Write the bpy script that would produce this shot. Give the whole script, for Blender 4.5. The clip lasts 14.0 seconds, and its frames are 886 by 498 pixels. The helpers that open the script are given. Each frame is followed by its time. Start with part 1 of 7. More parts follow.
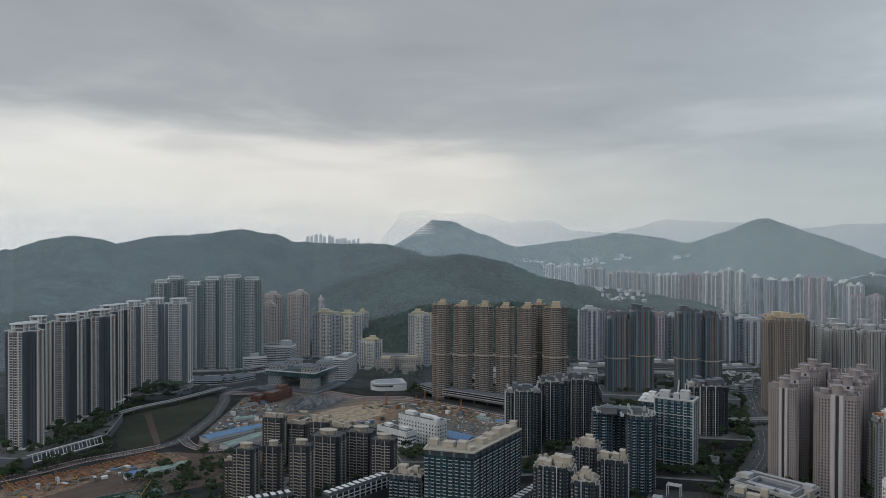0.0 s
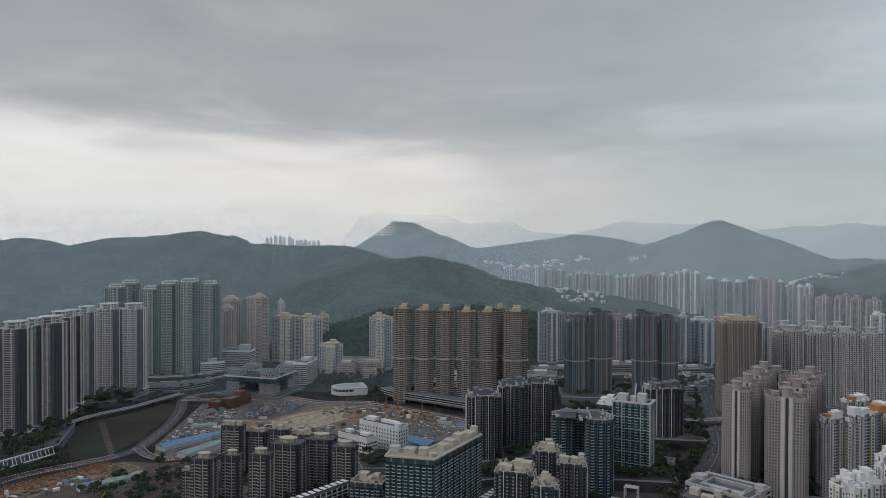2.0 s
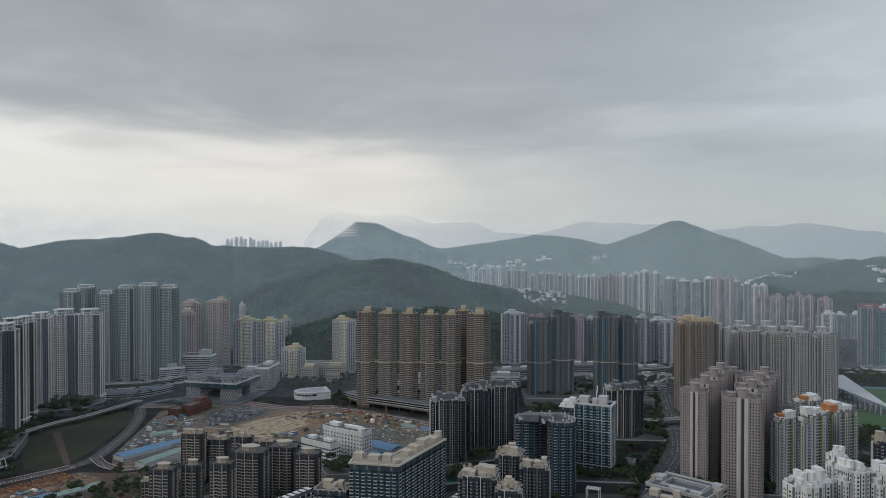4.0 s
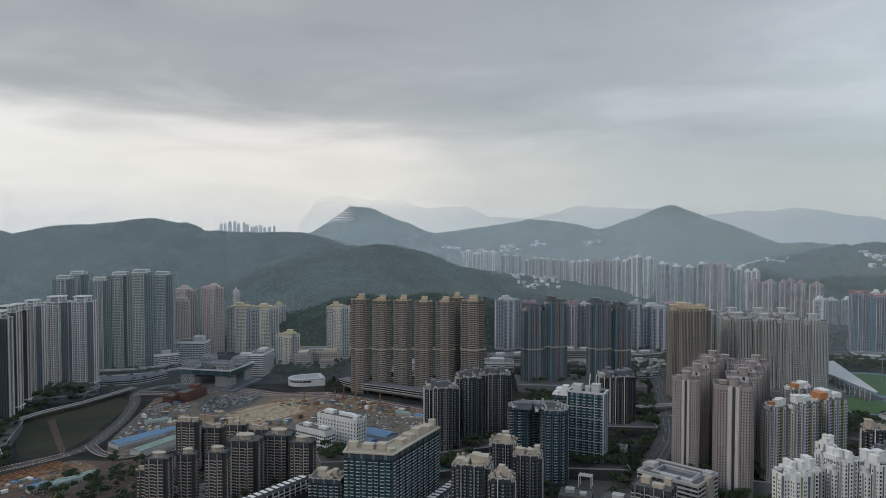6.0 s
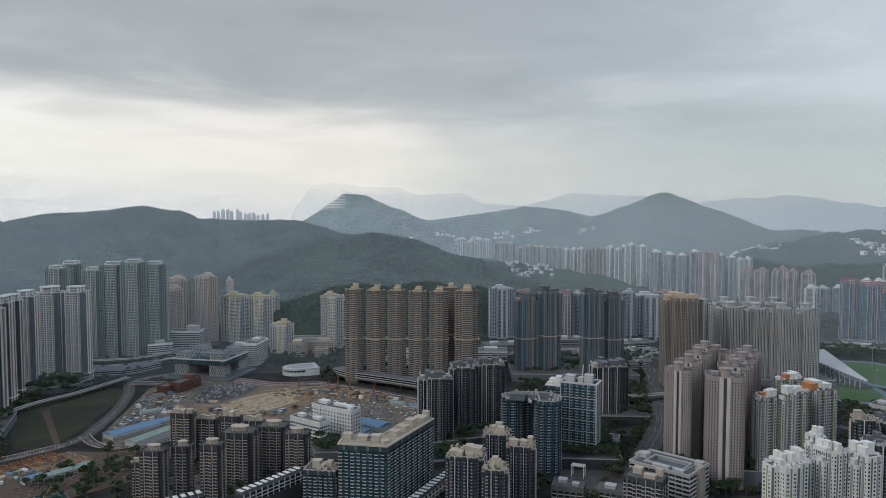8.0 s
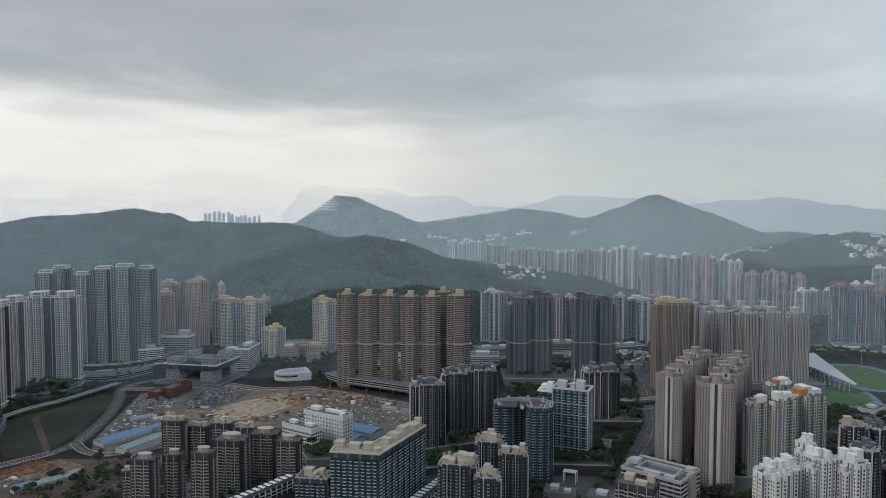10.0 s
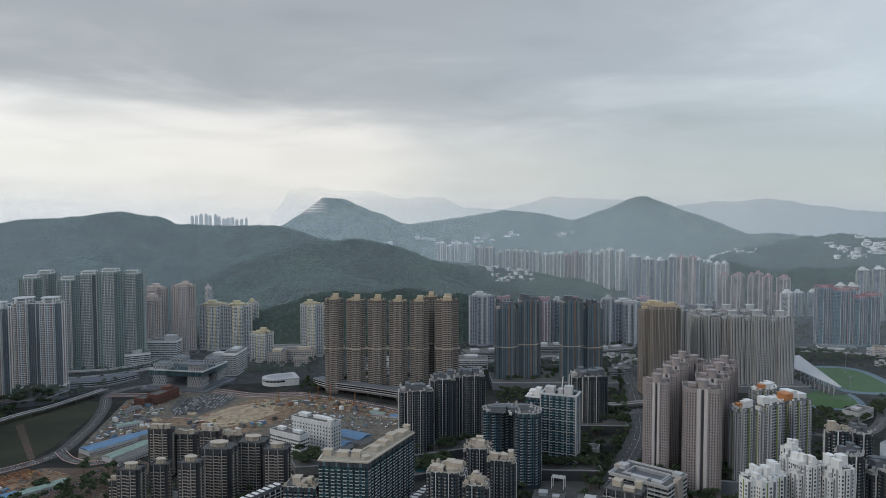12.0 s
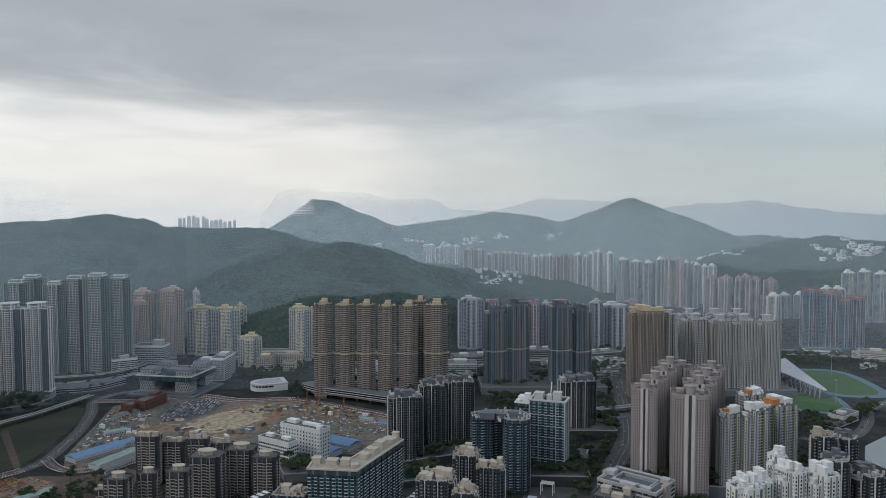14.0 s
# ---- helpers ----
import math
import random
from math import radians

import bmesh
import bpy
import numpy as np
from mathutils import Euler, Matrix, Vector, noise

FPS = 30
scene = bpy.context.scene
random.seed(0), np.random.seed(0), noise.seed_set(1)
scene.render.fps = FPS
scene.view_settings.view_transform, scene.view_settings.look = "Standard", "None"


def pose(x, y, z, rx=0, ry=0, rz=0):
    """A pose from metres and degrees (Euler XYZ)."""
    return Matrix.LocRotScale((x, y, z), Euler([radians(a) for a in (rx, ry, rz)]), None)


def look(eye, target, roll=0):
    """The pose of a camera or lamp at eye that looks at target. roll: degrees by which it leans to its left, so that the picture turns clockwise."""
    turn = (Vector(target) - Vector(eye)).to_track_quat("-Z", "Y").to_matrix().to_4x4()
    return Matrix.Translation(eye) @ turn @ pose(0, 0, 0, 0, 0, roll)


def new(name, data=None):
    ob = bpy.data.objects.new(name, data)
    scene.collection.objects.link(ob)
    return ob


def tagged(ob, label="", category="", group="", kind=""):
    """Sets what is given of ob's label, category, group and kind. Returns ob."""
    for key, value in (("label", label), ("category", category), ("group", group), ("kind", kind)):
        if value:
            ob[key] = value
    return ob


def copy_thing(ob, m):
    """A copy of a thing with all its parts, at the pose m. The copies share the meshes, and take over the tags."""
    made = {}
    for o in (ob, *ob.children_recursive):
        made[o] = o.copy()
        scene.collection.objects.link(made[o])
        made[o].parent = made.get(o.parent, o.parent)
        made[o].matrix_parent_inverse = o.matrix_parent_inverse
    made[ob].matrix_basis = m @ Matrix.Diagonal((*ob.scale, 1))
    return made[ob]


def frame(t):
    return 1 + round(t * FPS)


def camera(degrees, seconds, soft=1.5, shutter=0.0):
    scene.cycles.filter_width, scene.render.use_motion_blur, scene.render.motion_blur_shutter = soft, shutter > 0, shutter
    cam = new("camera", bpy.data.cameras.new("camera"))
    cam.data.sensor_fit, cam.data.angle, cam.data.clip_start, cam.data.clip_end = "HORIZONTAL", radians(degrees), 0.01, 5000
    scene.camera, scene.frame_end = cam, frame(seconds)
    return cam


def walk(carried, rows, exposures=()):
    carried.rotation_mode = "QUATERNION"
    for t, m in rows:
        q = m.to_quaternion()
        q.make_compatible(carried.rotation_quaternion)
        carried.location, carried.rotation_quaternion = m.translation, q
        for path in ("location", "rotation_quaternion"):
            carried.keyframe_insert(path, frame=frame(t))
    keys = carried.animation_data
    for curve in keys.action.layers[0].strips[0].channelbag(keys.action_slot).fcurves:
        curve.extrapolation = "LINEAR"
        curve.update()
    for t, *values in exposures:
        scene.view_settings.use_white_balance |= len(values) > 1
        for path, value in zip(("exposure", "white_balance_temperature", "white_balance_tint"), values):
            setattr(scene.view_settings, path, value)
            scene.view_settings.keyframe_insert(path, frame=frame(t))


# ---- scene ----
cam = camera(63.89, 14.0, 0.5)
# seconds, eye, yaw, pitch, roll
PATH = [
    (0, (0.00, -0.00, 257.41), 0.002, -0.675, 0.103),
    (0.5, (0.00, -0.42, 258.92), -0.329, -0.681, 0.125),
    (1, (0.00, -0.80, 260.43), -1.078, -0.656, 0.110),
    (1.5, (0.00, -1.14, 261.94), -2.088, -0.653, 0.131),
    (2, (0.00, -1.45, 263.44), -3.129, -0.641, 0.131),
    (2.5, (0.00, -1.73, 264.93), -4.151, -0.635, 0.109),
    (3, (0.00, -1.99, 266.43), -5.153, -0.618, 0.073),
    (5.5, (0.00, -2.94, 273.90), -6.424, -1.369, -0.019),
    (6, (0.00, -3.07, 275.39), -6.566, -1.999, -0.003),
    (6.5, (0.00, -3.20, 276.89), -6.640, -2.772, -0.014),
    (7, (0.00, -3.31, 278.39), -6.786, -3.131, -0.000),
    (7.5, (0.00, -3.42, 279.90), -6.928, -3.118, -0.014),
    (8, (0.00, -3.51, 281.41), -7.060, -3.106, -0.008),
    (10.5, (0.00, -3.86, 289.03), -7.917, -3.010, -0.026),
    (11, (0.00, -3.91, 290.58), -8.161, -2.995, -0.045),
    (11.5, (0.00, -3.96, 292.13), -8.400, -2.982, -0.053),
    (12, (0.00, -4.00, 293.69), -8.659, -2.964, -0.091),
    (12.5, (0.00, -4.04, 295.27), -8.947, -2.945, -0.080),
    (13, (0.00, -4.07, 296.85), -9.201, -2.913, -0.078),
    (13.5, (0.00, -4.10, 298.44), -9.389, -2.911, -0.101),
    (14, (0.00, -4.13, 300.05), -9.544, -2.905, -0.080),
]
# the clip's camera opens up a little on the way
EXPOSURE = [(0, -0.14, 6660, 10), (3, -0.1, 6660, 10), (6.5, -0.02, 6660, 10), (8, 0.05, 6650, 10), (11, 0.05, 6590, 10), (14, 0.04, 6490, 10)]
walk(cam, [(t, pose(*eye, 90 + pitch, 0, yaw) @ pose(0, 0, 0, 0, 0, roll)) for t, eye, yaw, pitch, roll in PATH], EXPOSURE)

# ---- sky and sun ----
world = bpy.data.worlds.new("overcast_sky")
scene.world = world
world.use_nodes = True
wt = world.node_tree
wt.nodes.clear()


def wn(kind, **kw):
    n = wt.nodes.new(kind)
    for k, v in kw.items():
        n.inputs[k].default_value = v
    return n


def wmath(op, a, b=None):
    n = wt.nodes.new("ShaderNodeMath")
    n.operation = op
    for i, v in enumerate((a, b)):
        if v is None:
            continue
        if isinstance(v, (int, float)):
            n.inputs[i].default_value = v
        else:
            wt.links.new(v, n.inputs[i])
    return n.outputs[0]


def wramp(value, stops, smooth="EASE"):
    n = wt.nodes.new("ShaderNodeValToRGB")
    n.color_ramp.interpolation = smooth
    els = n.color_ramp.elements
    while len(els) < len(stops):
        els.new(0.5)
    for e, (p, c) in zip(els, stops):
        e.position = p
        e.color = (*c, 1) if isinstance(c, tuple) else (c, c, c, 1)
    wt.links.new(value, n.inputs[0])
    return n.outputs[0]


def wmix(fac, a, b, blend="MIX"):
    n = wt.nodes.new("ShaderNodeMix")
    n.data_type, n.blend_type = "RGBA", blend
    for i, v in ((0, fac), (6, a), (7, b)):
        if isinstance(v, (int, float)):
            n.inputs[i].default_value = v
        elif isinstance(v, tuple):
            n.inputs[i].default_value = (*v, 1)
        else:
            wt.links.new(v, n.inputs[i])
    return n.outputs[2]


SUN_ELEVATION, SUN_AZIMUTH = radians(34), radians(-110)
coord = wn("ShaderNodeTexCoord")
sep = wn("ShaderNodeSeparateXYZ")
wt.links.new(coord.outputs["Generated"], sep.inputs[0])
dx, dy, dz = sep.outputs
up = wmath("MAXIMUM", dz, 0.0)
azimuth = wmath("ARCTAN2", dx, dy)
# a deck of cloud seen in perspective
deck = wn("ShaderNodeCombineXYZ")
low = wmath("ADD", up, 0.07)
wt.links.new(wmath("DIVIDE", dx, low), deck.inputs[0])
wt.links.new(wmath("DIVIDE", dy, low), deck.inputs[1])
rolls = wn("ShaderNodeTexNoise", Scale=0.8, Detail=5.0, Roughness=0.5, Distortion=0.6)
wt.links.new(deck.outputs[0], rolls.inputs["Vector"])
wisps = wn("ShaderNodeTexNoise", Scale=1.9, Detail=4.0, Roughness=0.5, Distortion=0.3)
wt.links.new(deck.outputs[0], wisps.inputs["Vector"])
shape = wmath("ADD", wmath("MULTIPLY", rolls.outputs[0], 0.75), wmath("MULTIPLY", wisps.outputs[0], 0.25))
# the elevation at which the deck ends, lower to the right
edge = wmath("ADD", wmath("MULTIPLY", azimuth, -0.03), 0.098)
edge = wmath("ADD", edge, wmath("MULTIPLY", wmath("SUBTRACT", shape, 0.5), 0.07))
above = wmath("DIVIDE", wmath("SUBTRACT", up, edge), 0.07)
under = wramp(above, [(0.0, 0.0), (1.0, 1.0)])
cloud = wramp(shape, [(0.30, (0.285, 0.292, 0.293)), (0.48, (0.335, 0.342, 0.342)), (0.70, (0.43, 0.436, 0.434))])
glow = wramp(wmath("ADD", wmath("MULTIPLY", azimuth, 0.8), 0.5), [(0.0, (0.725, 0.71, 0.69)), (0.15, (0.745, 0.722, 0.69)), (0.5, (0.70, 0.662, 0.63)), (0.66, (0.48, 0.48, 0.48)), (0.85, (0.345, 0.368, 0.388)), (1.0, (0.31, 0.34, 0.365))])
# faint streaks hang in the bright gap
veil = wramp(shape, [(0.36, 0.96), (0.62, 1.05)])
glow = wmix(1.0, glow, veil, "MULTIPLY")
sky = wmix(under, glow, cloud)
# an overcast sky is brightest overhead
zenith = wramp(up, [(0.33, (1.0, 1.0, 1.0)), (0.62, (1.22, 1.38, 1.62))])
sky = wmix(1.0, sky, zenith, "MULTIPLY")
# thinner cloud to the east
thin = wramp(wmath("ADD", wmath("MULTIPLY", azimuth, 0.6), 0.5), [(0.15, 0.98), (0.5, 0.99), (0.75, (1.02, 1.05, 1.08)), (0.95, (1.36, 1.43, 1.48))])
sky = wmix(1.0, sky, wmix(under, (1.0, 1.0, 1.0), thin), "MULTIPLY")
air = wt.nodes.new("ShaderNodeTexSky")
air.sky_type, air.sun_disc = "NISHITA", False
air.sun_elevation, air.sun_rotation = SUN_ELEVATION, SUN_AZIMUTH
sky = wmix(0.03, sky, air.outputs[0])
background = wn("ShaderNodeBackground", Strength=1.0)
wt.links.new(sky, background.inputs[0])
wt.links.new(background.outputs[0], wn("ShaderNodeOutputWorld").inputs[0])

sun = new("sun", bpy.data.lights.new("sun", "SUN"))
sun.data.energy, sun.data.angle, sun.data.color = 0.7, radians(18), (1.0, 0.98, 0.95)
sun.matrix_world = look((0, 0, 0), (-math.sin(SUN_AZIMUTH) * math.cos(SUN_ELEVATION), -math.cos(SUN_AZIMUTH) * math.cos(SUN_ELEVATION), -math.sin(SUN_ELEVATION)))

# ---- materials ----
def material(name, colour, rough=0.8, metal=0.0, vary=0.12, scale=0.15, fine=2.0, streak=0.0, bump=0.0, spread=0.0, dirt=None, island=0.0):
    """A weathered surface: broad stains, fine grain, rain streaks, tint from object to object."""
    m = bpy.data.materials.new(name)
    m.use_nodes = True
    nt = m.node_tree
    bsdf = nt.nodes["Principled BSDF"]
    bsdf.inputs["Roughness"].default_value = rough
    bsdf.inputs["Metallic"].default_value = metal
    link = nt.links.new

    def node(kind, **kw):
        n = nt.nodes.new(kind)
        for k, v in kw.items():
            n.inputs[k].default_value = v
        return n

    def math_(op, a, b):
        n = nt.nodes.new("ShaderNodeMath")
        n.operation = op
        for i, v in enumerate((a, b)):
            if isinstance(v, (int, float)):
                n.inputs[i].default_value = v
            else:
                link(v, n.inputs[i])
        return n.outputs[0]

    geo = node("ShaderNodeNewGeometry")
    big = node("ShaderNodeTexNoise", Scale=scale, Detail=4.0)
    small = node("ShaderNodeTexNoise", Scale=fine, Detail=3.0)
    link(geo.outputs["Position"], big.inputs["Vector"])
    link(geo.outputs["Position"], small.inputs["Vector"])
    value = math_("ADD", math_("MULTIPLY", math_("SUBTRACT", big.outputs[0], 0.5), vary * 4), math_("MULTIPLY", math_("SUBTRACT", small.outputs[0], 0.5), vary * 2.2))
    if streak:
        stretch = node("ShaderNodeMapping")
        stretch.inputs["Scale"].default_value = (0.9, 0.9, 0.03)
        link(geo.outputs["Position"], stretch.inputs["Vector"])
        rain = node("ShaderNodeTexNoise", Scale=0.7, Detail=4.0)
        link(stretch.outputs[0], rain.inputs["Vector"])
        value = math_("ADD", value, math_("MULTIPLY", math_("SUBTRACT", rain.outputs[0], 0.5), streak * 4))
    if spread:
        info = node("ShaderNodeObjectInfo")
        value = math_("ADD", value, math_("MULTIPLY", math_("SUBTRACT", info.outputs["Random"], 0.5), spread * 2))
    if island:
        info = node("ShaderNodeObjectInfo")
        mixed = node("ShaderNodeTexWhiteNoise")
        pair = node("ShaderNodeCombineXYZ")
        link(geo.outputs["Random Per Island"], pair.inputs[0])
        link(info.outputs["Random"], pair.inputs[1])
        link(pair.outputs[0], mixed.inputs["Vector"])
        power = math_("POWER", mixed.outputs["Value"], 3.0)
        value = math_("ADD", value, math_("MULTIPLY", power, island))
    gain = math_("MAXIMUM", math_("ADD", value, 1.0), 0.15)
    scaled = nt.nodes.new("ShaderNodeVectorMath")
    scaled.operation = "SCALE"
    if dirt:
        tint = nt.nodes.new("ShaderNodeMix")
        tint.data_type = "RGBA"
        blot = node("ShaderNodeTexNoise", Scale=scale * 2.7, Detail=5.0, Roughness=0.6)
        link(geo.outputs["Position"], blot.inputs["Vector"])
        ramp = nt.nodes.new("ShaderNodeValToRGB")
        ramp.color_ramp.elements[0].position, ramp.color_ramp.elements[1].position = 0.42, 0.62
        link(blot.outputs[0], ramp.inputs[0])
        link(ramp.outputs[0], tint.inputs[0])
        tint.inputs[6].default_value, tint.inputs[7].default_value = (*colour, 1), (*dirt, 1)
        link(tint.outputs[2], scaled.inputs[0])
    else:
        scaled.inputs[0].default_value = colour
    link(gain, scaled.inputs["Scale"])
    link(scaled.outputs[0], bsdf.inputs["Base Color"])
    if bump:
        b = node("ShaderNodeBump", Strength=1.0, Distance=bump)
        link(small.outputs[0], b.inputs["Height"])
        link(b.outputs[0], bsdf.inputs["Normal"])
    return m


# ---- building helpers ----
class Shape:
    """Vertices and faces of one part."""

    def __init__(self):
        self.v, self.f = [], []

    def quad(self, a, b, c, d):
        n = len(self.v)
        self.v += [a, b, c, d]
        self.f.append((n, n + 1, n + 2, n + 3))

    def box(self, x0, y0, z0, x1, y1, z1, m=None):
        n = len(self.v)
        vs = [(x0, y0, z0), (x1, y0, z0), (x1, y1, z0), (x0, y1, z0), (x0, y0, z1), (x1, y0, z1), (x1, y1, z1), (x0, y1, z1)]
        self.v += [tuple(m @ Vector(p)) for p in vs] if m else vs
        self.f += [tuple(n + i for i in f) for f in ((3, 2, 1, 0), (4, 5, 6, 7), (0, 1, 5, 4), (1, 2, 6, 5), (2, 3, 7, 6), (3, 0, 4, 7))]

    def beam(self, a, b, w, h):
        """A bar from a to b, w wide and h high."""
        a, b = Vector(a), Vector(b)
        d = b - a
        m = Matrix.Translation(a) @ d.to_track_quat("X", "Z").to_matrix().to_4x4()
        self.box(0, -w / 2, -h / 2, d.length, w / 2, h / 2, m)

    def prism(self, poly, z0, z1, top=True):
        n, k = len(self.v), len(poly)
        self.v += [(x, y, z0) for x, y in poly] + [(x, y, z1) for x, y in poly]
        self.f += [(n + i, n + (i + 1) % k, n + k + (i + 1) % k, n + k + i) for i in range(k)]
        if top:
            self.f.append(tuple(range(n + k, n + 2 * k)))
            self.f.append(tuple(range(n + k - 1, n - 1, -1)))

    def ring(self, outer, inner, z0, z1):
        """A hollow prism between two outlines with as many corners."""
        n, k = len(self.v), len(outer)
        for loop, z in ((outer, z0), (outer, z1), (inner, z1), (inner, z0)):
            self.v += [(x, y, z) for x, y in loop]
        for a in range(4):
            b = (a + 1) % 4
            for i in range(k):
                j = (i + 1) % k
                self.f.append((n + a * k + i, n + a * k + j, n + b * k + j, n + b * k + i))

    def tube(self, x, y, r0, r1, z0, z1, k=12):
        n = len(self.v)
        ring = [(math.cos(2 * math.pi * i / k), math.sin(2 * math.pi * i / k)) for i in range(k)]
        self.v += [(x + c * r0, y + s * r0, z0) for c, s in ring] + [(x + c * r1, y + s * r1, z1) for c, s in ring]
        self.f += [(n + i, n + (i + 1) % k, n + k + (i + 1) % k, n + k + i) for i in range(k)]
        self.f.append(tuple(range(n + k, n + 2 * k)))

    def mesh(self, name, mat):
        me = bpy.data.meshes.new(name)
        me.from_pydata(self.v, [], self.f)
        me.materials.append(mat)
        return me


def quad_mesh(name, points, mat):
    """A mesh of loose quads from an array of corners, four after four."""
    n = len(points)
    me = bpy.data.meshes.new(name)
    me.vertices.add(n)
    me.vertices.foreach_set("co", np.asarray(points, np.float32).ravel())
    me.loops.add(n)
    me.loops.foreach_set("vertex_index", np.arange(n, dtype=np.int32))
    me.polygons.add(n // 4)
    me.polygons.foreach_set("loop_start", np.arange(0, n, 4, dtype=np.int32))
    me.update(calc_edges=True)
    me.materials.append(mat)
    return me


def part(name, shape, mat, parent, label="", kind="", at=(0, 0, 0)):
    """One mesh object under a thing or under a part. shape: a Shape, or a mesh to share."""
    ob = new(name, shape.mesh(name, mat) if isinstance(shape, Shape) else shape)
    ob.parent = parent
    ob.location = at
    return tagged(ob, label, "", "", kind)


def thing(name, x, y, z=0.0, turn=0.0, label="", category="", group="", kind=""):
    ob = new(name)
    ob.empty_display_size = 1.0
    ob.matrix_world = pose(x, y, z, 0, 0, turn)
    return tagged(ob, label, category, group, kind)


def slab(w, d):
    return [(-w / 2, -d / 2), (w / 2, -d / 2), (w / 2, d / 2), (-w / 2, d / 2)]


def cross(w, d, k=0.42):
    """A plus-shaped plan."""
    a, b = w / 2, d / 2
    p, q = a * k, b * k
    return [(-p, -b), (p, -b), (p, -q), (a, -q), (a, q), (p, q), (p, b), (-p, b), (-p, q), (-a, q), (-a, -q), (-p, -q)]


def oval(w, d, k=20):
    return [(w / 2 * math.cos(2 * math.pi * i / k), d / 2 * math.sin(2 * math.pi * i / k)) for i in range(k)]


def edges(poly):
    for i, (x0, y0) in enumerate(poly):
        x1, y1 = poly[(i + 1) % len(poly)]
        yield Vector((x0, y0)), Vector((x1, y1))


def grown(poly, r):
    """A plan moved outwards by r at right angles to its sides."""
    out, k = [], len(poly)
    for i in range(k):
        a, b, c = (Vector(poly[(i + j - 1) % k]) for j in range(3))
        d0, d1 = (b - a).normalized(), (c - b).normalized()
        n0, n1 = Vector((d0.y, -d0.x)), Vector((d1.y, -d1.x))
        m = n0 + n1
        m = m / max(m.dot(n0), 0.3)
        out.append((b.x + m.x * r, b.y + m.y * r))
    return out


# ---- land ----
MAT = {}
# crest lines: (x, y, height) and the steepness of the flanks
RIDGES = [
    (0.42, 110, [(-2300, 1900, 170), (-1800, 2150, 200), (-1455, 2333, 216), (-1372, 2383, 229), (-1264, 2442, 268), (-1175, 2486, 236), (-1041, 2545, 266), (-916, 2593, 275), (-784, 2636, 291), (-666, 2668, 279), (-586, 2687, 250), (-398, 2721, 242), (-259, 2738, 244), (-96, 2748, 194), (100, 2760, 150)]),
    (0.40, 70, [(-420, 1900, 85), (-356, 1960, 107), (-229, 2000, 142), (-134, 2000, 184), (-38, 2000, 207), (49, 2000, 214), (121, 2010, 200), (232, 2030, 168), (344, 2060, 134), (430, 2120, 95)]),
    (0.38, 60, [(-784, 2636, 280), (-740, 2250, 150), (-680, 1880, 60)]),
    (0.38, 60, [(-259, 2738, 236), (-220, 2400, 175), (-200, 2050, 130)]),
    (0.38, 60, [(-1264, 2442, 255), (-1150, 2100, 140), (-1080, 1800, 60)]),
    (0.45, 25, [(-1041, 2545, 262), (-985, 2250, 165), (-930, 1900, 60)]),
    (0.45, 25, [(-586, 2687, 246), (-530, 2350, 160), (-500, 1950, 55)]),
    (0.45, 25, [(-398, 2721, 240), (-385, 2350, 165), (-330, 2000, 80)]),
    (0.45, 25, [(-916, 2593, 270), (-850, 2300, 180), (-800, 1950, 60)]),
    (0.45, 25, [(-38, 2000, 203), (-60, 1800, 118), (-80, 1620, 45)]),
    (0.45, 25, [(121, 2010, 196), (110, 1800, 112), (125, 1640, 35)]),
    (0.45, 25, [(232, 2030, 164), (262, 1830, 88), (280, 1660, 25)]),
    (0.45, 25, [(-134, 2000, 180), (-185, 1790, 92), (-200, 1640, 30)]),
    (0.55, 60, [(-300, 4300, 213), (-287, 4290, 222), (-168, 4297, 321), (-65, 4300, 383), (54, 4300, 371), (225, 4294, 298), (395, 4282, 230), (563, 4263, 192), (800, 4250, 160)]),
    (0.50, 80, [(409, 4431, 211), (685, 4397, 247), (1052, 4324, 307), (1243, 4273, 289), (1458, 4204, 243), (1546, 4173, 266), (1661, 4128, 315), (1839, 4052, 389), (1957, 3997, 340), (2083, 3932, 244), (2226, 3853, 170), (2500, 3700, 150)]),
    (0.30, 100, [(300, 2780, 60), (520, 2720, 82), (760, 2560, 66), (900, 2420, 40)]),
    (0.35, 120, [(1700, 3600, 130), (1969, 3478, 174), (2112, 3393, 178), (2202, 3335, 188), (2332, 3246, 175), (2700, 3050, 150)]),
    (0.35, 100, [(1700, 2750, 90), (1924, 2677, 176), (2007, 2615, 203), (2055, 2578, 200), (2087, 2552, 190), (2187, 2467, 182), (2500, 2250, 170), (3200, 2000, 170)]),
    (0.12, 260, [(520, 3450, 66), (800, 2980, 44), (1000, 2450, 16)]),
    (0.20, 260, [(1300, 2500, 26), (1700, 2300, 40), (2100, 2050, 40)]),
    (0.35, 200, [(900, 4000, 120), (1300, 3800, 150), (1700, 3700, 130)]),
]


def smooth_noise(xs, ys, size, seed):
    """Value noise on a lattice, in the range -1 to 1."""
    rng = np.random.RandomState(seed)
    table = rng.uniform(-1, 1, (64, 64))
    u, v = xs / size + 17.3, ys / size + 9.1
    i, j = np.floor(u).astype(int), np.floor(v).astype(int)
    a, b = u - i, v - j
    a, b = a * a * (3 - 2 * a), b * b * (3 - 2 * b)
    t = lambda p, q: table[p % 64, q % 64]
    return (t(i, j) * (1 - a) + t(i + 1, j) * a) * (1 - b) + (t(i, j + 1) * (1 - a) + t(i + 1, j + 1) * a) * b


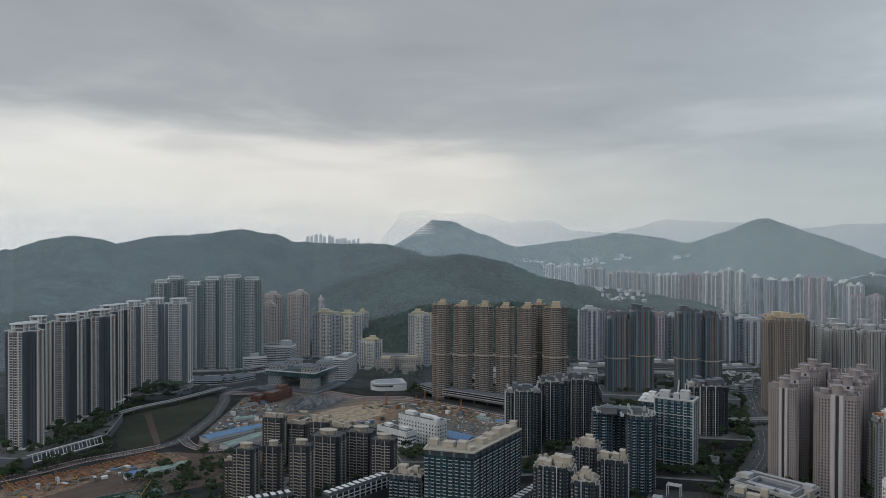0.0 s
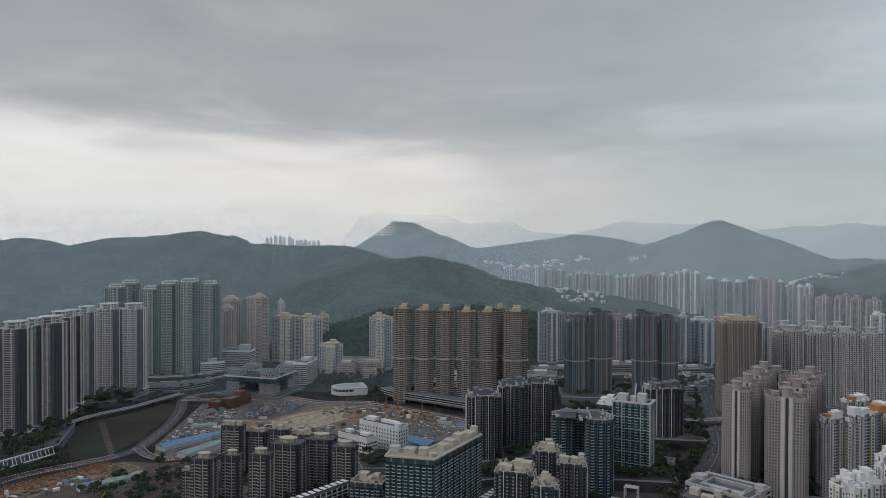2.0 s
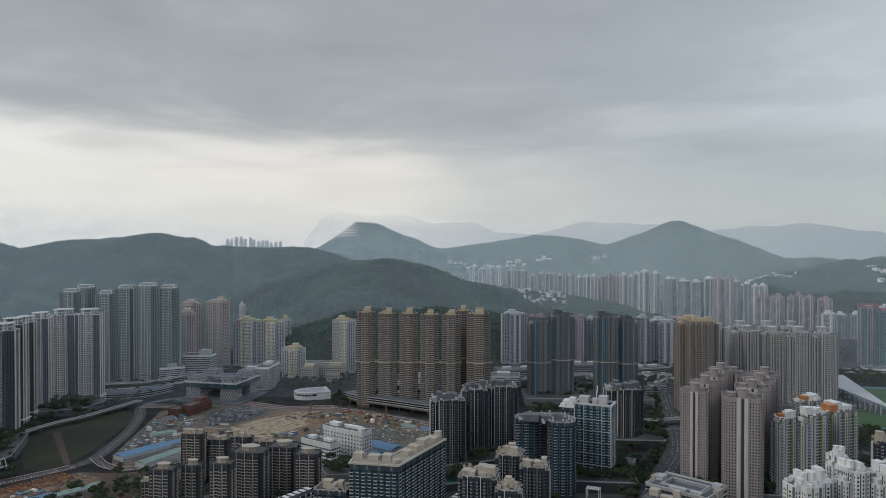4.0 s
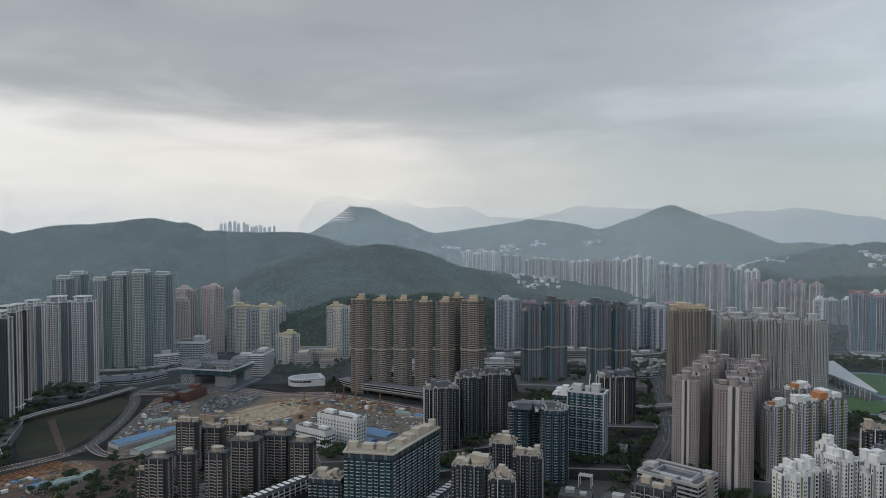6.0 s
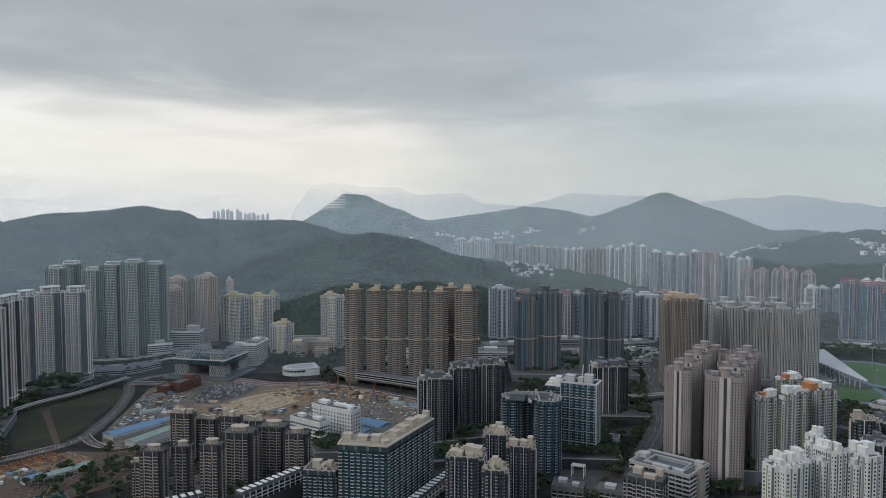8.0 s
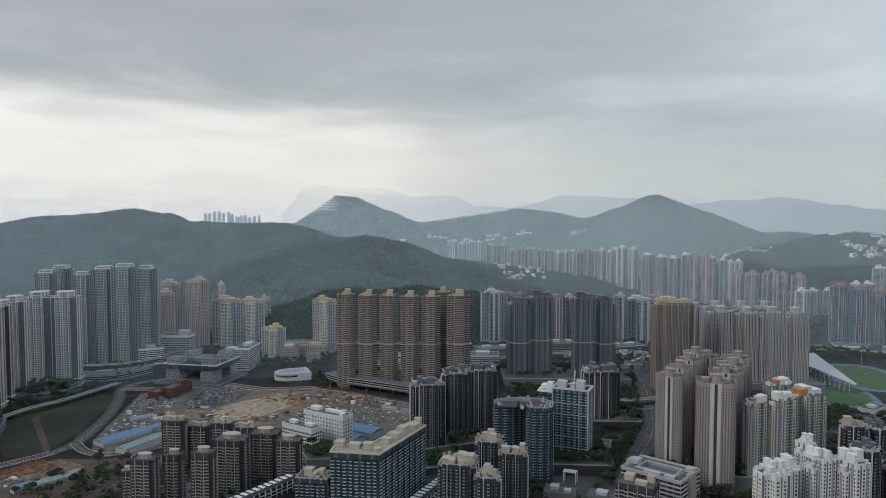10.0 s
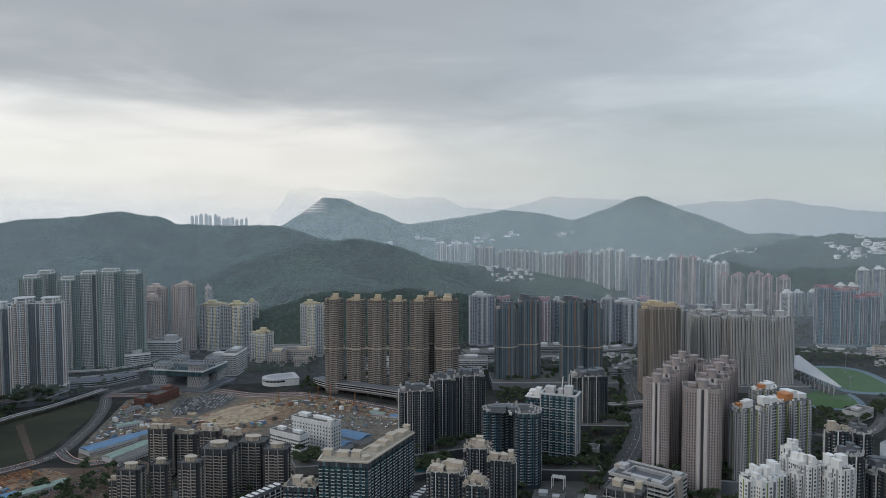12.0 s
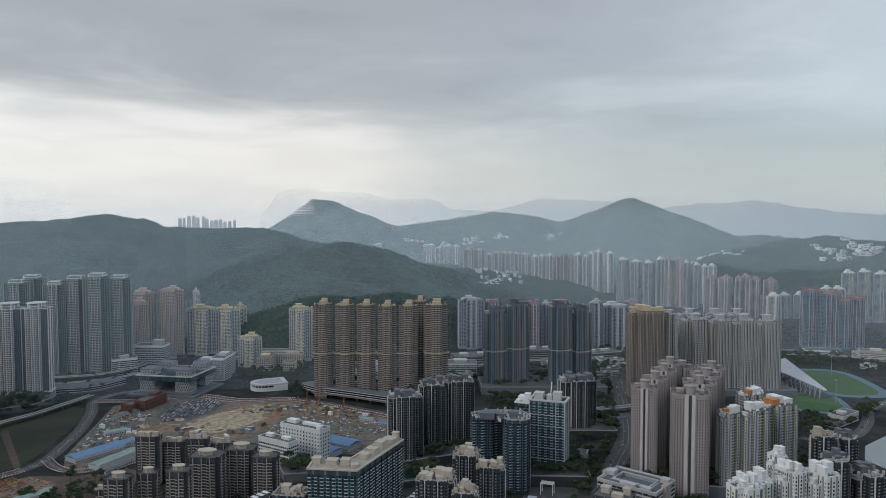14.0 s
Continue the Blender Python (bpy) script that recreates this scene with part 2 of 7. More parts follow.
def land_height(xs, ys):
    z = np.zeros_like(xs)
    spur = 0.55 * smooth_noise(xs, ys, 330, 3) + 0.3 * smooth_noise(xs, ys, 140, 4) + 0.15 * smooth_noise(xs, ys, 60, 5)
    gully = 1 - np.abs(smooth_noise(xs, ys, 210, 8)) - 0.5 * np.abs(smooth_noise(xs, ys, 95, 9))
    gully = np.clip(gully - 0.35, 0, 1)
    for steep, round_, crest in RIDGES:
        best = np.full_like(xs, -1e3)
        for (x0, y0, h0), (x1, y1, h1) in zip(crest, crest[1:]):
            dx, dy = x1 - x0, y1 - y0
            k = np.clip(((xs - x0) * dx + (ys - y0) * dy) / (dx * dx + dy * dy), 0, 1)
            dist = np.hypot(xs - x0 - k * dx, ys - y0 - k * dy)
            crest_h = h0 + k * (h1 - h0)
            fall = np.sqrt(dist * dist + round_ * round_) - round_
            best = np.maximum(best, crest_h - fall * steep * (1 + 0.75 * np.where(ys > 3200, np.maximum(spur, -0.15), spur)) + np.minimum(dist / 90, 1) * (22 * spur - np.where(ys > 3200, 26, 46) * gully))
        z = np.maximum(z, best)
    hill = np.clip(z / 25, 0, 1)
    z = z + hill * (3.2 * smooth_noise(xs, ys, 31, 6) + 3.0 * smooth_noise(xs, ys, 17, 7))
    return np.maximum(z, 0) * (ys > 1560 + 0 * xs) + 0.0


def axis(stops):
    out = []
    for (a, step), (b, _) in zip(stops, stops[1:]):
        out += list(np.arange(a, b, step))
    return np.array(out + [stops[-1][0]])


def land():
    gx = axis([(-9000, 700), (-3500, 60), (-1800, 10), (600, 20), (2400, 60), (4800, 700), (9000, 0)])
    gy = axis([(-6000, 600), (0, 130), (1560, 9), (2800, 40), (3800, 22), (4120, 9), (4330, 22), (4460, 60), (4940, 0)])
    xs, ys = np.meshgrid(gx, gy)
    zs = land_height(xs, ys)
    west = np.where((ys > 3900) & (xs < -65), 384 + (xs + 65) * 0.72, 1e3)
    zs = np.where(zs > west, np.maximum(west, 0), zs)
    # the quarry is cut in terraces into the west flank of the far hill
    cut = np.clip((-70 - xs) / 40, 0, 1) * np.clip((xs + 420) / 40, 0, 1) * (np.abs(ys - 4290) < 260)
    steps = np.floor(zs / 15) * 15 + np.clip((zs % 15) - 9, 0, 6) * 15 / 6
    zs = zs * (1 - cut) + steps * cut
    w, h = len(gx), len(gy)
    idx = np.arange(w * h).reshape(h, w)
    faces = np.stack([idx[:-1, :-1], idx[:-1, 1:], idx[1:, 1:], idx[1:, :-1]], -1).reshape(-1, 4)
    me = bpy.data.meshes.new("ground")
    me.from_pydata(np.stack([xs, ys, zs], -1).reshape(-1, 3).tolist(), [], faces.tolist())
    me.materials.append(MAT["land"])
    me.polygons.foreach_set("use_smooth", [True] * len(faces))
    tagged(new("ground", me), "grey town ground rising into dark wooded hills", "ground", "", "structure")


def land_material():
    """Woods on the slopes, worn town ground on the flat, bare rock in the quarry."""
    m = bpy.data.materials.new("woods_and_town_ground")
    m.use_nodes = True
    nt = m.node_tree
    link = nt.links.new
    bsdf = nt.nodes["Principled BSDF"]
    bsdf.inputs["Roughness"].default_value = 0.95
    bsdf.inputs["Specular IOR Level"].default_value = 0.1

    def node(kind, **kw):
        n = nt.nodes.new(kind)
        for k, v in kw.items():
            n.inputs[k].default_value = v
        return n

    def ramp(src, stops):
        n = nt.nodes.new("ShaderNodeValToRGB")
        els = n.color_ramp.elements
        while len(els) < len(stops):
            els.new(0.5)
        for e, (p, c) in zip(els, stops):
            e.position, e.color = p, (*c, 1)
        link(src, n.inputs[0])
        return n.outputs[0]

    def mix(fac, a, b, blend="MIX"):
        n = nt.nodes.new("ShaderNodeMix")
        n.data_type, n.blend_type = "RGBA", blend
        if isinstance(fac, float):
            n.inputs[0].default_value = fac
        else:
            link(fac, n.inputs[0])
        link(a, n.inputs[6])
        link(b, n.inputs[7])
        return n.outputs[2]

    geo = node("ShaderNodeNewGeometry")
    sep = node("ShaderNodeSeparateXYZ")
    link(geo.outputs["Position"], sep.inputs[0])

    def tex(scale, detail=4.0, rough=0.55):
        n = node("ShaderNodeTexNoise", Scale=scale, Detail=detail, Roughness=rough)
        link(geo.outputs["Position"], n.inputs["Vector"])
        return n.outputs[0]

    crowns = node("ShaderNodeTexVoronoi", Scale=0.11)
    link(geo.outputs["Position"], crowns.inputs["Vector"])
    woods = mix(0.5, ramp(tex(0.006), [(0.35, (0.012, 0.030, 0.022)), (0.65, (0.050, 0.078, 0.046))]), ramp(crowns.outputs["Distance"], [(0.0, (0.060, 0.086, 0.052)), (0.6, (0.012, 0.022, 0.015))]))
    bare = ramp(tex(0.02, 6.0, 0.65), [(0.72, (0, 0, 0)), (0.82, (1, 1, 1))])
    scrub = ramp(tex(0.05), [(0.3, (0.09, 0.085, 0.05)), (0.7, (0.15, 0.13, 0.09))])
    woods = mix(bare, woods, scrub)
    town = ramp(tex(0.03, 6.0, 0.6), [(0.3, (0.018, 0.022, 0.018)), (0.5, (0.034, 0.035, 0.033)), (0.75, (0.07, 0.066, 0.06))])
    rock = ramp(tex(0.03, 6.0, 0.7), [(0.35, (0.42, 0.35, 0.29)), (0.65, (0.76, 0.70, 0.64))])

    def span(src, a, b):
        n = node("ShaderNodeMapRange")
        n.inputs["From Min"].default_value, n.inputs["From Max"].default_value = a, b
        link(src, n.inputs["Value"])
        return n.outputs[0]

    def times(a, b):
        n = nt.nodes.new("ShaderNodeMath")
        n.operation = "MULTIPLY"
        link(a, n.inputs[0])
        link(b, n.inputs[1])
        return n.outputs[0]

    broad = ramp(tex(0.012, 3.0, 0.5), [(0.35, (0.020, 0.036, 0.024)), (0.5, (0.034, 0.056, 0.034)), (0.65, (0.066, 0.088, 0.052))])
    woods = mix(span(sep.outputs[1], 2800, 3300), woods, broad)
    colour = mix(span(sep.outputs[2], 0.5, 4.0), town, woods)
    quarry = times(times(span(sep.outputs[0], -40, -130), span(sep.outputs[1], 4080, 4120)), times(span(sep.outputs[0], -420, -320), span(sep.outputs[2], 120, 160)))
    benches = node("ShaderNodeMath")
    benches.operation = "PINGPONG"
    benches.inputs[1].default_value = 7.5
    link(sep.outputs[2], benches.inputs[0])
    rock = mix(span(benches.outputs[0], 2.5, 4.5), rock, ramp(tex(0.02), [(0.3, (0.10, 0.11, 0.07)), (0.7, (0.34, 0.24, 0.18))]))
    colour = mix(quarry, colour, rock)
    link(colour, bsdf.inputs["Base Color"])
    b = node("ShaderNodeBump", Strength=1.0, Distance=4.0)
    b.invert = True
    link(crowns.outputs["Distance"], b.inputs["Height"])
    flat = span(sep.outputs[2], 0.5, 4.0)
    near = span(sep.outputs[1], 3300, 2600)
    link(times(flat, near), b.inputs["Strength"])
    link(b.outputs[0], bsdf.inputs["Normal"])
    return m


MAT["land"] = land_material()
land()

# far ranges, their haze painted into a glowing backdrop
def far_material():
    """A plain backdrop of distance: hills glow with painted haze, tops fade into cloud."""
    m = bpy.data.materials.new("far_hills_painted_haze")
    m.use_nodes = True
    nt = m.node_tree
    nt.nodes.clear()
    link = nt.links.new
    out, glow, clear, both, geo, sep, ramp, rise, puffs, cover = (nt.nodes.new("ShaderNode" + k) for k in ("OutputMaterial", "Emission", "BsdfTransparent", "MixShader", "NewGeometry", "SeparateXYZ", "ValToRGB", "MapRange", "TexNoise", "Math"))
    link(geo.outputs["Position"], sep.inputs[0])
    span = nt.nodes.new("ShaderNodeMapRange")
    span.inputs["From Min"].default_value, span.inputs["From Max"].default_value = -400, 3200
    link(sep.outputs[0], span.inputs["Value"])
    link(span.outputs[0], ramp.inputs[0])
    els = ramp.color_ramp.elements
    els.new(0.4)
    # haze colour put into the emission, brighter towards the west
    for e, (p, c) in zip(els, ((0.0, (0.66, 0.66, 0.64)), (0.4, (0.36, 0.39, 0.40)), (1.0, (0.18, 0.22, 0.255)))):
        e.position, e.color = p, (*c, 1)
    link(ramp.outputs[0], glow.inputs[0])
    link(geo.outputs["Position"], puffs.inputs["Vector"])
    puffs.inputs["Scale"].default_value = 0.004
    rise.interpolation_type = "SMOOTHSTEP"
    for k, v in (("From Min", 280.0), ("From Max", 490.0), ("To Min", 0.0), ("To Max", 0.75)):
        rise.inputs[k].default_value = v
    link(sep.outputs[2], rise.inputs["Value"])
    cover.operation = "MULTIPLY_ADD"
    link(puffs.outputs[0], cover.inputs[0])
    cover.inputs[1].default_value = 0.3
    link(rise.outputs[0], cover.inputs[2])
    cover.use_clamp = True
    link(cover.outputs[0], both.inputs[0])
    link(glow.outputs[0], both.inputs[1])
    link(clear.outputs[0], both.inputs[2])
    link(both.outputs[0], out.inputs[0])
    return m


def far_range(name, label, crest, mat):
    """A strip of far hills that follows the crest line."""
    s = Shape()
    far = 0.0
    for (x0, y0, h0), (x1, y1, h1) in zip(crest, crest[1:]):
        steps = max(2, int(math.hypot(x1 - x0, y1 - y0) / 15))
        for i in range(steps):
            k = i / steps
            far += 15.0
            q = np.array([far])
            ease = k * k * (3 - 2 * k)
            z = h0 + (h1 - h0) * (0.5 * k + 0.5 * ease) + 5 * smooth_noise(q, q * 0, 70, 11)[0] + 3 * smooth_noise(q, q * 0, 31, 12)[0]
            x, y = x0 + k * (x1 - x0), y0 + k * (y1 - y0)
            s.v += [(x * 0.985, y * 0.985, 0), (x, y, z)]
    for i in range(len(s.v) // 2 - 1):
        s.f.append((2 * i, 2 * i + 2, 2 * i + 3, 2 * i + 1))
    tagged(new(name, s.mesh(name, mat)), label, "mountain range", "", "structure")


MAT["far"] = far_material()
far_range("backdrop_mountains", "backdrop mountain range with painted glowing haze, fading into low cloud", [(-420, 4820, 270), (-362, 4836, 342), (-285, 4842, 450), (-170, 4847, 470), (61, 4850, 443), (254, 4843, 443), (445, 4830, 390), (709, 4798, 397), (894, 4767, 320), (1111, 4721, 313), (1456, 4626, 393), (1840, 4487, 379), (2133, 4356, 320), (2296, 4272, 345), (2414, 4202, 360), (2667, 4047, 372), (2899, 3884, 328), (3064, 3756, 300), (3212, 3630, 290), (3500, 3380, 290)], MAT["far"])


def haze_sheet_material(radius, thick, top, full):
    """Haze sheet standing in for air-light: lets most through and scatters the sky's light."""
    m = bpy.data.materials.new("haze_sheet")
    m.use_nodes = True
    nt = m.node_tree
    nt.nodes.clear()
    link = nt.links.new
    out, clear, both = (nt.nodes.new(k) for k in ("ShaderNodeOutputMaterial", "ShaderNodeBsdfTransparent", "ShaderNodeMixShader"))
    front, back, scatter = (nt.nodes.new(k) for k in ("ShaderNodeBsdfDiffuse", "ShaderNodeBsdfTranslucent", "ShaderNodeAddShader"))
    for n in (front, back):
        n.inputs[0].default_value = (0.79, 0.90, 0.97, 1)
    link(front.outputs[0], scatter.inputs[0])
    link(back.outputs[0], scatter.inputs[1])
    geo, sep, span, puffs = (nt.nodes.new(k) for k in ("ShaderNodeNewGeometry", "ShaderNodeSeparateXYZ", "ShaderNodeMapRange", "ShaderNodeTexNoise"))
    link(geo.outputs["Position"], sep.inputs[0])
    # normals leaned upwards brighten the sheet with light from the whole sky
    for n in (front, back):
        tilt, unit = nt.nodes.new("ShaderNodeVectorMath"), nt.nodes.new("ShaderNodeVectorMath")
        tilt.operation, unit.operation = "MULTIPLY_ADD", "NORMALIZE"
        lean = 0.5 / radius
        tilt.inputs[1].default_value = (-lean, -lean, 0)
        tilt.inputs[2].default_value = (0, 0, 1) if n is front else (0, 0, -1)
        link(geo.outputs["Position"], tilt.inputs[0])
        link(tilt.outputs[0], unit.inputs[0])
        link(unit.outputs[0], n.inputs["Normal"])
    link(geo.outputs["Position"], puffs.inputs["Vector"])
    puffs.inputs["Scale"].default_value = 0.0012
    link(sep.outputs[2], span.inputs["Value"])
    span.interpolation_type = "SMOOTHSTEP"
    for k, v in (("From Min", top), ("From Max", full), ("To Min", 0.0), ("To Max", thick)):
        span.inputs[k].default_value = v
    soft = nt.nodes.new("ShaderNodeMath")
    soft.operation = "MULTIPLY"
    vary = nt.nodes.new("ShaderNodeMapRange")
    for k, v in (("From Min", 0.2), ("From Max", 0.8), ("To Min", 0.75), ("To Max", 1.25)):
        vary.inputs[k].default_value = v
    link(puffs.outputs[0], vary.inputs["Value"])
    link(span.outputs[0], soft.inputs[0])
    # haze set thicker in the west, thinner in the east
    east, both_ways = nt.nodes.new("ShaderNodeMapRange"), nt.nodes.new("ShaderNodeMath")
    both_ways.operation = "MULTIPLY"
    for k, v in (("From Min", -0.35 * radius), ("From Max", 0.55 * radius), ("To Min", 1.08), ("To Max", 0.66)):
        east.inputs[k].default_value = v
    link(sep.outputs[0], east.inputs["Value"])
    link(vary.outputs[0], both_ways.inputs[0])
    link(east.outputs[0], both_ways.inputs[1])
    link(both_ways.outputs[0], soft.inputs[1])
    link(soft.outputs[0], both.inputs[0])
    link(clear.outputs[0], both.inputs[1])
    link(scatter.outputs[0], both.inputs[2])
    link(both.outputs[0], out.inputs[0])
    return m


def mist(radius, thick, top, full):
    """An added thin curved sheet imitating distance haze round the head of the valley."""
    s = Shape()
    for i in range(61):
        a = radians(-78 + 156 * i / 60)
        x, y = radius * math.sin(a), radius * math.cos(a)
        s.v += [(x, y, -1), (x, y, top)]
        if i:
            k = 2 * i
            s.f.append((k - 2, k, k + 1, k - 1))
    tagged(new("mist", s.mesh("mist", haze_sheet_material(radius, thick, top, full))), "added see-through sheet imitating haze over the valley", "mist", "layers of mist", "structure")


# stepped sheets pale the hills and valley towers with distance
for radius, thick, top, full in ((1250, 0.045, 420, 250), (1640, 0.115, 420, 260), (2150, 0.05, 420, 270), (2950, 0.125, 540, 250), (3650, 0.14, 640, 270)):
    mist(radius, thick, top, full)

# ---- towers ----
STOREY = 3.0


def glass(name, colour, rough=0.12, island=2.5):
    m = material(name, colour, rough, 0.0, 0.1, 0.05, 0.6, 0, 0, 0.0, None, island)
    m.node_tree.nodes["Principled BSDF"].inputs["Specular IOR Level"].default_value = 0.35
    return m


MAT.update(
    glass=glass("dark_window_glass", (0.020, 0.025, 0.030)),
    glass_teal=glass("teal_window_glass", (0.017, 0.044, 0.052), 0.1, 1.2),
    glass_navy=glass("navy_window_glass", (0.012, 0.024, 0.034), 0.1, 1.8),
    white=material("white_render", (0.68, 0.68, 0.665), 0.7, vary=0.06, streak=0.08),
    chalk=material("chalk_white_render", (0.82, 0.81, 0.79), 0.7, vary=0.04),
    pale=material("pale_grey_render", (0.45, 0.45, 0.45), 0.75, vary=0.06, streak=0.1),
    grey=material("grey_tile", (0.30, 0.31, 0.325), 0.7, vary=0.08, streak=0.08),
    slate=material("slate_grey_tile", (0.12, 0.13, 0.145), 0.7, vary=0.08, streak=0.08),
    greyblue=material("blue_grey_tile", (0.27, 0.295, 0.34), 0.7, vary=0.08, streak=0.06),
    brown=material("brown_tile", (0.25, 0.16, 0.12), 0.7, vary=0.1, streak=0.08),
    umber=material("dark_umber_tile", (0.11, 0.095, 0.087), 0.7, vary=0.1, streak=0.08),
    taupe=material("taupe_tile", (0.385, 0.335, 0.285), 0.7, vary=0.1, streak=0.08),
    sand=material("sand_tile", (0.44, 0.385, 0.315), 0.75, vary=0.08, streak=0.08),
    tan=material("tan_tile", (0.50, 0.41, 0.29), 0.75, vary=0.08, streak=0.08),
    pink=material("pale_pink_tile", (0.305, 0.265, 0.257), 0.75, vary=0.07, streak=0.1),
    blush=material("blush_white_tile", (0.50, 0.46, 0.445), 0.75, vary=0.06, streak=0.1),
    rose=material("rose_tile", (0.36, 0.23, 0.25), 0.75, vary=0.08, streak=0.06),
    red=material("dull_red_tile", (0.26, 0.085, 0.09), 0.75, vary=0.1, streak=0.06),
    cream=material("cream_render", (0.64, 0.57, 0.42), 0.75, vary=0.06, streak=0.08),
    green=material("grey_green_tile", (0.17, 0.225, 0.21), 0.7, vary=0.08, streak=0.08),
    sage=material("pale_sage_tile", (0.30, 0.34, 0.32), 0.7, vary=0.08, streak=0.08),
    lime=material("olive_green_render", (0.20, 0.24, 0.07), 0.75, vary=0.1, streak=0.08),
    teal=material("slate_teal_tile", (0.11, 0.19, 0.24), 0.6, vary=0.1, streak=0.08),
    dark=material("charcoal_tile", (0.045, 0.048, 0.054), 0.5, vary=0.12, streak=0.1),
    navy=material("navy_tile", (0.030, 0.052, 0.068), 0.4, vary=0.12, streak=0.1),
    concrete=material("worn_concrete", (0.15, 0.147, 0.14), 0.9, vary=0.14, streak=0.1, dirt=(0.13, 0.125, 0.12)),
    roof=material("roof_screed", (0.09, 0.088, 0.085), 0.9, vary=0.18, dirt=(0.13, 0.13, 0.125)),
    roof_cream=material("cream_roof_screed", (0.36, 0.33, 0.265), 0.9, vary=0.12, dirt=(0.29, 0.26, 0.20)),
    orange=material("orange_render", (0.48, 0.20, 0.08), 0.75, vary=0.1, streak=0.1),
    blue=material("blue_panel", (0.05, 0.17, 0.34), 0.5, vary=0.1),
    straw=material("straw_yellow_render", (0.48, 0.41, 0.26), 0.75, vary=0.08, streak=0.08),
    shell_white=material("off_white_tile", (0.50, 0.465, 0.45), 0.75, vary=0.05, streak=0.1),
    shell=material("shell_beige_tile", (0.50, 0.415, 0.37), 0.75, vary=0.06, streak=0.08),
    ash=material("warm_grey_tile", (0.40, 0.385, 0.36), 0.75, vary=0.08, streak=0.08),
    cocoa=material("cocoa_tile", (0.24, 0.212, 0.19), 0.75, vary=0.08, streak=0.08),
    metal=material("dull_metal", (0.35, 0.36, 0.37), 0.45, 0.6, vary=0.1),
)

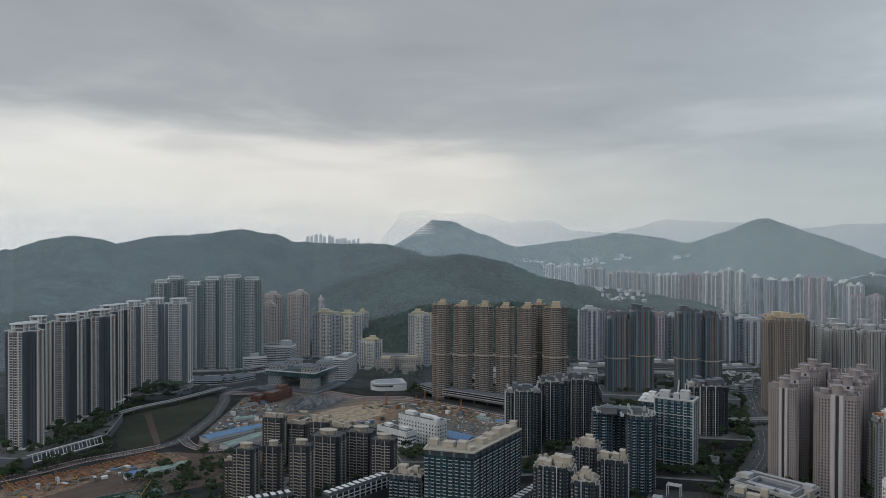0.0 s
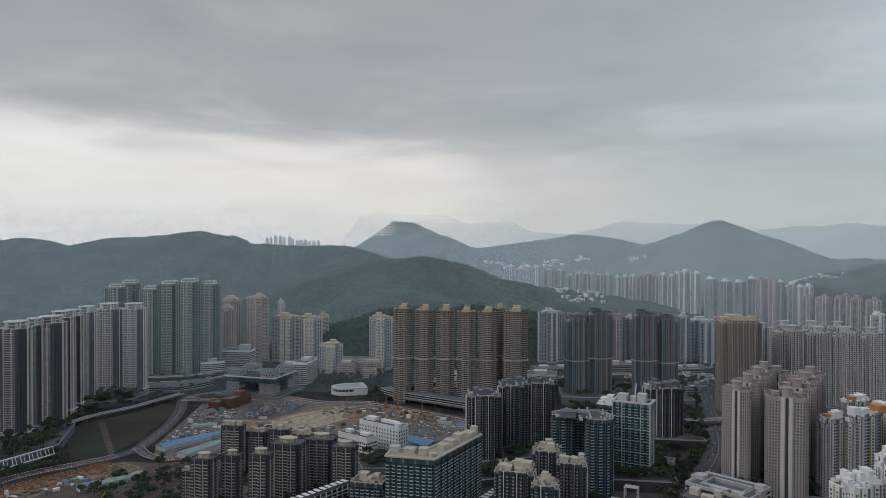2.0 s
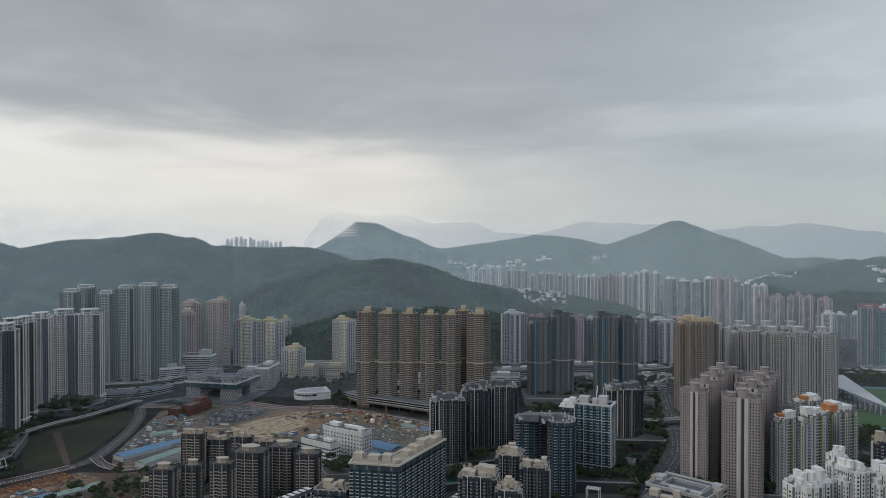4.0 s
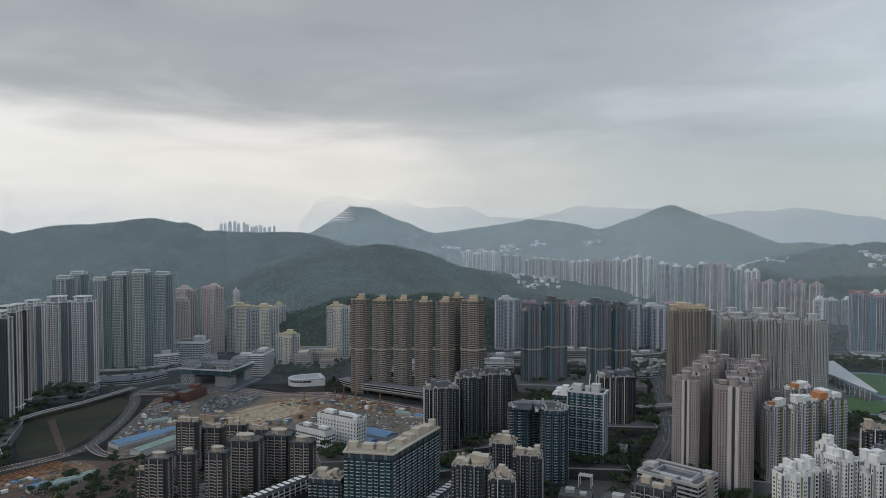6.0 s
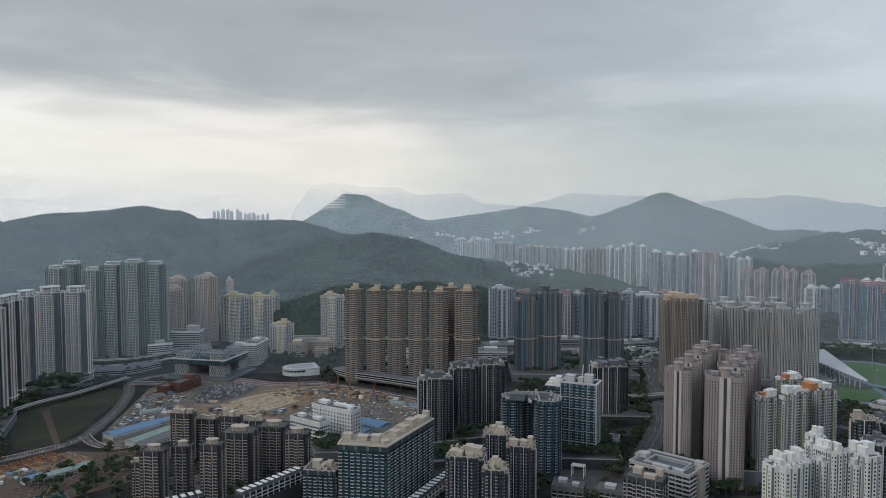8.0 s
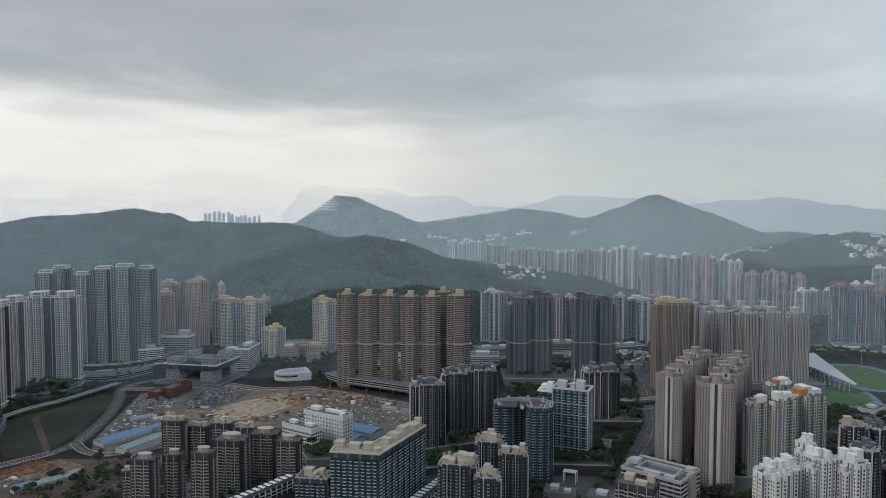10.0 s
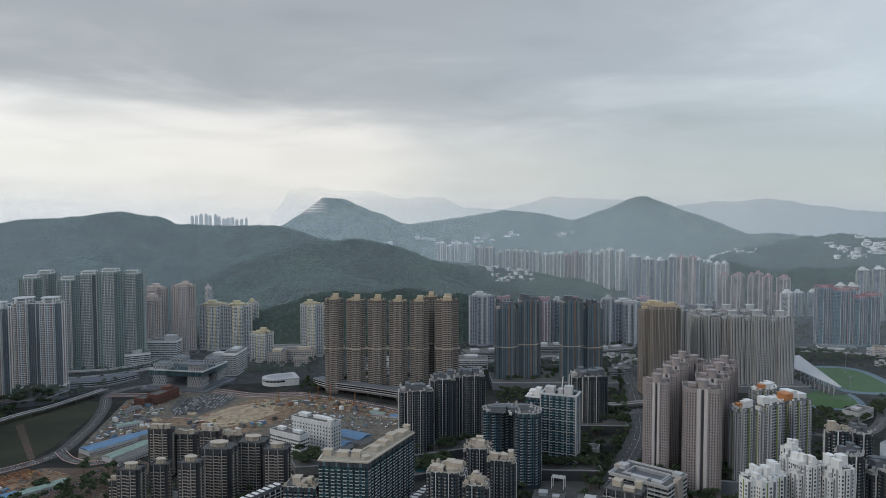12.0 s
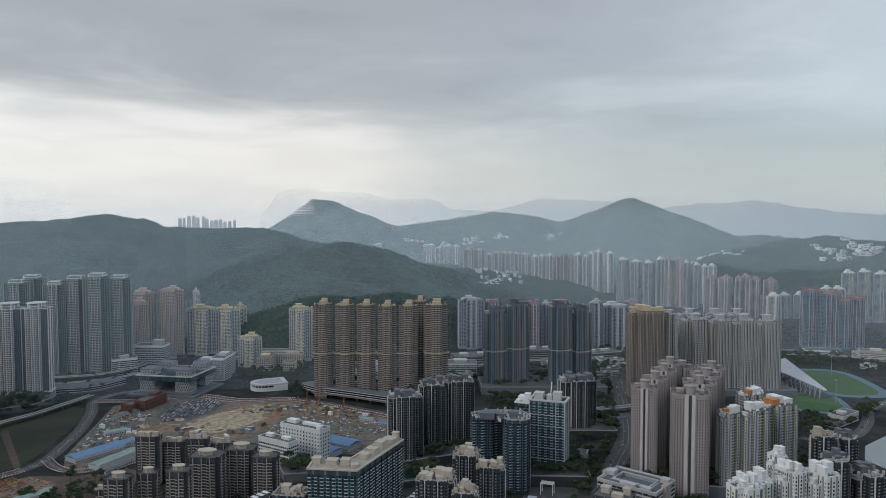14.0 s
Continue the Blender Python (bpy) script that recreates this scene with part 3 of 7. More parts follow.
# The strips of a facade, side by side: width, how far it stands out, wall, share of it that is window, ledge at each storey
# Flat windowless dark and slate strips paint in the shade of recesses
FACADES = {
    "framed": [(0.6, 1.2, "white", 0, 0), (3.0, 0.2, "grey", 0.62, 0.25), (1.0, 0.0, "slate", 0, 0), (3.4, 1.3, "brown", 0.66, 0.4, 4), (0.6, 1.5, "white", 0, 0), (2.8, 0.2, "grey", 0.62, 0.25), (0.8, 0.0, "slate", 0, 0)],
    "framed_grey": [(0.6, 1.2, "white", 0, 0), (2.8, 0.2, "grey", 0.62, 0.25), (3.2, 1.3, "brown", 0.66, 0.4, 4), (0.8, 0.0, "slate", 0, 0), (0.5, 1.3, "white", 0, 0), (3.0, 0.2, "grey", 0.62, 0.3)],
    "sage": [(2.8, 0.8, "sage", 0.55, 0), (2.6, 0.0, "green", 0.7, 0.15), (0.8, 0.9, "pale", 0, 0), (2.8, 0.8, "green", 0.6, 0.15), (1.2, 0.0, "slate", 0, 0), (2.2, 0.9, "ash", 0.5, 0)],
    "beige": [(2.6, 0.7, "shell", 0.42, 0), (2.6, 0.0, "shell", 0.52, 0), (1.2, 0.0, "greyblue", 0, 0)],
    "cream": [(2.6, 0.9, "cream", 0.42, 0), (2.6, 0.9, "cream", 0.42, 0), (1.0, 0.0, "slate", 0, 0), (2.6, 0.2, "white", 0.6, 0), (2.6, 0.2, "pale", 0.6, 0)],
    "bays": [(2.3, 0.0, "cocoa", 0.78, 0.18), (2.3, 0.0, "umber", 0.78, 0.18)],
    "core": [(3.0, 0.4, "greyblue", 0.6, 0), (2.6, 0.0, "slate", 0.7, 0), (3.0, 0.6, "greyblue", 0.6, 0), (5.0, 1.2, "pale", 0.12, 0)],
    "rosy": [(3.0, 0.5, "rose", 0.55, 0), (2.6, 0.0, "greyblue", 0.65, 0), (1.4, 0.4, "pale", 0, 0)],
    "patch": [(2.4, 0.7, "teal", 0.6, 0), (2.4, 0.0, "slate", 0.65, 0), (2.4, 0.7, "teal", 0.6, 0), (2.2, 0.9, "brown", 0.55, 0), (2.0, 0.0, "slate", 0.65, 0), (2.2, 0.7, "teal", 0.5, 0), (2.2, 0.7, "cocoa", 0.5, 0)],
    "sandy": [(2.6, 0.9, "taupe", 0.66, 0.3), (2.0, 0.0, "cocoa", 0.7, 0.2), (2.6, 0.9, "cocoa", 0.6, 0.3), (1.2, 0.0, "umber", 0, 0)],
    "recess": [(3.6, 0.9, "ash", 0.5, 0.15), (2.2, 0.0, "dark", 0, 0), (3.6, 0.9, "ash", 0.5, 0.15), (2.0, 0.0, "slate", 0.5, 0)],
    "ribbed": [(1.8, 0.15, "pink", 0.55, 0), (1.8, 0.0, "pink", 0.6, 0)],
    "mixed": [(3.4, 1.0, "grey", 0.62, 0.45), (2.0, 0.0, "slate", 0.7, 0.3), (0.9, 0.9, "lime", 0, 0), (3.0, 0.8, "pale", 0.5, 0.35), (1.2, 0.0, "slate", 0, 0)],
    "white": [(3.2, 0.4, "white", 0.55, 0.12), (1.6, 0.05, "slate", 0, 0), (3.2, 0.4, "white", 0.55, 0.12), (1.6, 0.9, "grey", 0, 0), (2.4, 0.0, "white", 0.6, 0)],
    "lime": [(3.2, 0.4, "white", 0.55, 0.12), (1.0, 0.3, "lime", 0, 0), (3.0, 0.4, "white", 0.55, 0.12), (1.6, 0.05, "slate", 0, 0)],
    "dusk": [(2.2, 1.0, "dark", 0.7, 0.4), (1.6, 0.0, "navy", 0.8, 0), (0.55, 1.6, "white", 0, 0), (2.4, 0.1, "dark", 0.8, 0), (1.4, 0.9, "dark", 0.5, 0.3), (1.8, 0.0, "navy", 0.8, 0), (1.6, 0.6, "dark", 0.8, 0)],
    "deep": [(2.6, 0.7, "navy", 0.88, 0.3), (2.2, 0.0, "teal", 0.9, 0), (2.4, 0.1, "navy", 0.9, 0), (0.3, 0.8, "slate", 0, 0), (2.2, 0.1, "navy", 0.9, 0)],
    "terrace": [(3.2, 1.2, "dark", 0.78, 0.55), (0.5, 0.9, "ash", 0, 0), (2.4, 0.0, "dark", 0.8, 0.2), (2.2, 0.0, "dark", 0.7, 0.3)],
    "seaside": [(3.4, 0.9, "dark", 0.88, 0.55), (2.6, 0.1, "teal", 0.9, 0), (2.8, 0.5, "dark", 0.88, 0.4), (2.6, 0.1, "navy", 0.92, 0)],
    "stripe": [(0.7, 0.9, "pale", 0, 0), (2.6, 0.3, "teal", 0.7, 0), (2.6, 0.0, "dark", 0.7, 0), (0.7, 0.9, "rose", 0, 0), (2.6, 0.3, "teal", 0.7, 0), (1.2, 0.6, "slate", 0.4, 0)],
    "plain": [(4.2, 1.2, "white", 0.3, 0), (2.0, 0.0, "grey", 0.5, 0), (3.6, 1.2, "ash", 0.3, 0), (1.4, 0.0, "slate", 0, 0)],
    "haze": [(3.6, 1.2, "ash", 0.35, 0), (2.4, 0.0, "green", 0.5, 0), (2.8, 0.9, "sage", 0.4, 0), (1.4, 0.0, "slate", 0, 0)],
    "cocoa": [(3.2, 1.0, "cocoa", 0.4, 0), (2.0, 0.0, "umber", 0.5, 0), (2.6, 1.2, "sand", 0.3, 0)],
    "bay_front": [(0.5, 0.3, "umber", 0, 0), (2.2, 0.0, "taupe", 0.74, 0.22), (2.2, 0.0, "taupe", 0.74, 0.22), (2.2, 0.0, "taupe", 0.74, 0.22), (2.2, 0.0, "taupe", 0.74, 0.22), (0.5, 0.3, "umber", 0, 0)],
    "rib_front": [(1.8, 0.15, "pink", 0.55, 0), (1.8, 0.0, "pink", 0.6, 0), (1.8, 0.15, "pink", 0.55, 0), (1.8, 0.0, "pink", 0.6, 0), (3.0, 1.6, "shell_white", 0, 0), (1.8, 0.1, "dark", 0, 0), (3.0, 1.6, "shell_white", 0, 0), (1.8, 0.15, "pink", 0.55, 0), (1.8, 0.0, "pink", 0.6, 0), (1.8, 0.15, "pink", 0.55, 0), (1.8, 0.0, "pink", 0.6, 0)],
    "chalk": [(4.2, 0.8, "chalk", 0.22, 0), (1.6, 0.0, "pale", 0, 0)],
    "lilac": [(3.6, 1.2, "blush", 0.35, 0), (2.4, 0.0, "rose", 0.5, 0), (2.6, 0.9, "pink", 0.35, 0), (1.2, 0.0, "slate", 0, 0)],
}


class Facade:
    """Collects strips, panes and ledges round a plan."""

    def __init__(self, pattern, pane_mat, ledge_mat):
        self.pattern, self.pane_mat, self.ledge_mat = pattern, pane_mat, ledge_mat
        self.strips, self.flats, self.row, self.ledges, self.bars = [], [], [], [], []

    def side(self, a, b, inner=False, pattern=None):
        d = b - a
        length = d.length
        if length < 2.2:
            return
        d.normalize()
        nrm = Vector((d.y, -d.x))
        own = pattern or self.pattern
        total = sum(p[0] for p in own)
        times = max(1, round(length / total))
        if pattern:
            cells = list(pattern) * times
        elif inner:
            cells = [(length / 3, 0.0, "", 0.5, 0)] * 3 if length > 7 else [(length / 2, 0.0, "", 0.5, 0)] * 2
        elif length < total * 0.6:
            cells = [(length, 0.0, "", 0.55, 0)] if length < 5 else [(length / 2, 0.4, own[0][2], 0.55, 0), (length / 2, 0.0, "", 0.6, 0)]
        else:
            cells = list(own) * times
        scale = length / sum(c[0] for c in cells)
        at = 0.0
        for width, out, wall, win, ledge, *every in cells:
            width *= scale
            p, q = a + d * at, a + d * (at + width)
            at += width
            chamfer = 0.22 * width if out >= 1.0 else 0.0
            if wall and out <= 0:
                self.flats.append((wall, [p - nrm * 0.3, p + nrm * 0.05, q + nrm * 0.05, q - nrm * 0.3]))
            if wall and out > 0:
                self.strips.append((wall, [p - nrm * 0.3, p, p + nrm * out + d * chamfer, q + nrm * out - d * chamfer, q, q - nrm * 0.3]))
            if win:
                c, half = (p + q) / 2 + nrm * out, (width - 2 * chamfer) * min(win, 0.94) / 2
                n = max(1, round(2 * half / (2.0 if win > 0.8 else 1.45)))
                gap = 0.1 if win > 0.8 else 0.22
                for k in range(n):
                    lo, hi = -half + 2 * half * k / n, -half + 2 * half * (k + 1) / n
                    self.row.append((c + d * (lo + gap), c + d * (hi - gap), nrm, (c - d * half, c + d * half) if k == 0 else None))
                if ledge:
                    self.ledges.append((c - d * (width / 2 - chamfer * 0.6), c + d * (width / 2 - chamfer * 0.6), nrm, ledge))
            if every:
                self.bars.append((p + nrm * (out + 0.05), q + nrm * (out + 0.05), nrm, every[0]))

    def build(self, root, z0, h, storey, solid, far=False, sill=0.75, head=2.4, joined=False):
        n = int((h - z0 - 1.0) / storey)
        lift = np.arange(n) * storey + z0
        loose = self.strips + self.flats if far or joined else self.flats
        if loose:
            for wall in sorted({wall for wall, _ in loose}):
                s = Shape()
                for other, ring in loose:
                    if other == wall:
                        s.prism([(v.x, v.y) for v in ring], z0 - 1, h + 0.7)
                part("facade_cladding", s, MAT[wall], root, "", "stuff")
        for wall, ring in () if far or joined else self.strips:
            s = Shape()
            s.prism([(v.x, v.y) for v in ring], z0 - 1, h + 0.7)
            part("facade_strip", s, MAT[wall], root)
        quads = []
        for p, q, nrm, whole in self.row:
            if far:
                if not whole:
                    continue
                p, q = whole
            a, b = p + nrm * 0.06, q + nrm * 0.06
            quads.append([(a.x, a.y, sill), (b.x, b.y, sill), (b.x, b.y, head), (a.x, a.y, head)])
            if solid:
                c, e = p - nrm * 0.05, q - nrm * 0.05
                quads.append([(c.x, c.y, head), (a.x, a.y, head), (b.x, b.y, head), (e.x, e.y, head)])
        self.repeat("glazing", quads, lift, root, self.pane_mat)
        quads = []
        for p, q, nrm, out in self.ledges:
            quads += self.bar(p, q, nrm, out, -0.45, 0.35)
        self.repeat("balcony_edging", quads, lift, root, self.ledge_mat)
        for step in sorted({b[3] for b in self.bars}):
            quads = []
            for p, q, nrm, every in self.bars:
                if every == step:
                    quads += self.bar(p, q, nrm, 0.5, -0.6, 0.5)
            self.repeat("frame_bar", quads, lift[step // 2::step], root, MAT["white"])

    @staticmethod
    def bar(p, q, nrm, out, lo, hi):
        """The faces of a bar that stands out from a wall."""
        a, b, c, e = p - nrm * 0.1, q - nrm * 0.1, q + nrm * out, p + nrm * out
        return [
            [(e.x, e.y, lo), (c.x, c.y, lo), (c.x, c.y, hi), (e.x, e.y, hi)],
            [(e.x, e.y, hi), (c.x, c.y, hi), (b.x, b.y, hi), (a.x, a.y, hi)],
            [(a.x, a.y, lo), (b.x, b.y, lo), (c.x, c.y, lo), (e.x, e.y, lo)],
            [(a.x, a.y, lo), (e.x, e.y, lo), (e.x, e.y, hi), (a.x, a.y, hi)],
            [(c.x, c.y, lo), (b.x, b.y, lo), (b.x, b.y, hi), (c.x, c.y, hi)],
        ]

    @staticmethod
    def repeat(name, quads, lift, root, mat):
        if not quads or not len(lift):
            return
        base = np.array(quads, float).reshape(1, -1, 3)
        every = np.repeat(base, len(lift), 0)
        every[:, :, 2] += lift[:, None]
        part(name, quad_mesh(name, every.reshape(-1, 3), mat), mat, root, "", "stuff")


def roof_boxes(root, rows, h, mat, cap=True):
    """Plant rooms and tanks on a roof: x, y, half width, half depth, height."""
    for x, y, a, b, c in rows:
        s = Shape()
        s.box(x - a, y - b, h, x + a, y + b, h + c)
        if cap:
            s.box(x - a - 0.35, y - b - 0.35, h + c, x + a + 0.35, y + b + 0.35, h + c + 0.5)
        part("plant_room", s, MAT[mat], root)


def crown(kind, root, w, d, h, mat, rnd):
    if kind == "pergola":
        k = 0.66
        for z in (h + 4.0, h + 8.6):
            r = 1.0 if z > h + 5 else 0.9
            s = Shape()
            s.ring(cross(w * r * k, d * r * 0.85, 0.66), cross(w * r * k - 4, d * r * 0.85 - 4, 0.6), z, z + 0.9)
            part("roof_ring", s, MAT["white"], root)
        s = Shape()
        s.prism(cross(w * k - 3, d * 0.85 - 3, 0.64), h + 9.2, h + 9.6)
        part("roof_canopy", s, MAT["pale"], root)
        for x, y in cross(w * 0.8 * k, d * 0.72, 0.66):
            s = Shape()
            s.box(x - 0.6, y - 0.6, h, x + 0.6, y + 0.6, h + 9)
            part("post", s, MAT["white"], root)
        roof_boxes(root, [(0, 0, w * 0.2, d * 0.22, 7)], h, "grey", False)
    elif kind == "stepped":
        e = rnd.choice((-1, 1))
        roof_boxes(root, [(e * w * 0.05, 0, w * 0.26, d * 0.28, 4.5), (e * w * 0.28, -d * 0.08, w * 0.1, d * 0.2, 3), (-e * w * 0.3, d * 0.05, w * 0.09, d * 0.18, 2.6)], h, mat)
        roof_boxes(root, [(e * w * 0.08, d * 0.04, w * 0.13, d * 0.17, 4.5)], h + 4.9, mat)
    elif kind == "boxes":
        mats = ["orange", "white", "white"] if mat == "orange" and rnd.random() < 0.55 else ["white"] * 3 if mat == "orange" else [mat] * 3
        for i in range(3):
            roof_boxes(root, [((i - 1) * w * 0.27, rnd.uniform(-0.15, 0.15) * d, w * rnd.uniform(0.09, 0.15), d * rnd.uniform(0.12, 0.2), rnd.uniform(3.5, 8))], h, mats[i])
    elif kind == "pair":
        roof_boxes(root, [(rnd.uniform(-0.06, 0.02) * w, -d * 0.22, w * 0.16, d * 0.13, 6.0), (rnd.uniform(0.06, 0.16) * w, d * 0.2, w * 0.16, d * 0.13, 9.0)], h, mat)
    elif kind == "lantern":
        roof_boxes(root, [(0, 0, w * 0.2, d * 0.2, 6.5)], h, "sage", False)
        for z, k in ((h + 2.2, 0.62), (h + 6.6, 0.5)):
            s = Shape()
            s.ring(slab(w * k, d * k), slab(w * k - 3, d * k - 3), z, z + 1.0)
            part("roof_ring", s, MAT["white"], root)
        for x, y in slab(w * 0.52, d * 0.52):
            s = Shape()
            s.box(x - 0.6, y - 0.6, h, x + 0.6, y + 0.6, h + 6.8)
            part("post", s, MAT["white"], root)
    elif kind == "tank":
        s = Shape()
        s.tube(0, -d * 0.28, 4.4, 4.4, h, h + 8.5, 20)
        s.tube(0, -d * 0.28, 5.2, 5.2, h + 8.5, h + 9.3, 20)
        part("water_tank", s, MAT["pink"], root)
        roof_boxes(root, [(0, d * 0.12, w * 0.14, d * 0.2, 5.5), (w * 0.26, 0, w * 0.1, d * 0.14, 3.0), (-w * 0.26, 0, w * 0.1, d * 0.14, 3.0)], h, mat)
    elif kind == "frames":
        roof_boxes(root, [(0, 0, w * 0.22, d * 0.22, 5)], h, "rose", False)
        for z in (h + 3.2, h + 7.0):
            s = Shape()
            s.ring(slab(w * 0.96, d * 0.9), slab(w * 0.96 - 2.4, d * 0.9 - 2.4), z, z + 1.1)
            part("roof_ring", s, MAT["red"], root)
        for x, y in slab(w * 0.9, d * 0.84):
            s = Shape()
            s.box(x - 0.8, y - 0.8, h, x + 0.8, y + 0.8, h + 7.2)
            part("post", s, MAT["red"], root)
    elif kind == "tcap":
        roof_boxes(root, [(0, 0, w * 0.11, d * 0.12, 9)], h, mat, False)
        s = Shape()
        s.box(-w * 0.17, -d * 0.17, h + 9, w * 0.17, d * 0.17, h + 10.2)
        part("roof_slab", s, MAT[mat], root)
    elif kind == "heap":
        for i in range(5):
            roof_boxes(root, [(rnd.uniform(-0.34, 0.34) * w, rnd.uniform(-0.3, 0.3) * d, w * rnd.uniform(0.06, 0.14), d * rnd.uniform(0.1, 0.2), rnd.uniform(2.5, 9))], h, mat, i % 2 == 0)
    elif kind == "oval":
        s = Shape()
        s.prism(oval(w * 0.6, d * 0.5), h + 4.2, h + 4.9)
        part("roof_canopy", s, MAT["sand"], root)
        s = Shape()
        s.prism(oval(w * 0.42, d * 0.34), h, h + 4.2)
        part("plant_room", s, MAT["sand"], root)
        for x, y in oval(w * 0.54, d * 0.44, 8):
            s = Shape()
            s.box(x - 0.3, y - 0.3, h, x + 0.3, y + 0.3, h + 4.2)
            part("post", s, MAT["sand"], root)


# kind: facade, body wall, glass, ledge, crown, crown wall, arm share of the cross, depth, label
KINDS = {
    # slate body of A and a darkens their recessed sides by colour
    "A": ("framed", "slate", "glass", "white", "pergola", "white", 0.44, 0.95, "tall brown apartment tower with white balcony frames and roof pergola"),
    "a": ("framed_grey", "slate", "glass", "white", "pergola", "white", 0.6, 0.9, "tall grey apartment tower with white balcony frames and roof pergola"),
    "B": ("sage", "green", "glass", "pale", "lantern", "white", 0.45, 0.9, "tall grey-green apartment tower with stepped pale crown"),
    "C": ("beige", "shell", "glass", "pale", "stepped", "shell", 0.48, 0.8, "pinkish beige apartment tower with stepped roof"),
    "D": ("cream", "pale", "glass", "pale", "stepped", "straw", 0.42, 0.8, "cream yellow housing block with stepped roof"),
    "E": ("bays", "umber", "glass", "taupe", "pair", "tan", 0.62, 0.8, "slender brown tower with bay windows and tan roof boxes"),
    "F": ("core", "greyblue", "glass", "pale", "stepped", "pale", 0.42, 0.7, "blue-grey housing slab with a pale lift core"),
    "f": ("rosy", "slate", "glass", "pale", "boxes", "rose", 0.6, 0.8, "rose and grey housing block behind darker towers"),
    "G": ("patch", "teal", "glass", "pale", "heap", "slate", 0.55, 0.85, "slate and brown apartment tower with pale belt course"),
    "H": ("sandy", "umber", "glass", "cocoa", "heap", "tan", 0.6, 0.7, "brown apartment tower with yellowish stepped crown"),
    "I": ("recess", "slate", "glass", "pale", "tcap", "pale", 0.4, 0.9, "pale grey apartment tower with painted dark recesses and raised roof slab"),
    "J": ("ribbed", "pink", "glass", "blush", "tank", "pink", 0.84, 0.8, "pale pink cross-shaped apartment tower with white ribs"),
    "K": ("mixed", "slate", "glass", "pale", "boxes", "orange", 0.6, 0.9, "grey and olive apartment tower with orange roof rooms"),
    "L": ("white", "white", "glass", "white", "heap", "white", 0.55, 0.9, "white apartment tower with grey slots and roof rooms"),
    "l": ("lime", "white", "glass", "white", "heap", "white", 0.55, 0.9, "white apartment tower with olive stripes and blue roof tank"),
    "M": ("dusk", "dark", "glass_navy", "ash", "heap", "slate", 0.5, 0.9, "dark glass apartment tower with pale balcony edges"),
    "m": ("deep", "navy", "glass_navy", "pale", "heap", "slate", 0.5, 0.9, "navy glass apartment tower with stepped roof"),
    "O": ("terrace", "dark", "glass", "taupe", "oval", "white", 0.8, 0.8, "dark low-rise apartment block with oval white roof canopy"),
    "Q": ("dusk", "dark", "glass_navy", "ash", "heap", "sand", 0.7, 0.8, "dark low-rise block with beige roof terraces"),
    "R": ("terrace", "dark", "glass", "sand", "boxes", "sand", 0.75, 0.5, "dark and beige low-rise apartment block"),
    "W": ("stripe", "teal", "glass", "red", "frames", "red", 0.6, 0.8, "grey tower with dull red crown and stripes"),
    "w": ("chalk", "chalk", "glass", "chalk", "stepped", "chalk", 0.5, 0.9, "white apartment tower behind the wooded ridge"),
    "X": ("plain", "pale", "glass", "white", "stepped", "white", 0.45, 0.6, "hazy blue-grey apartment tower beyond the town"),
    "y": ("haze", "greyblue", "glass", "pale", "stepped", "white", 0.45, 0.6, "hazy grey apartment tower beyond the town"),
    "z": ("cocoa", "umber", "glass", "sand", "stepped", "sand", 0.5, 0.7, "hazy brown apartment tower beyond the wooded knoll"),
    "x": ("lilac", "pink", "glass", "white", "stepped", "rose", 0.45, 0.6, "hazy pinkish apartment tower beyond the town"),
}


def clutter(root, plan, h, mat, fins, rnd):
    """Tanks, ducts, stair heads and raised parapet walls, too many to count, on a roof."""
    s = Shape()
    half = max(abs(px) for px, _ in plan), max(abs(py) for _, py in plan)
    for i in range(22):
        a, b = rnd.uniform(-0.85, 0.85), rnd.uniform(-0.85, 0.85)
        if abs(a) > 0.42 and abs(b) > 0.42:
            continue
        px, py = a * half[0], b * half[1]
        u, v = rnd.uniform(0.5, 1.8), rnd.uniform(0.5, 1.8)
        s.box(px - u, py - v, h + 0.1, px + u, py + v, h + rnd.choice((1.2, 1.8, 2.6, 3.4)))
    corners = plan if fins else plan[::2]
    for px, py in corners:
        k = 0.9
        tall = rnd.uniform(1.8, 4.0) if fins else rnd.uniform(1.6, 2.6)
        s.box(px * k - 1.3, py * k - 0.25, h + 0.1, px * k + 1.3, py * k + 0.25, h + tall)
        s.box(px * k - 0.25, py * k - 1.3, h + 0.1, px * k + 0.25, py * k + 1.3, h + tall)
    part("roof_clutter", s, MAT[mat], root, "", "stuff")


def body(root, plan, h, wall, rim=1.2, edge=""):
    s = Shape()
    s.prism(plan, -2, h)
    part("wall", s, MAT[wall], root)
    s = Shape()
    s.ring(grown(plan, 0.35), grown(plan, -0.35), h, h + rim)
    part("parapet", s, MAT[edge or wall], root)
    s = Shape()
    s.prism(grown(plan, -0.5), h - 0.5, h + 0.12)
    part("roof_deck", s, MAT["roof"], root)


STEPS = "GHKIMQL"


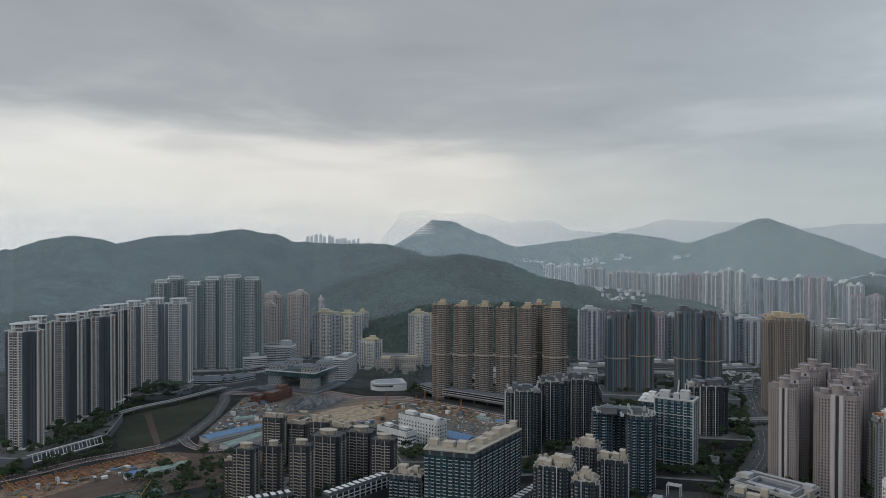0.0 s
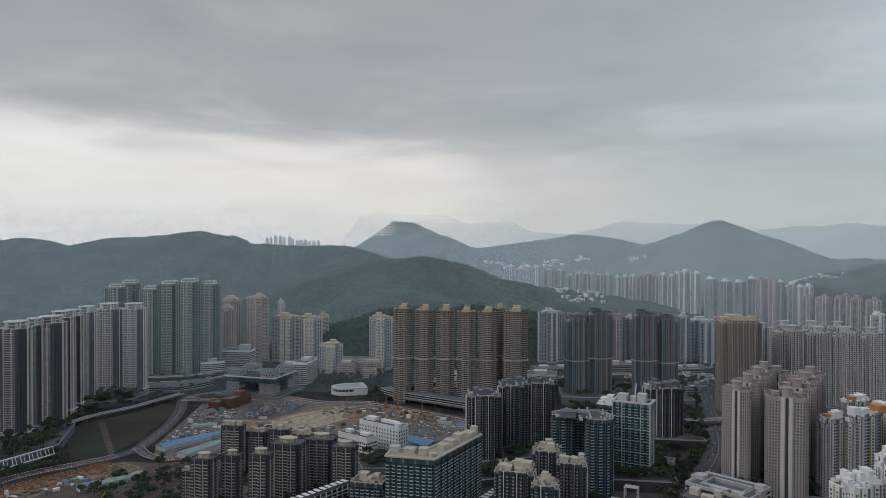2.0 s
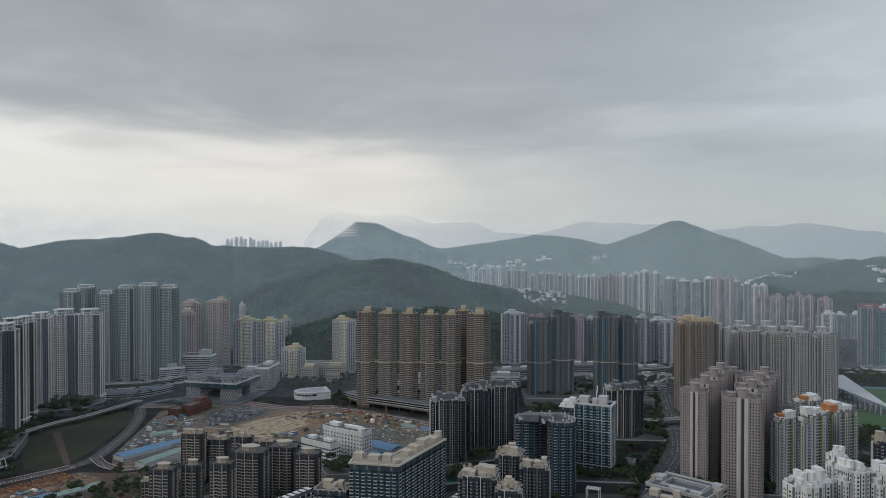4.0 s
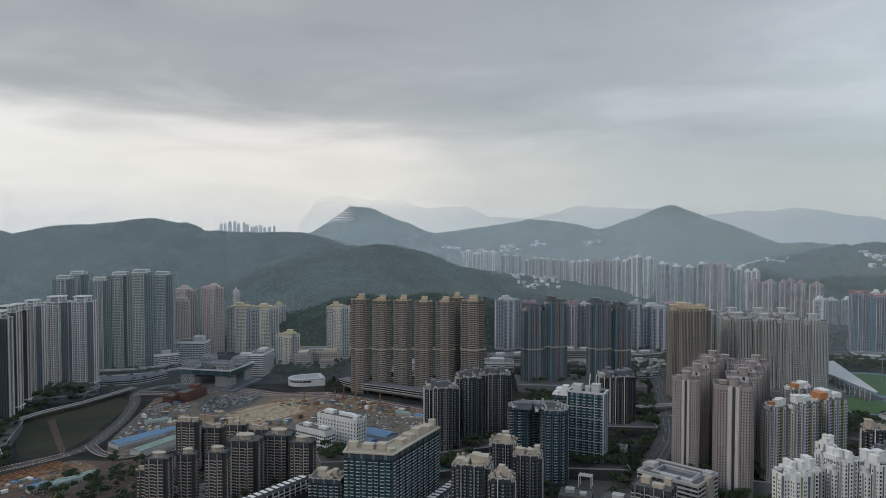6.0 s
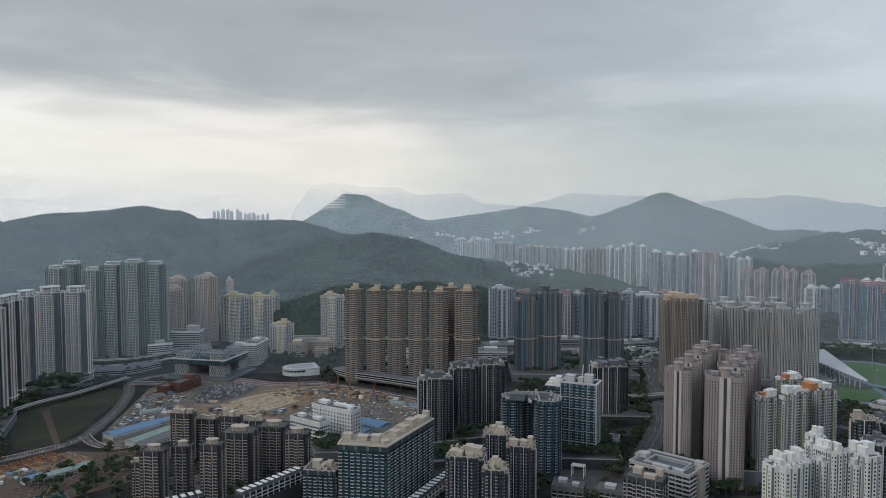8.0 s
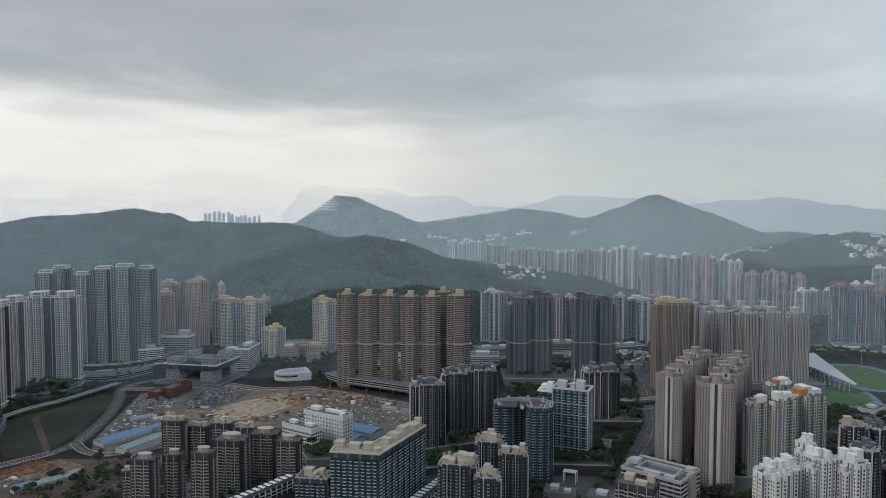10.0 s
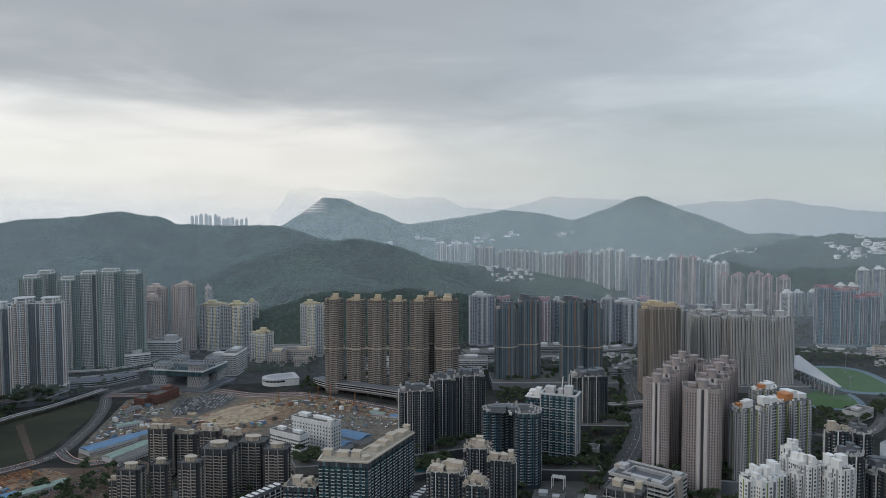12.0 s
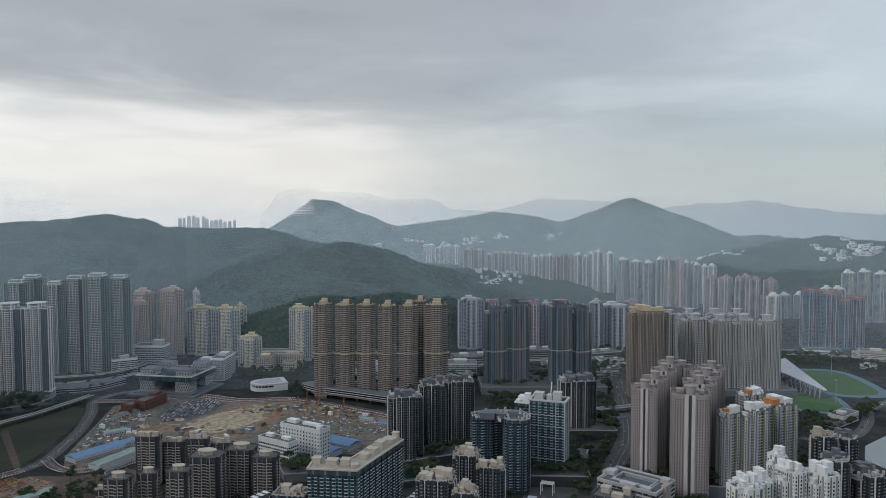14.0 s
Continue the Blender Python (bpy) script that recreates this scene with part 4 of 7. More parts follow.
def tower(kind, x, y, w, h, turn=0.0, d=None, belt=0.0, z0=5.0, storey=STOREY, name="apartment_tower", plan=None, top=None, fronts=None):
    facade, wall, pane, ledge, crown_kind, crown_mat, arm, deep, label = KINDS[kind]
    d = d or w * deep
    root = thing(name, x, y, 0, turn, label, "tower", "towers: " + label)
    base = plan or cross(w, d, arm)
    far = math.hypot(x, y)
    low = random.Random(int(x * 3 + y * 11)).choice((3.0, 4.5, 7.5)) if kind in STEPS and not plan else 0.0
    # two crossing wings of unequal height, or one body
    wings = [(slab(w * max(arm, 0.5), d), h), (slab(w, d * max(arm, 0.5)), h - low)] if low else [(base, h)]
    for shape, top_z in wings:
        body(root, shape, top_z, wall, edge="ash" if kind in "MmQ" else crown_mat if kind in "AaGLl" else "")
        f = Facade(FACADES[facade], MAT[pane], MAT[ledge])
        k = len(shape)
        bent = [(shape[i - 1][0] - x1) * (shape[(i + 1) % k][1] - y1) - (shape[i - 1][1] - y1) * (shape[(i + 1) % k][0] - x1) > 0.01 for i, (x1, y1) in enumerate(shape)]
        for i, (a, b) in enumerate(edges(shape)):
            f.side(a, b, bent[i] or bent[(i + 1) % k], FACADES[fronts[i]] if fronts and i in fronts else None)
        f.build(root, z0, top_z, storey, far < 950, far > 1350, joined=far > 720 and kind != "J")
    if kind in "Aa":
        s = Shape()
        s.ring(grown(base, 2.2), grown(base, -0.5), 11.5, 13.0)
        part("base_canopy", s, MAT["white"], root)
    if low:
        lift_rooms = random.Random(int(x + y * 5))
        for sx in (-1, 1):
            roof_boxes(root, [(sx * w * 0.38, lift_rooms.uniform(-0.1, 0.1) * d, w * 0.07, d * 0.14, lift_rooms.uniform(2.5, 4.5))], h - low, "ash" if kind in "MmQG" else crown_mat if crown_mat != "orange" else "white")
    if belt:
        s = Shape()
        s.ring(grown(base, 2.0), grown(base, -0.2), h * belt, h * belt + 1.1)
        part("belt_course", s, MAT["sand"], root)
    if far < 1350 and kind not in "OAa":
        clutter(root, base, h, "pale" if kind in "Mm" else crown_mat if crown_mat != "orange" else "white", kind in "MmQHG", random.Random(int(x * 5 + y)))
    if crown_kind:
        crown(top or crown_kind, root, w, d, h, crown_mat, random.Random(int(x * 7 + y * 3)))
    return root


# x, y of the front, width, height of the roof
TOWERS = {
    "A": [(-500, 833, 38, 149), (-509, 946, 35, 148), (-490, 999, 37, 149), (-512, 1115, 28, 147)],
    "a": [(-522, 905, 26, 150), (-503, 985, 25, 148), (-509, 1070, 34, 149), (-511, 1160, 31, 148), (-501, 1220, 41, 147), (-460, 1220, 39, 147)],
    "B": [(-559, 1400, 40, 171), (-545, 1430, 42, 177), (-490, 1390, 38, 168), (-458, 1400, 44, 177), (-416, 1385, 46, 182), (-381, 1400, 42, 177)],
    "C": [(-374, 1520, 53, 136), (-367, 1470, 40, 122), (-313, 1520, 46, 141), (-309, 1800, 17, 108)],
    "D": [(-256, 1545, 62, 96), (-206, 1545, 54, 94), (-180, 1590, 23, 95), (-145, 1410, 45, 56), (-48, 1440, 44, 107), (-24, 1470, 16, 98)],
    "E": [(-2, 1150, 29, 152), (33, 1146, 30, 150), (67, 1142, 30, 150), (101, 1138, 30, 148), (135, 1134, 30, 148), (160, 1176, 24, 150), (180, 1124, 37, 150)],
    "F": [(320, 1510, 55, 108), (580, 1440, 28, 105), (630, 1440, 69, 95), (487, 1490, 31, 97)],
    "f": [(453, 1480, 31, 101), (380, 1560, 40, 96), (530, 1530, 36, 98), (690, 1500, 40, 96)],
    "G": [(287, 1152, 36, 137), (325, 1150, 38, 145), (391, 1120, 35, 146), (427, 1124, 36, 138)],
    "H": [(514, 1040, 60, 143)],
    "I": [(628, 1200, 33, 111), (612, 1075, 46, 121), (650, 1065, 42, 120), (688, 1055, 45, 121), (723, 1045, 43, 121), (625, 1120, 40, 124), (668, 1112, 40, 124), (706, 1104, 40, 124)],
    "J": [(337, 690, 27, 114), (364, 722, 27, 115), (391, 754, 27, 116), (414, 784, 27, 117), (375, 660, 38, 113), (406, 698, 34, 114), (430, 727, 32, 115), (453, 756, 30, 116), (430, 784, 30, 112)],
    "K": [(417, 662, 22, 91), (441, 652, 26, 96), (480, 668, 40, 95), (470, 700, 30, 99)],
    "L": [(364, 488, 22, 96), (386, 480, 24, 95), (371, 518, 15, 98)],
    "l": [(316, 474, 24, 92), (338, 492, 20, 88)],
    "M": [(94, 815, 39, 84), (131, 850, 30, 88), (167, 859, 37, 89), (339, 894, 47, 74), (501, 600, 26, 80), (461, 560, 23, 74), (496, 560, 29, 58)],
    "m": [],
    "Q": [(97, 598, 33, 66), (136, 655, 26, 66), (154, 630, 26, 62), (471, 590, 20, 87), (120, 585, 22, 58)],
    "O": [(-184, 655, 21, 63), (-161, 668, 16, 62), (-133, 660, 20, 65), (-117, 713, 32, 59), (-86, 735, 29, 57), (-60, 715, 24, 55)],
    "R": [(-192, 800, 26, 55), (-166, 806, 24, 46), (-140, 800, 24, 50), (-114, 800, 22, 44), (-205, 690, 18, 40)],
    "W": [(1066, 1400, 33, 125), (1107, 1390, 56, 119), (1129, 1370, 30, 105), (1158, 1370, 33, 108)],
    "X": [(1300, 1650, 34, 99), (1334, 1645, 34, 99)],
    "y": [(1410, 1700, 38, 135), (1450, 1690, 38, 138), (1490, 1680, 38, 132), (1290, 1800, 36, 65), (1330, 1790, 36, 67), (1540, 1640, 36, 118), (1580, 1620, 36, 114)],
    "x": [(1272, 1850, 47, 57)],
}
def bay_plan(w, d):
    """A slim tower with a bay before and behind and wings set back."""
    a, b, c, e = w / 2, d * 0.3, w * 0.2, d / 2
    return [(-a, -b), (-c - 2, -b), (-c, -e), (c, -e), (c + 2, -b), (a, -b), (a, b), (c + 2, b), (c, e), (-c, e), (-c - 2, b), (-a, b)]


TURN = {"J": -26, "L": 8, "l": 8, "K": 10, "I": 4, "O": -14, "R": -14, "Q": -20, "m": -18, "H": -8}
for kind, rows in TOWERS.items():
    for x, y, w, h in rows:
        if kind == "E":
            tower(kind, x, y + w * 0.4, w, h, -4, belt=0.48, plan=bay_plan(w, w * 0.95), fronts={i: "bay_front" if i in (3, 9) else "bays" for i in range(12)})
            continue
        tower(kind, x, y + w * 0.4, w, h, TURN.get(kind, 0), fronts={0: "rib_front"} if kind == "J" else None, belt=0.48 if kind == "G" else 0.0, name="apartment_block" if kind in "OQR" else "apartment_tower")

# navy building bent round a court
U_PLAN = [(-33, -4), (-15, -4), (-13, 5), (-8, 9), (-2, 9), (1, 3), (2, -13), (6, -17), (22, -17), (28, -11), (30, 4), (22, 18), (4, 24), (-20, 20), (-34, 10)]
tower("m", 190, 735, 64, 80, -12, 40, plan=U_PLAN, fronts={i: "deep" for i in range(15)})

# hazy towers up the valley: x, y, height of the roof, width of the group, count, kind
VALLEY = [(558, 3299, 143, 160, 4, "X"), (666, 3126, 130, 88, 2, "z"), (746, 3005, 123, 95, 3, "z"), (818, 2937, 129, 100, 3, "z"), (872, 2765, 124, 80, 3, "X"), (925, 2642, 130, 84, 3, "x"), (962, 2521, 143, 80, 3, "X"), (988, 2404, 158, 62, 2, "X"), (1010, 2236, 139, 74, 2, "y"), (1060, 2157, 145, 72, 2, "y"), (1100, 2085, 147, 60, 2, "x"), (1140, 2057, 141, 52, 2, "y"), (1130, 1896, 108, 72, 2, "x"), (1250, 2163, 122, 56, 2, "X"), (1190, 1863, 112, 50, 2, "x"), (1205, 1793, 111, 70, 2, "x"), (1085, 1563, 95, 36, 1, "X")]
for x, y, h, w, n, kind in VALLEY:
    rnd = random.Random(int(x))
    for i in range(n):
        k = (i + 0.5) / n - 0.5
        tower(kind, x + k * w * 0.92, y - k * w * 0.45 + rnd.uniform(-12, 12), w / n * 1.02, h + rnd.uniform(-9, 5), rnd.uniform(-25, 25), storey=3.0)
# white towers beyond the ridge, only their tops in sight
rnd = random.Random(12)
for i in range(13):
    tower("w", -662 + i * 20 + rnd.uniform(-3, 3), 3480 + i * 4, rnd.uniform(11, 16), 270 + 10 * math.sin(i * 0.5) + rnd.uniform(-7, 7), 8 * (i % 3), z0=170.0, top="boxes")

# ---- streets, fields and sites ----
MAT.update(
    paving=material("grey_paving", (0.085, 0.082, 0.078), 0.9, vary=0.2, scale=0.1, fine=1.0, dirt=(0.07, 0.07, 0.065)),
    asphalt=material("worn_asphalt", (0.062, 0.062, 0.064), 0.9, vary=0.14, scale=0.05, fine=0.8, dirt=(0.095, 0.09, 0.085)),
    soil=material("bare_orange_soil", (0.255, 0.168, 0.105), 0.95, vary=0.22, scale=0.05, fine=0.5, dirt=(0.115, 0.085, 0.062), bump=0.3),
    sand_soil=material("pale_sandy_soil", (0.42, 0.335, 0.225), 0.95, vary=0.2, scale=0.06, fine=0.5, dirt=(0.21, 0.17, 0.12), bump=0.3),
    yard=material("muddy_yard", (0.175, 0.142, 0.108), 0.95, vary=0.25, scale=0.06, fine=0.4, dirt=(0.08, 0.08, 0.07), bump=0.2),
    mud=material("brown_mud", (0.095, 0.066, 0.05), 0.95, vary=0.2, scale=0.08, fine=0.6),
    grass=material("dull_mown_grass", (0.026, 0.032, 0.016), 0.95, vary=0.18, scale=0.03, fine=0.6, dirt=(0.036, 0.036, 0.02)),
    turf=material("bright_turf", (0.05, 0.105, 0.035), 0.95, vary=0.1, scale=0.05, fine=0.6),
    track=material("blue_running_track", (0.10, 0.155, 0.19), 0.85, vary=0.08),
    water=material("grey_water", (0.16, 0.18, 0.18), 0.15, vary=0.05),
    pond=material("green_pond_water", (0.02, 0.06, 0.045), 0.15, vary=0.1),
    pool=material("pool_water", (0.03, 0.16, 0.17), 0.2, vary=0.08),
    red_paint=material("faded_red_plastic", (0.40, 0.11, 0.085), 0.6, vary=0.15),
    white_paint=material("road_white", (0.68, 0.66, 0.63), 0.7, vary=0.15),
    leaf=material("dark_broad_leaves", (0.040, 0.062, 0.028), 0.75, vary=0.15, spread=0.25, island=1.0),
    # broad tone swings painted in for lit and shaded relief of the slopes
    tuft=material("hill_woodland", (0.017, 0.038, 0.025), 0.95, vary=0.85, scale=0.0055, fine=0.03, island=0.8),
    bark=material("grey_bark", (0.10, 0.08, 0.06), 0.9, vary=0.2),
    sheet_blue=material("faded_blue_sheet_roof", (0.09, 0.20, 0.35), 0.55, vary=0.12, dirt=(0.16, 0.25, 0.34)),
    sheet_green=material("pale_green_sheet_roof", (0.24, 0.34, 0.29), 0.6, vary=0.12, dirt=(0.18, 0.22, 0.20)),
    brick=material("dull_red_brick", (0.135, 0.062, 0.048), 0.85, vary=0.15, scale=0.2, fine=1.5),
    rust=material("rusty_orange_steel", (0.28, 0.13, 0.06), 0.7, vary=0.2),
    yellow=material("machine_yellow", (0.40, 0.27, 0.07), 0.6, vary=0.15),
    tyre=material("black_rubber", (0.02, 0.02, 0.02), 0.9),
)
CAR_PAINT = [material("car_paint", c, 0.3, 0.0, vary=0.03) for c in ((0.55, 0.55, 0.55), (0.05, 0.05, 0.055), (0.70, 0.70, 0.70), (0.42, 0.43, 0.44), (0.16, 0.03, 0.025), (0.04, 0.07, 0.14))]


def patch(name, points, z, mat, label, category="ground"):
    """A sheet of ground with an edge 0.3 m deep."""
    s = Shape()
    area = sum(a[0] * b[1] - b[0] * a[1] for a, b in zip(points, points[1:] + points[:1]))
    s.prism(points if area > 0 else points[::-1], -0.3, z)
    tagged(new(name, s.mesh(name, MAT[mat])), label, category, "", "structure")


def smoothed(points, step=8.0):
    """A Catmull-Rom line through the points."""
    pts = [Vector(p) for p in points]
    pts = [pts[0] * 2 - pts[1]] + pts + [pts[-1] * 2 - pts[-2]]
    out = []
    for i in range(1, len(pts) - 2):
        p0, p1, p2, p3 = pts[i - 1 : i + 3]
        n = max(2, int((p2 - p1).length / step))
        for j in range(n):
            t = j / n
            out.append(0.5 * (2 * p1 + (p2 - p0) * t + (2 * p0 - 5 * p1 + 4 * p2 - p3) * t * t + (3 * p1 - p0 - 3 * p2 + p3) * t ** 3))
    return out + [pts[-2]]


def offset(line, r):
    out = []
    for i, p in enumerate(line):
        d = (line[min(i + 1, len(line) - 1)] - line[max(i - 1, 0)]).normalized()
        out.append(p + Vector((d.y, -d.x)) * r)
    return out


def ribbon(line, width, z0, z1, s=None):
    s = s or Shape()
    a, b = offset(line, width / 2), offset(line, -width / 2)
    n = len(s.v)
    for p, q in zip(a, b):
        s.v += [(p.x, p.y, z1), (q.x, q.y, z1), (p.x, p.y, z0), (q.x, q.y, z0)]
    for i in range(len(line) - 1):
        k = n + 4 * i
        s.f += [(k, k + 4, k + 5, k + 1), (k + 2, k + 6, k + 4, k), (k + 1, k + 5, k + 7, k + 3)]
    return s


def road(points, width, label, z=0.12, kerb=True):
    line = smoothed(points)
    tagged(new("road", ribbon(line, width, -0.3, z).mesh("road", MAT["asphalt"])), label, "road", "roads", "structure")
    marks = Shape()
    for lane in (-0.25, 0.0, 0.25):
        side = offset(line, lane * width)
        for a, b in list(zip(side, side[1:]))[::2 if lane else 1]:
            marks.beam((a.x, a.y, z + 0.01), (b.x, b.y, z + 0.01), 0.2, 0.03)
    tagged(new("road_markings", marks.mesh("road_markings", MAT["white_paint"])), "worn white lane lines on the asphalt", "road marking", "", "stuff")
    if kerb:
        for side in (-1, 1):
            edge = offset(line, side * (width / 2 + 1.5))
            tagged(new("pavement", ribbon(edge, 3.0, -0.3, z + 0.15).mesh("pavement", MAT["paving"])), "grey concrete pavement along the road", "pavement", "pavements", "structure")
    return line


def barriers(line, label="red and white water-filled barriers along the road"):
    """Rows of striped blocks."""
    for name, mat, first in (("red_barriers", "red_paint", 0), ("white_barriers", "white_paint", 1)):
        s = Shape()
        run = 0
        for a, b in zip(line, line[1:]):
            n = max(1, int((b - a).length / 1.6))
            for i in range(n):
                run += 1
                if run % 2 == first:
                    p, q = a.lerp(b, i / n), a.lerp(b, (i + 0.95) / n)
                    s.beam((p.x, p.y, 0.6), (q.x, q.y, 0.6), 0.5, 0.9)
        tagged(new(name, s.mesh(name, MAT[mat])), label, "barrier", "", "stuff")


def rounded(x, y, a, b, turn, k=32):
    """A rounded field outline."""
    out = []
    for i in range(k):
        t = 2 * math.pi * i / k
        c, s = math.cos(t), math.sin(t)
        p = Vector((a * math.copysign(abs(c) ** 0.6, c), b * math.copysign(abs(s) ** 0.6, s)))
        p.rotate(Matrix.Rotation(radians(turn), 2))
        out.append((x + p.x, y + p.y))
    return out


PITCH = [(-432, 936), (-457, 987), (-467, 1042), (-456, 1095), (-425, 1126), (-384, 1163), (-363, 1151), (-350, 1089), (-350, 1033), (-352, 988), (-352, 931), (-361, 892), (-382, 868), (-403, 879)]
patch("grass_field", PITCH, 0.25, "grass", "dull green grass field with a worn edge", "field")
patch("field_path", [(-439, 1042), (-432, 1050), (-356, 894), (-362, 890)], 0.32, "mud", "brown earth path across the field", "path")
patch("soil", [(-455, 727), (-413, 774), (-362, 828), (-332, 858), (-296, 834), (-291, 805), (-346, 797), (-370, 768), (-385, 728), (-424, 678)], 0.1, "soil", "bare orange soil of a building site", "soil")
patch("soil", [(-291, 965), (-302, 1043), (-282, 1127), (-246, 1043), (-188, 1044), (-135, 1138), (-22, 1140), (86, 1029), (94, 973), (53, 1003), (-3, 1045), (-54, 1069), (-75, 1012), (-111, 966), (-154, 960), (-212, 1011), (-247, 989)], 0.1, "soil", "churned brown soil of a building site", "soil")
patch("sand", [(-199, 1044), (-160, 1090), (-93, 1129), (-79, 1062), (-116, 1011), (-153, 989)], 0.2, "sand_soil", "levelled pale sand on the building site", "soil")
patch("yard", [(-309, 936), (-310, 1026), (-317, 1155), (-290, 1180), (-252, 1097), (-253, 1010), (-260, 923), (-271, 885)], 0.16, "yard", "muddy storage yard with tracks", "yard")
patch("car_park", [(-246, 1089), (-245, 1144), (-211, 1178), (-172, 1174), (-155, 1144), (-169, 1097), (-201, 1057), (-231, 1057)], 0.22, "asphalt", "grey asphalt car park full of cars", "car park")
patch("site_ground", [(-318, 925), (-325, 1160), (-290, 1180), (-215, 1192), (-130, 1146), (-55, 1142), (8, 1096), (88, 1024), (158, 960), (205, 900), (180, 880), (95, 860), (0, 880), (-80, 900), (-150, 940), (-194, 912), (-235, 884), (-284, 860), (-306, 886)], 0.05, "yard", "trampled brown ground of the building site", "yard")
patch("site_ground", [(-480, 690), (-420, 780), (-335, 862), (-284, 852), (-232, 868), (-215, 860), (-205, 780), (-300, 700), (-400, 640)], 0.05, "mud", "dark churned mud with timber and steel", "yard")
patch("site_ground", [(60, 955), (100, 1000), (208, 1002), (197, 949), (95, 930)], 0.1, "yard", "muddy ground between site sheds", "yard")
patch("running_track", rounded(890, 1108, 62, 108, -16), 0.15, "track", "grey-blue running track round a pitch", "track")
patch("turf", rounded(890, 1108, 47, 92, -16), 0.25, "turf", "bright green football turf", "turf")
patch("running_track", rounded(762, 992, 48, 64, -25), 0.15, "track", "pale blue running track of the lower pitch", "track")
patch("turf", rounded(762, 992, 38, 54, -25), 0.25, "turf", "green turf of the lower pitch", "turf")
patch("water", [(650, 690), (644, 746), (683, 792), (737, 822), (900, 860), (1200, 800), (1200, 500), (700, 560)], 0.12, "water", "pale grey water with a rocky shore", "water")

r1 = road([(-560, 700), (-489, 744), (-451, 781), (-421, 821), (-384, 852), (-350, 884), (-336, 917), (-334, 973), (-336, 1043), (-348, 1127), (-363, 1194), (-340, 1240), (-287, 1262)], 11, "two-lane asphalt road curving round the field")
r2 = road([(-336, 917), (-314, 885), (-286, 868), (-261, 875), (-230, 890), (-194, 924), (-154, 951)], 9, "site road with striped barriers", 0.16, False)
r3 = road([(-363, 1194), (-285, 1184), (-215, 1204), (-132, 1158), (-58, 1153), (14, 1106), (96, 1034), (167, 968), (230, 900)], 16, "wide asphalt road past the building site", 0.2)
r5 = road([(170, 520), (221, 604), (282, 696), (341, 781), (393, 865), (438, 970), (486, 1102), (531, 1229), (591, 1387), (637, 1518)], 26, "broad boulevard with traffic and tree rows", 0.14)
r6 = road([(506, 801), (605, 845), (640, 826), (700, 832), (760, 879), (819, 942), (894, 980), (986, 1000), (1120, 1010)], 10, "curving coastal road past the sports ground", 0.14)
r7 = road([(800, 1420), (955, 1394), (1043, 1366), (1115, 1246), (1250, 1180)], 16, "raised road in front of red towers", 0.14)
r8 = road([(230, 930), (330, 960), (438, 970), (560, 960), (640, 1000)], 14, "cross street between dark towers", 0.18)
r9 = road([(-20, 590), (60, 560), (150, 580), (221, 604)], 12, "street in front of the low-rise blocks", 0.18)
for line in (offset(r1[:34], 7.6), offset(r1[:34], -7.6), offset(r2, 6), offset(r2, -6), offset(r3, 10.6), offset(r3[:40], -10.6), offset(r3, 0.6)):
    barriers(line)
barriers(smoothed([(-232, 1047), (-190, 1040), (-140, 1085), (-96, 1137)]), "red and white barriers round levelled sand")


# ---- trees ----
def tree_meshes(height, spread, seed):
    rnd = random.Random(seed)
    trunk = Shape()
    trunk.tube(0, 0, height * 0.035, height * 0.018, 0, height * 0.55, 7)
    limbs = []
    for i in range(5):
        a = rnd.uniform(0, 6.28)
        tip = Vector((math.cos(a) * spread * 0.55, math.sin(a) * spread * 0.55, height * rnd.uniform(0.6, 0.85)))
        trunk.beam((0, 0, height * rnd.uniform(0.3, 0.5)), tip, height * 0.016, height * 0.016)
        limbs.append(tip)
    limbs.append(Vector((0, 0, height * 0.85)))
    crown_ = Shape()
    for tip in limbs:
        r = spread * rnd.uniform(0.42, 0.62)
        for _ in range(46):
            d = Vector((rnd.gauss(0, 1), rnd.gauss(0, 1), rnd.gauss(0, 1) * 0.7)).normalized() * r * rnd.uniform(0.55, 1.05)
            c = tip + Vector((d.x, d.y, d.z * 0.75))
            u = Vector((rnd.gauss(0, 1), rnd.gauss(0, 1), rnd.gauss(0, 0.6))).normalized() * spread * rnd.uniform(0.1, 0.2)
            v = u.orthogonal().normalized() * u.length * rnd.uniform(0.5, 1.0)
            v.rotate(Matrix.Rotation(rnd.uniform(0, 6.28), 3, u))
            crown_.quad(tuple(c - u - v), tuple(c + u - v * 0.6), tuple(c + u * 0.8 + v), tuple(c - u * 0.7 + v * 0.9))
    return trunk.mesh("trunk", MAT["bark"]), crown_.mesh("crown", MAT["leaf"])


TREES = []
for i, (height, spread) in enumerate(((9, 4.2), (11, 5.2), (7.5, 3.6), (12.5, 4.6))):
    t = thing("tree", -480 + 6 * i, 770, 0, 0, "dark green broad-leaved street tree", "tree", "street trees")
    stem, leaves = tree_meshes(height, spread, 40 + i)
    part("trunk", stem, None, t)
    part("crown", leaves, None, t)
    TREES.append(t)


WOODS = []


def plant(points, z=0.0, seed=1, single=True):
    """Trees as things of their own, or noted for the joined woods."""
    rnd = random.Random(seed)
    for x, y in points:
        k = rnd.uniform(0.8, 1.3)
        m = pose(x + rnd.uniform(-1.5, 1.5), y + rnd.uniform(-1.5, 1.5), z, 0, 0, rnd.uniform(0, 360)) @ Matrix.Scale(k, 4)
        if single:
            copy_thing(rnd.choice(TREES), m)
        else:
            WOODS.append((rnd.choice(TREES), m))


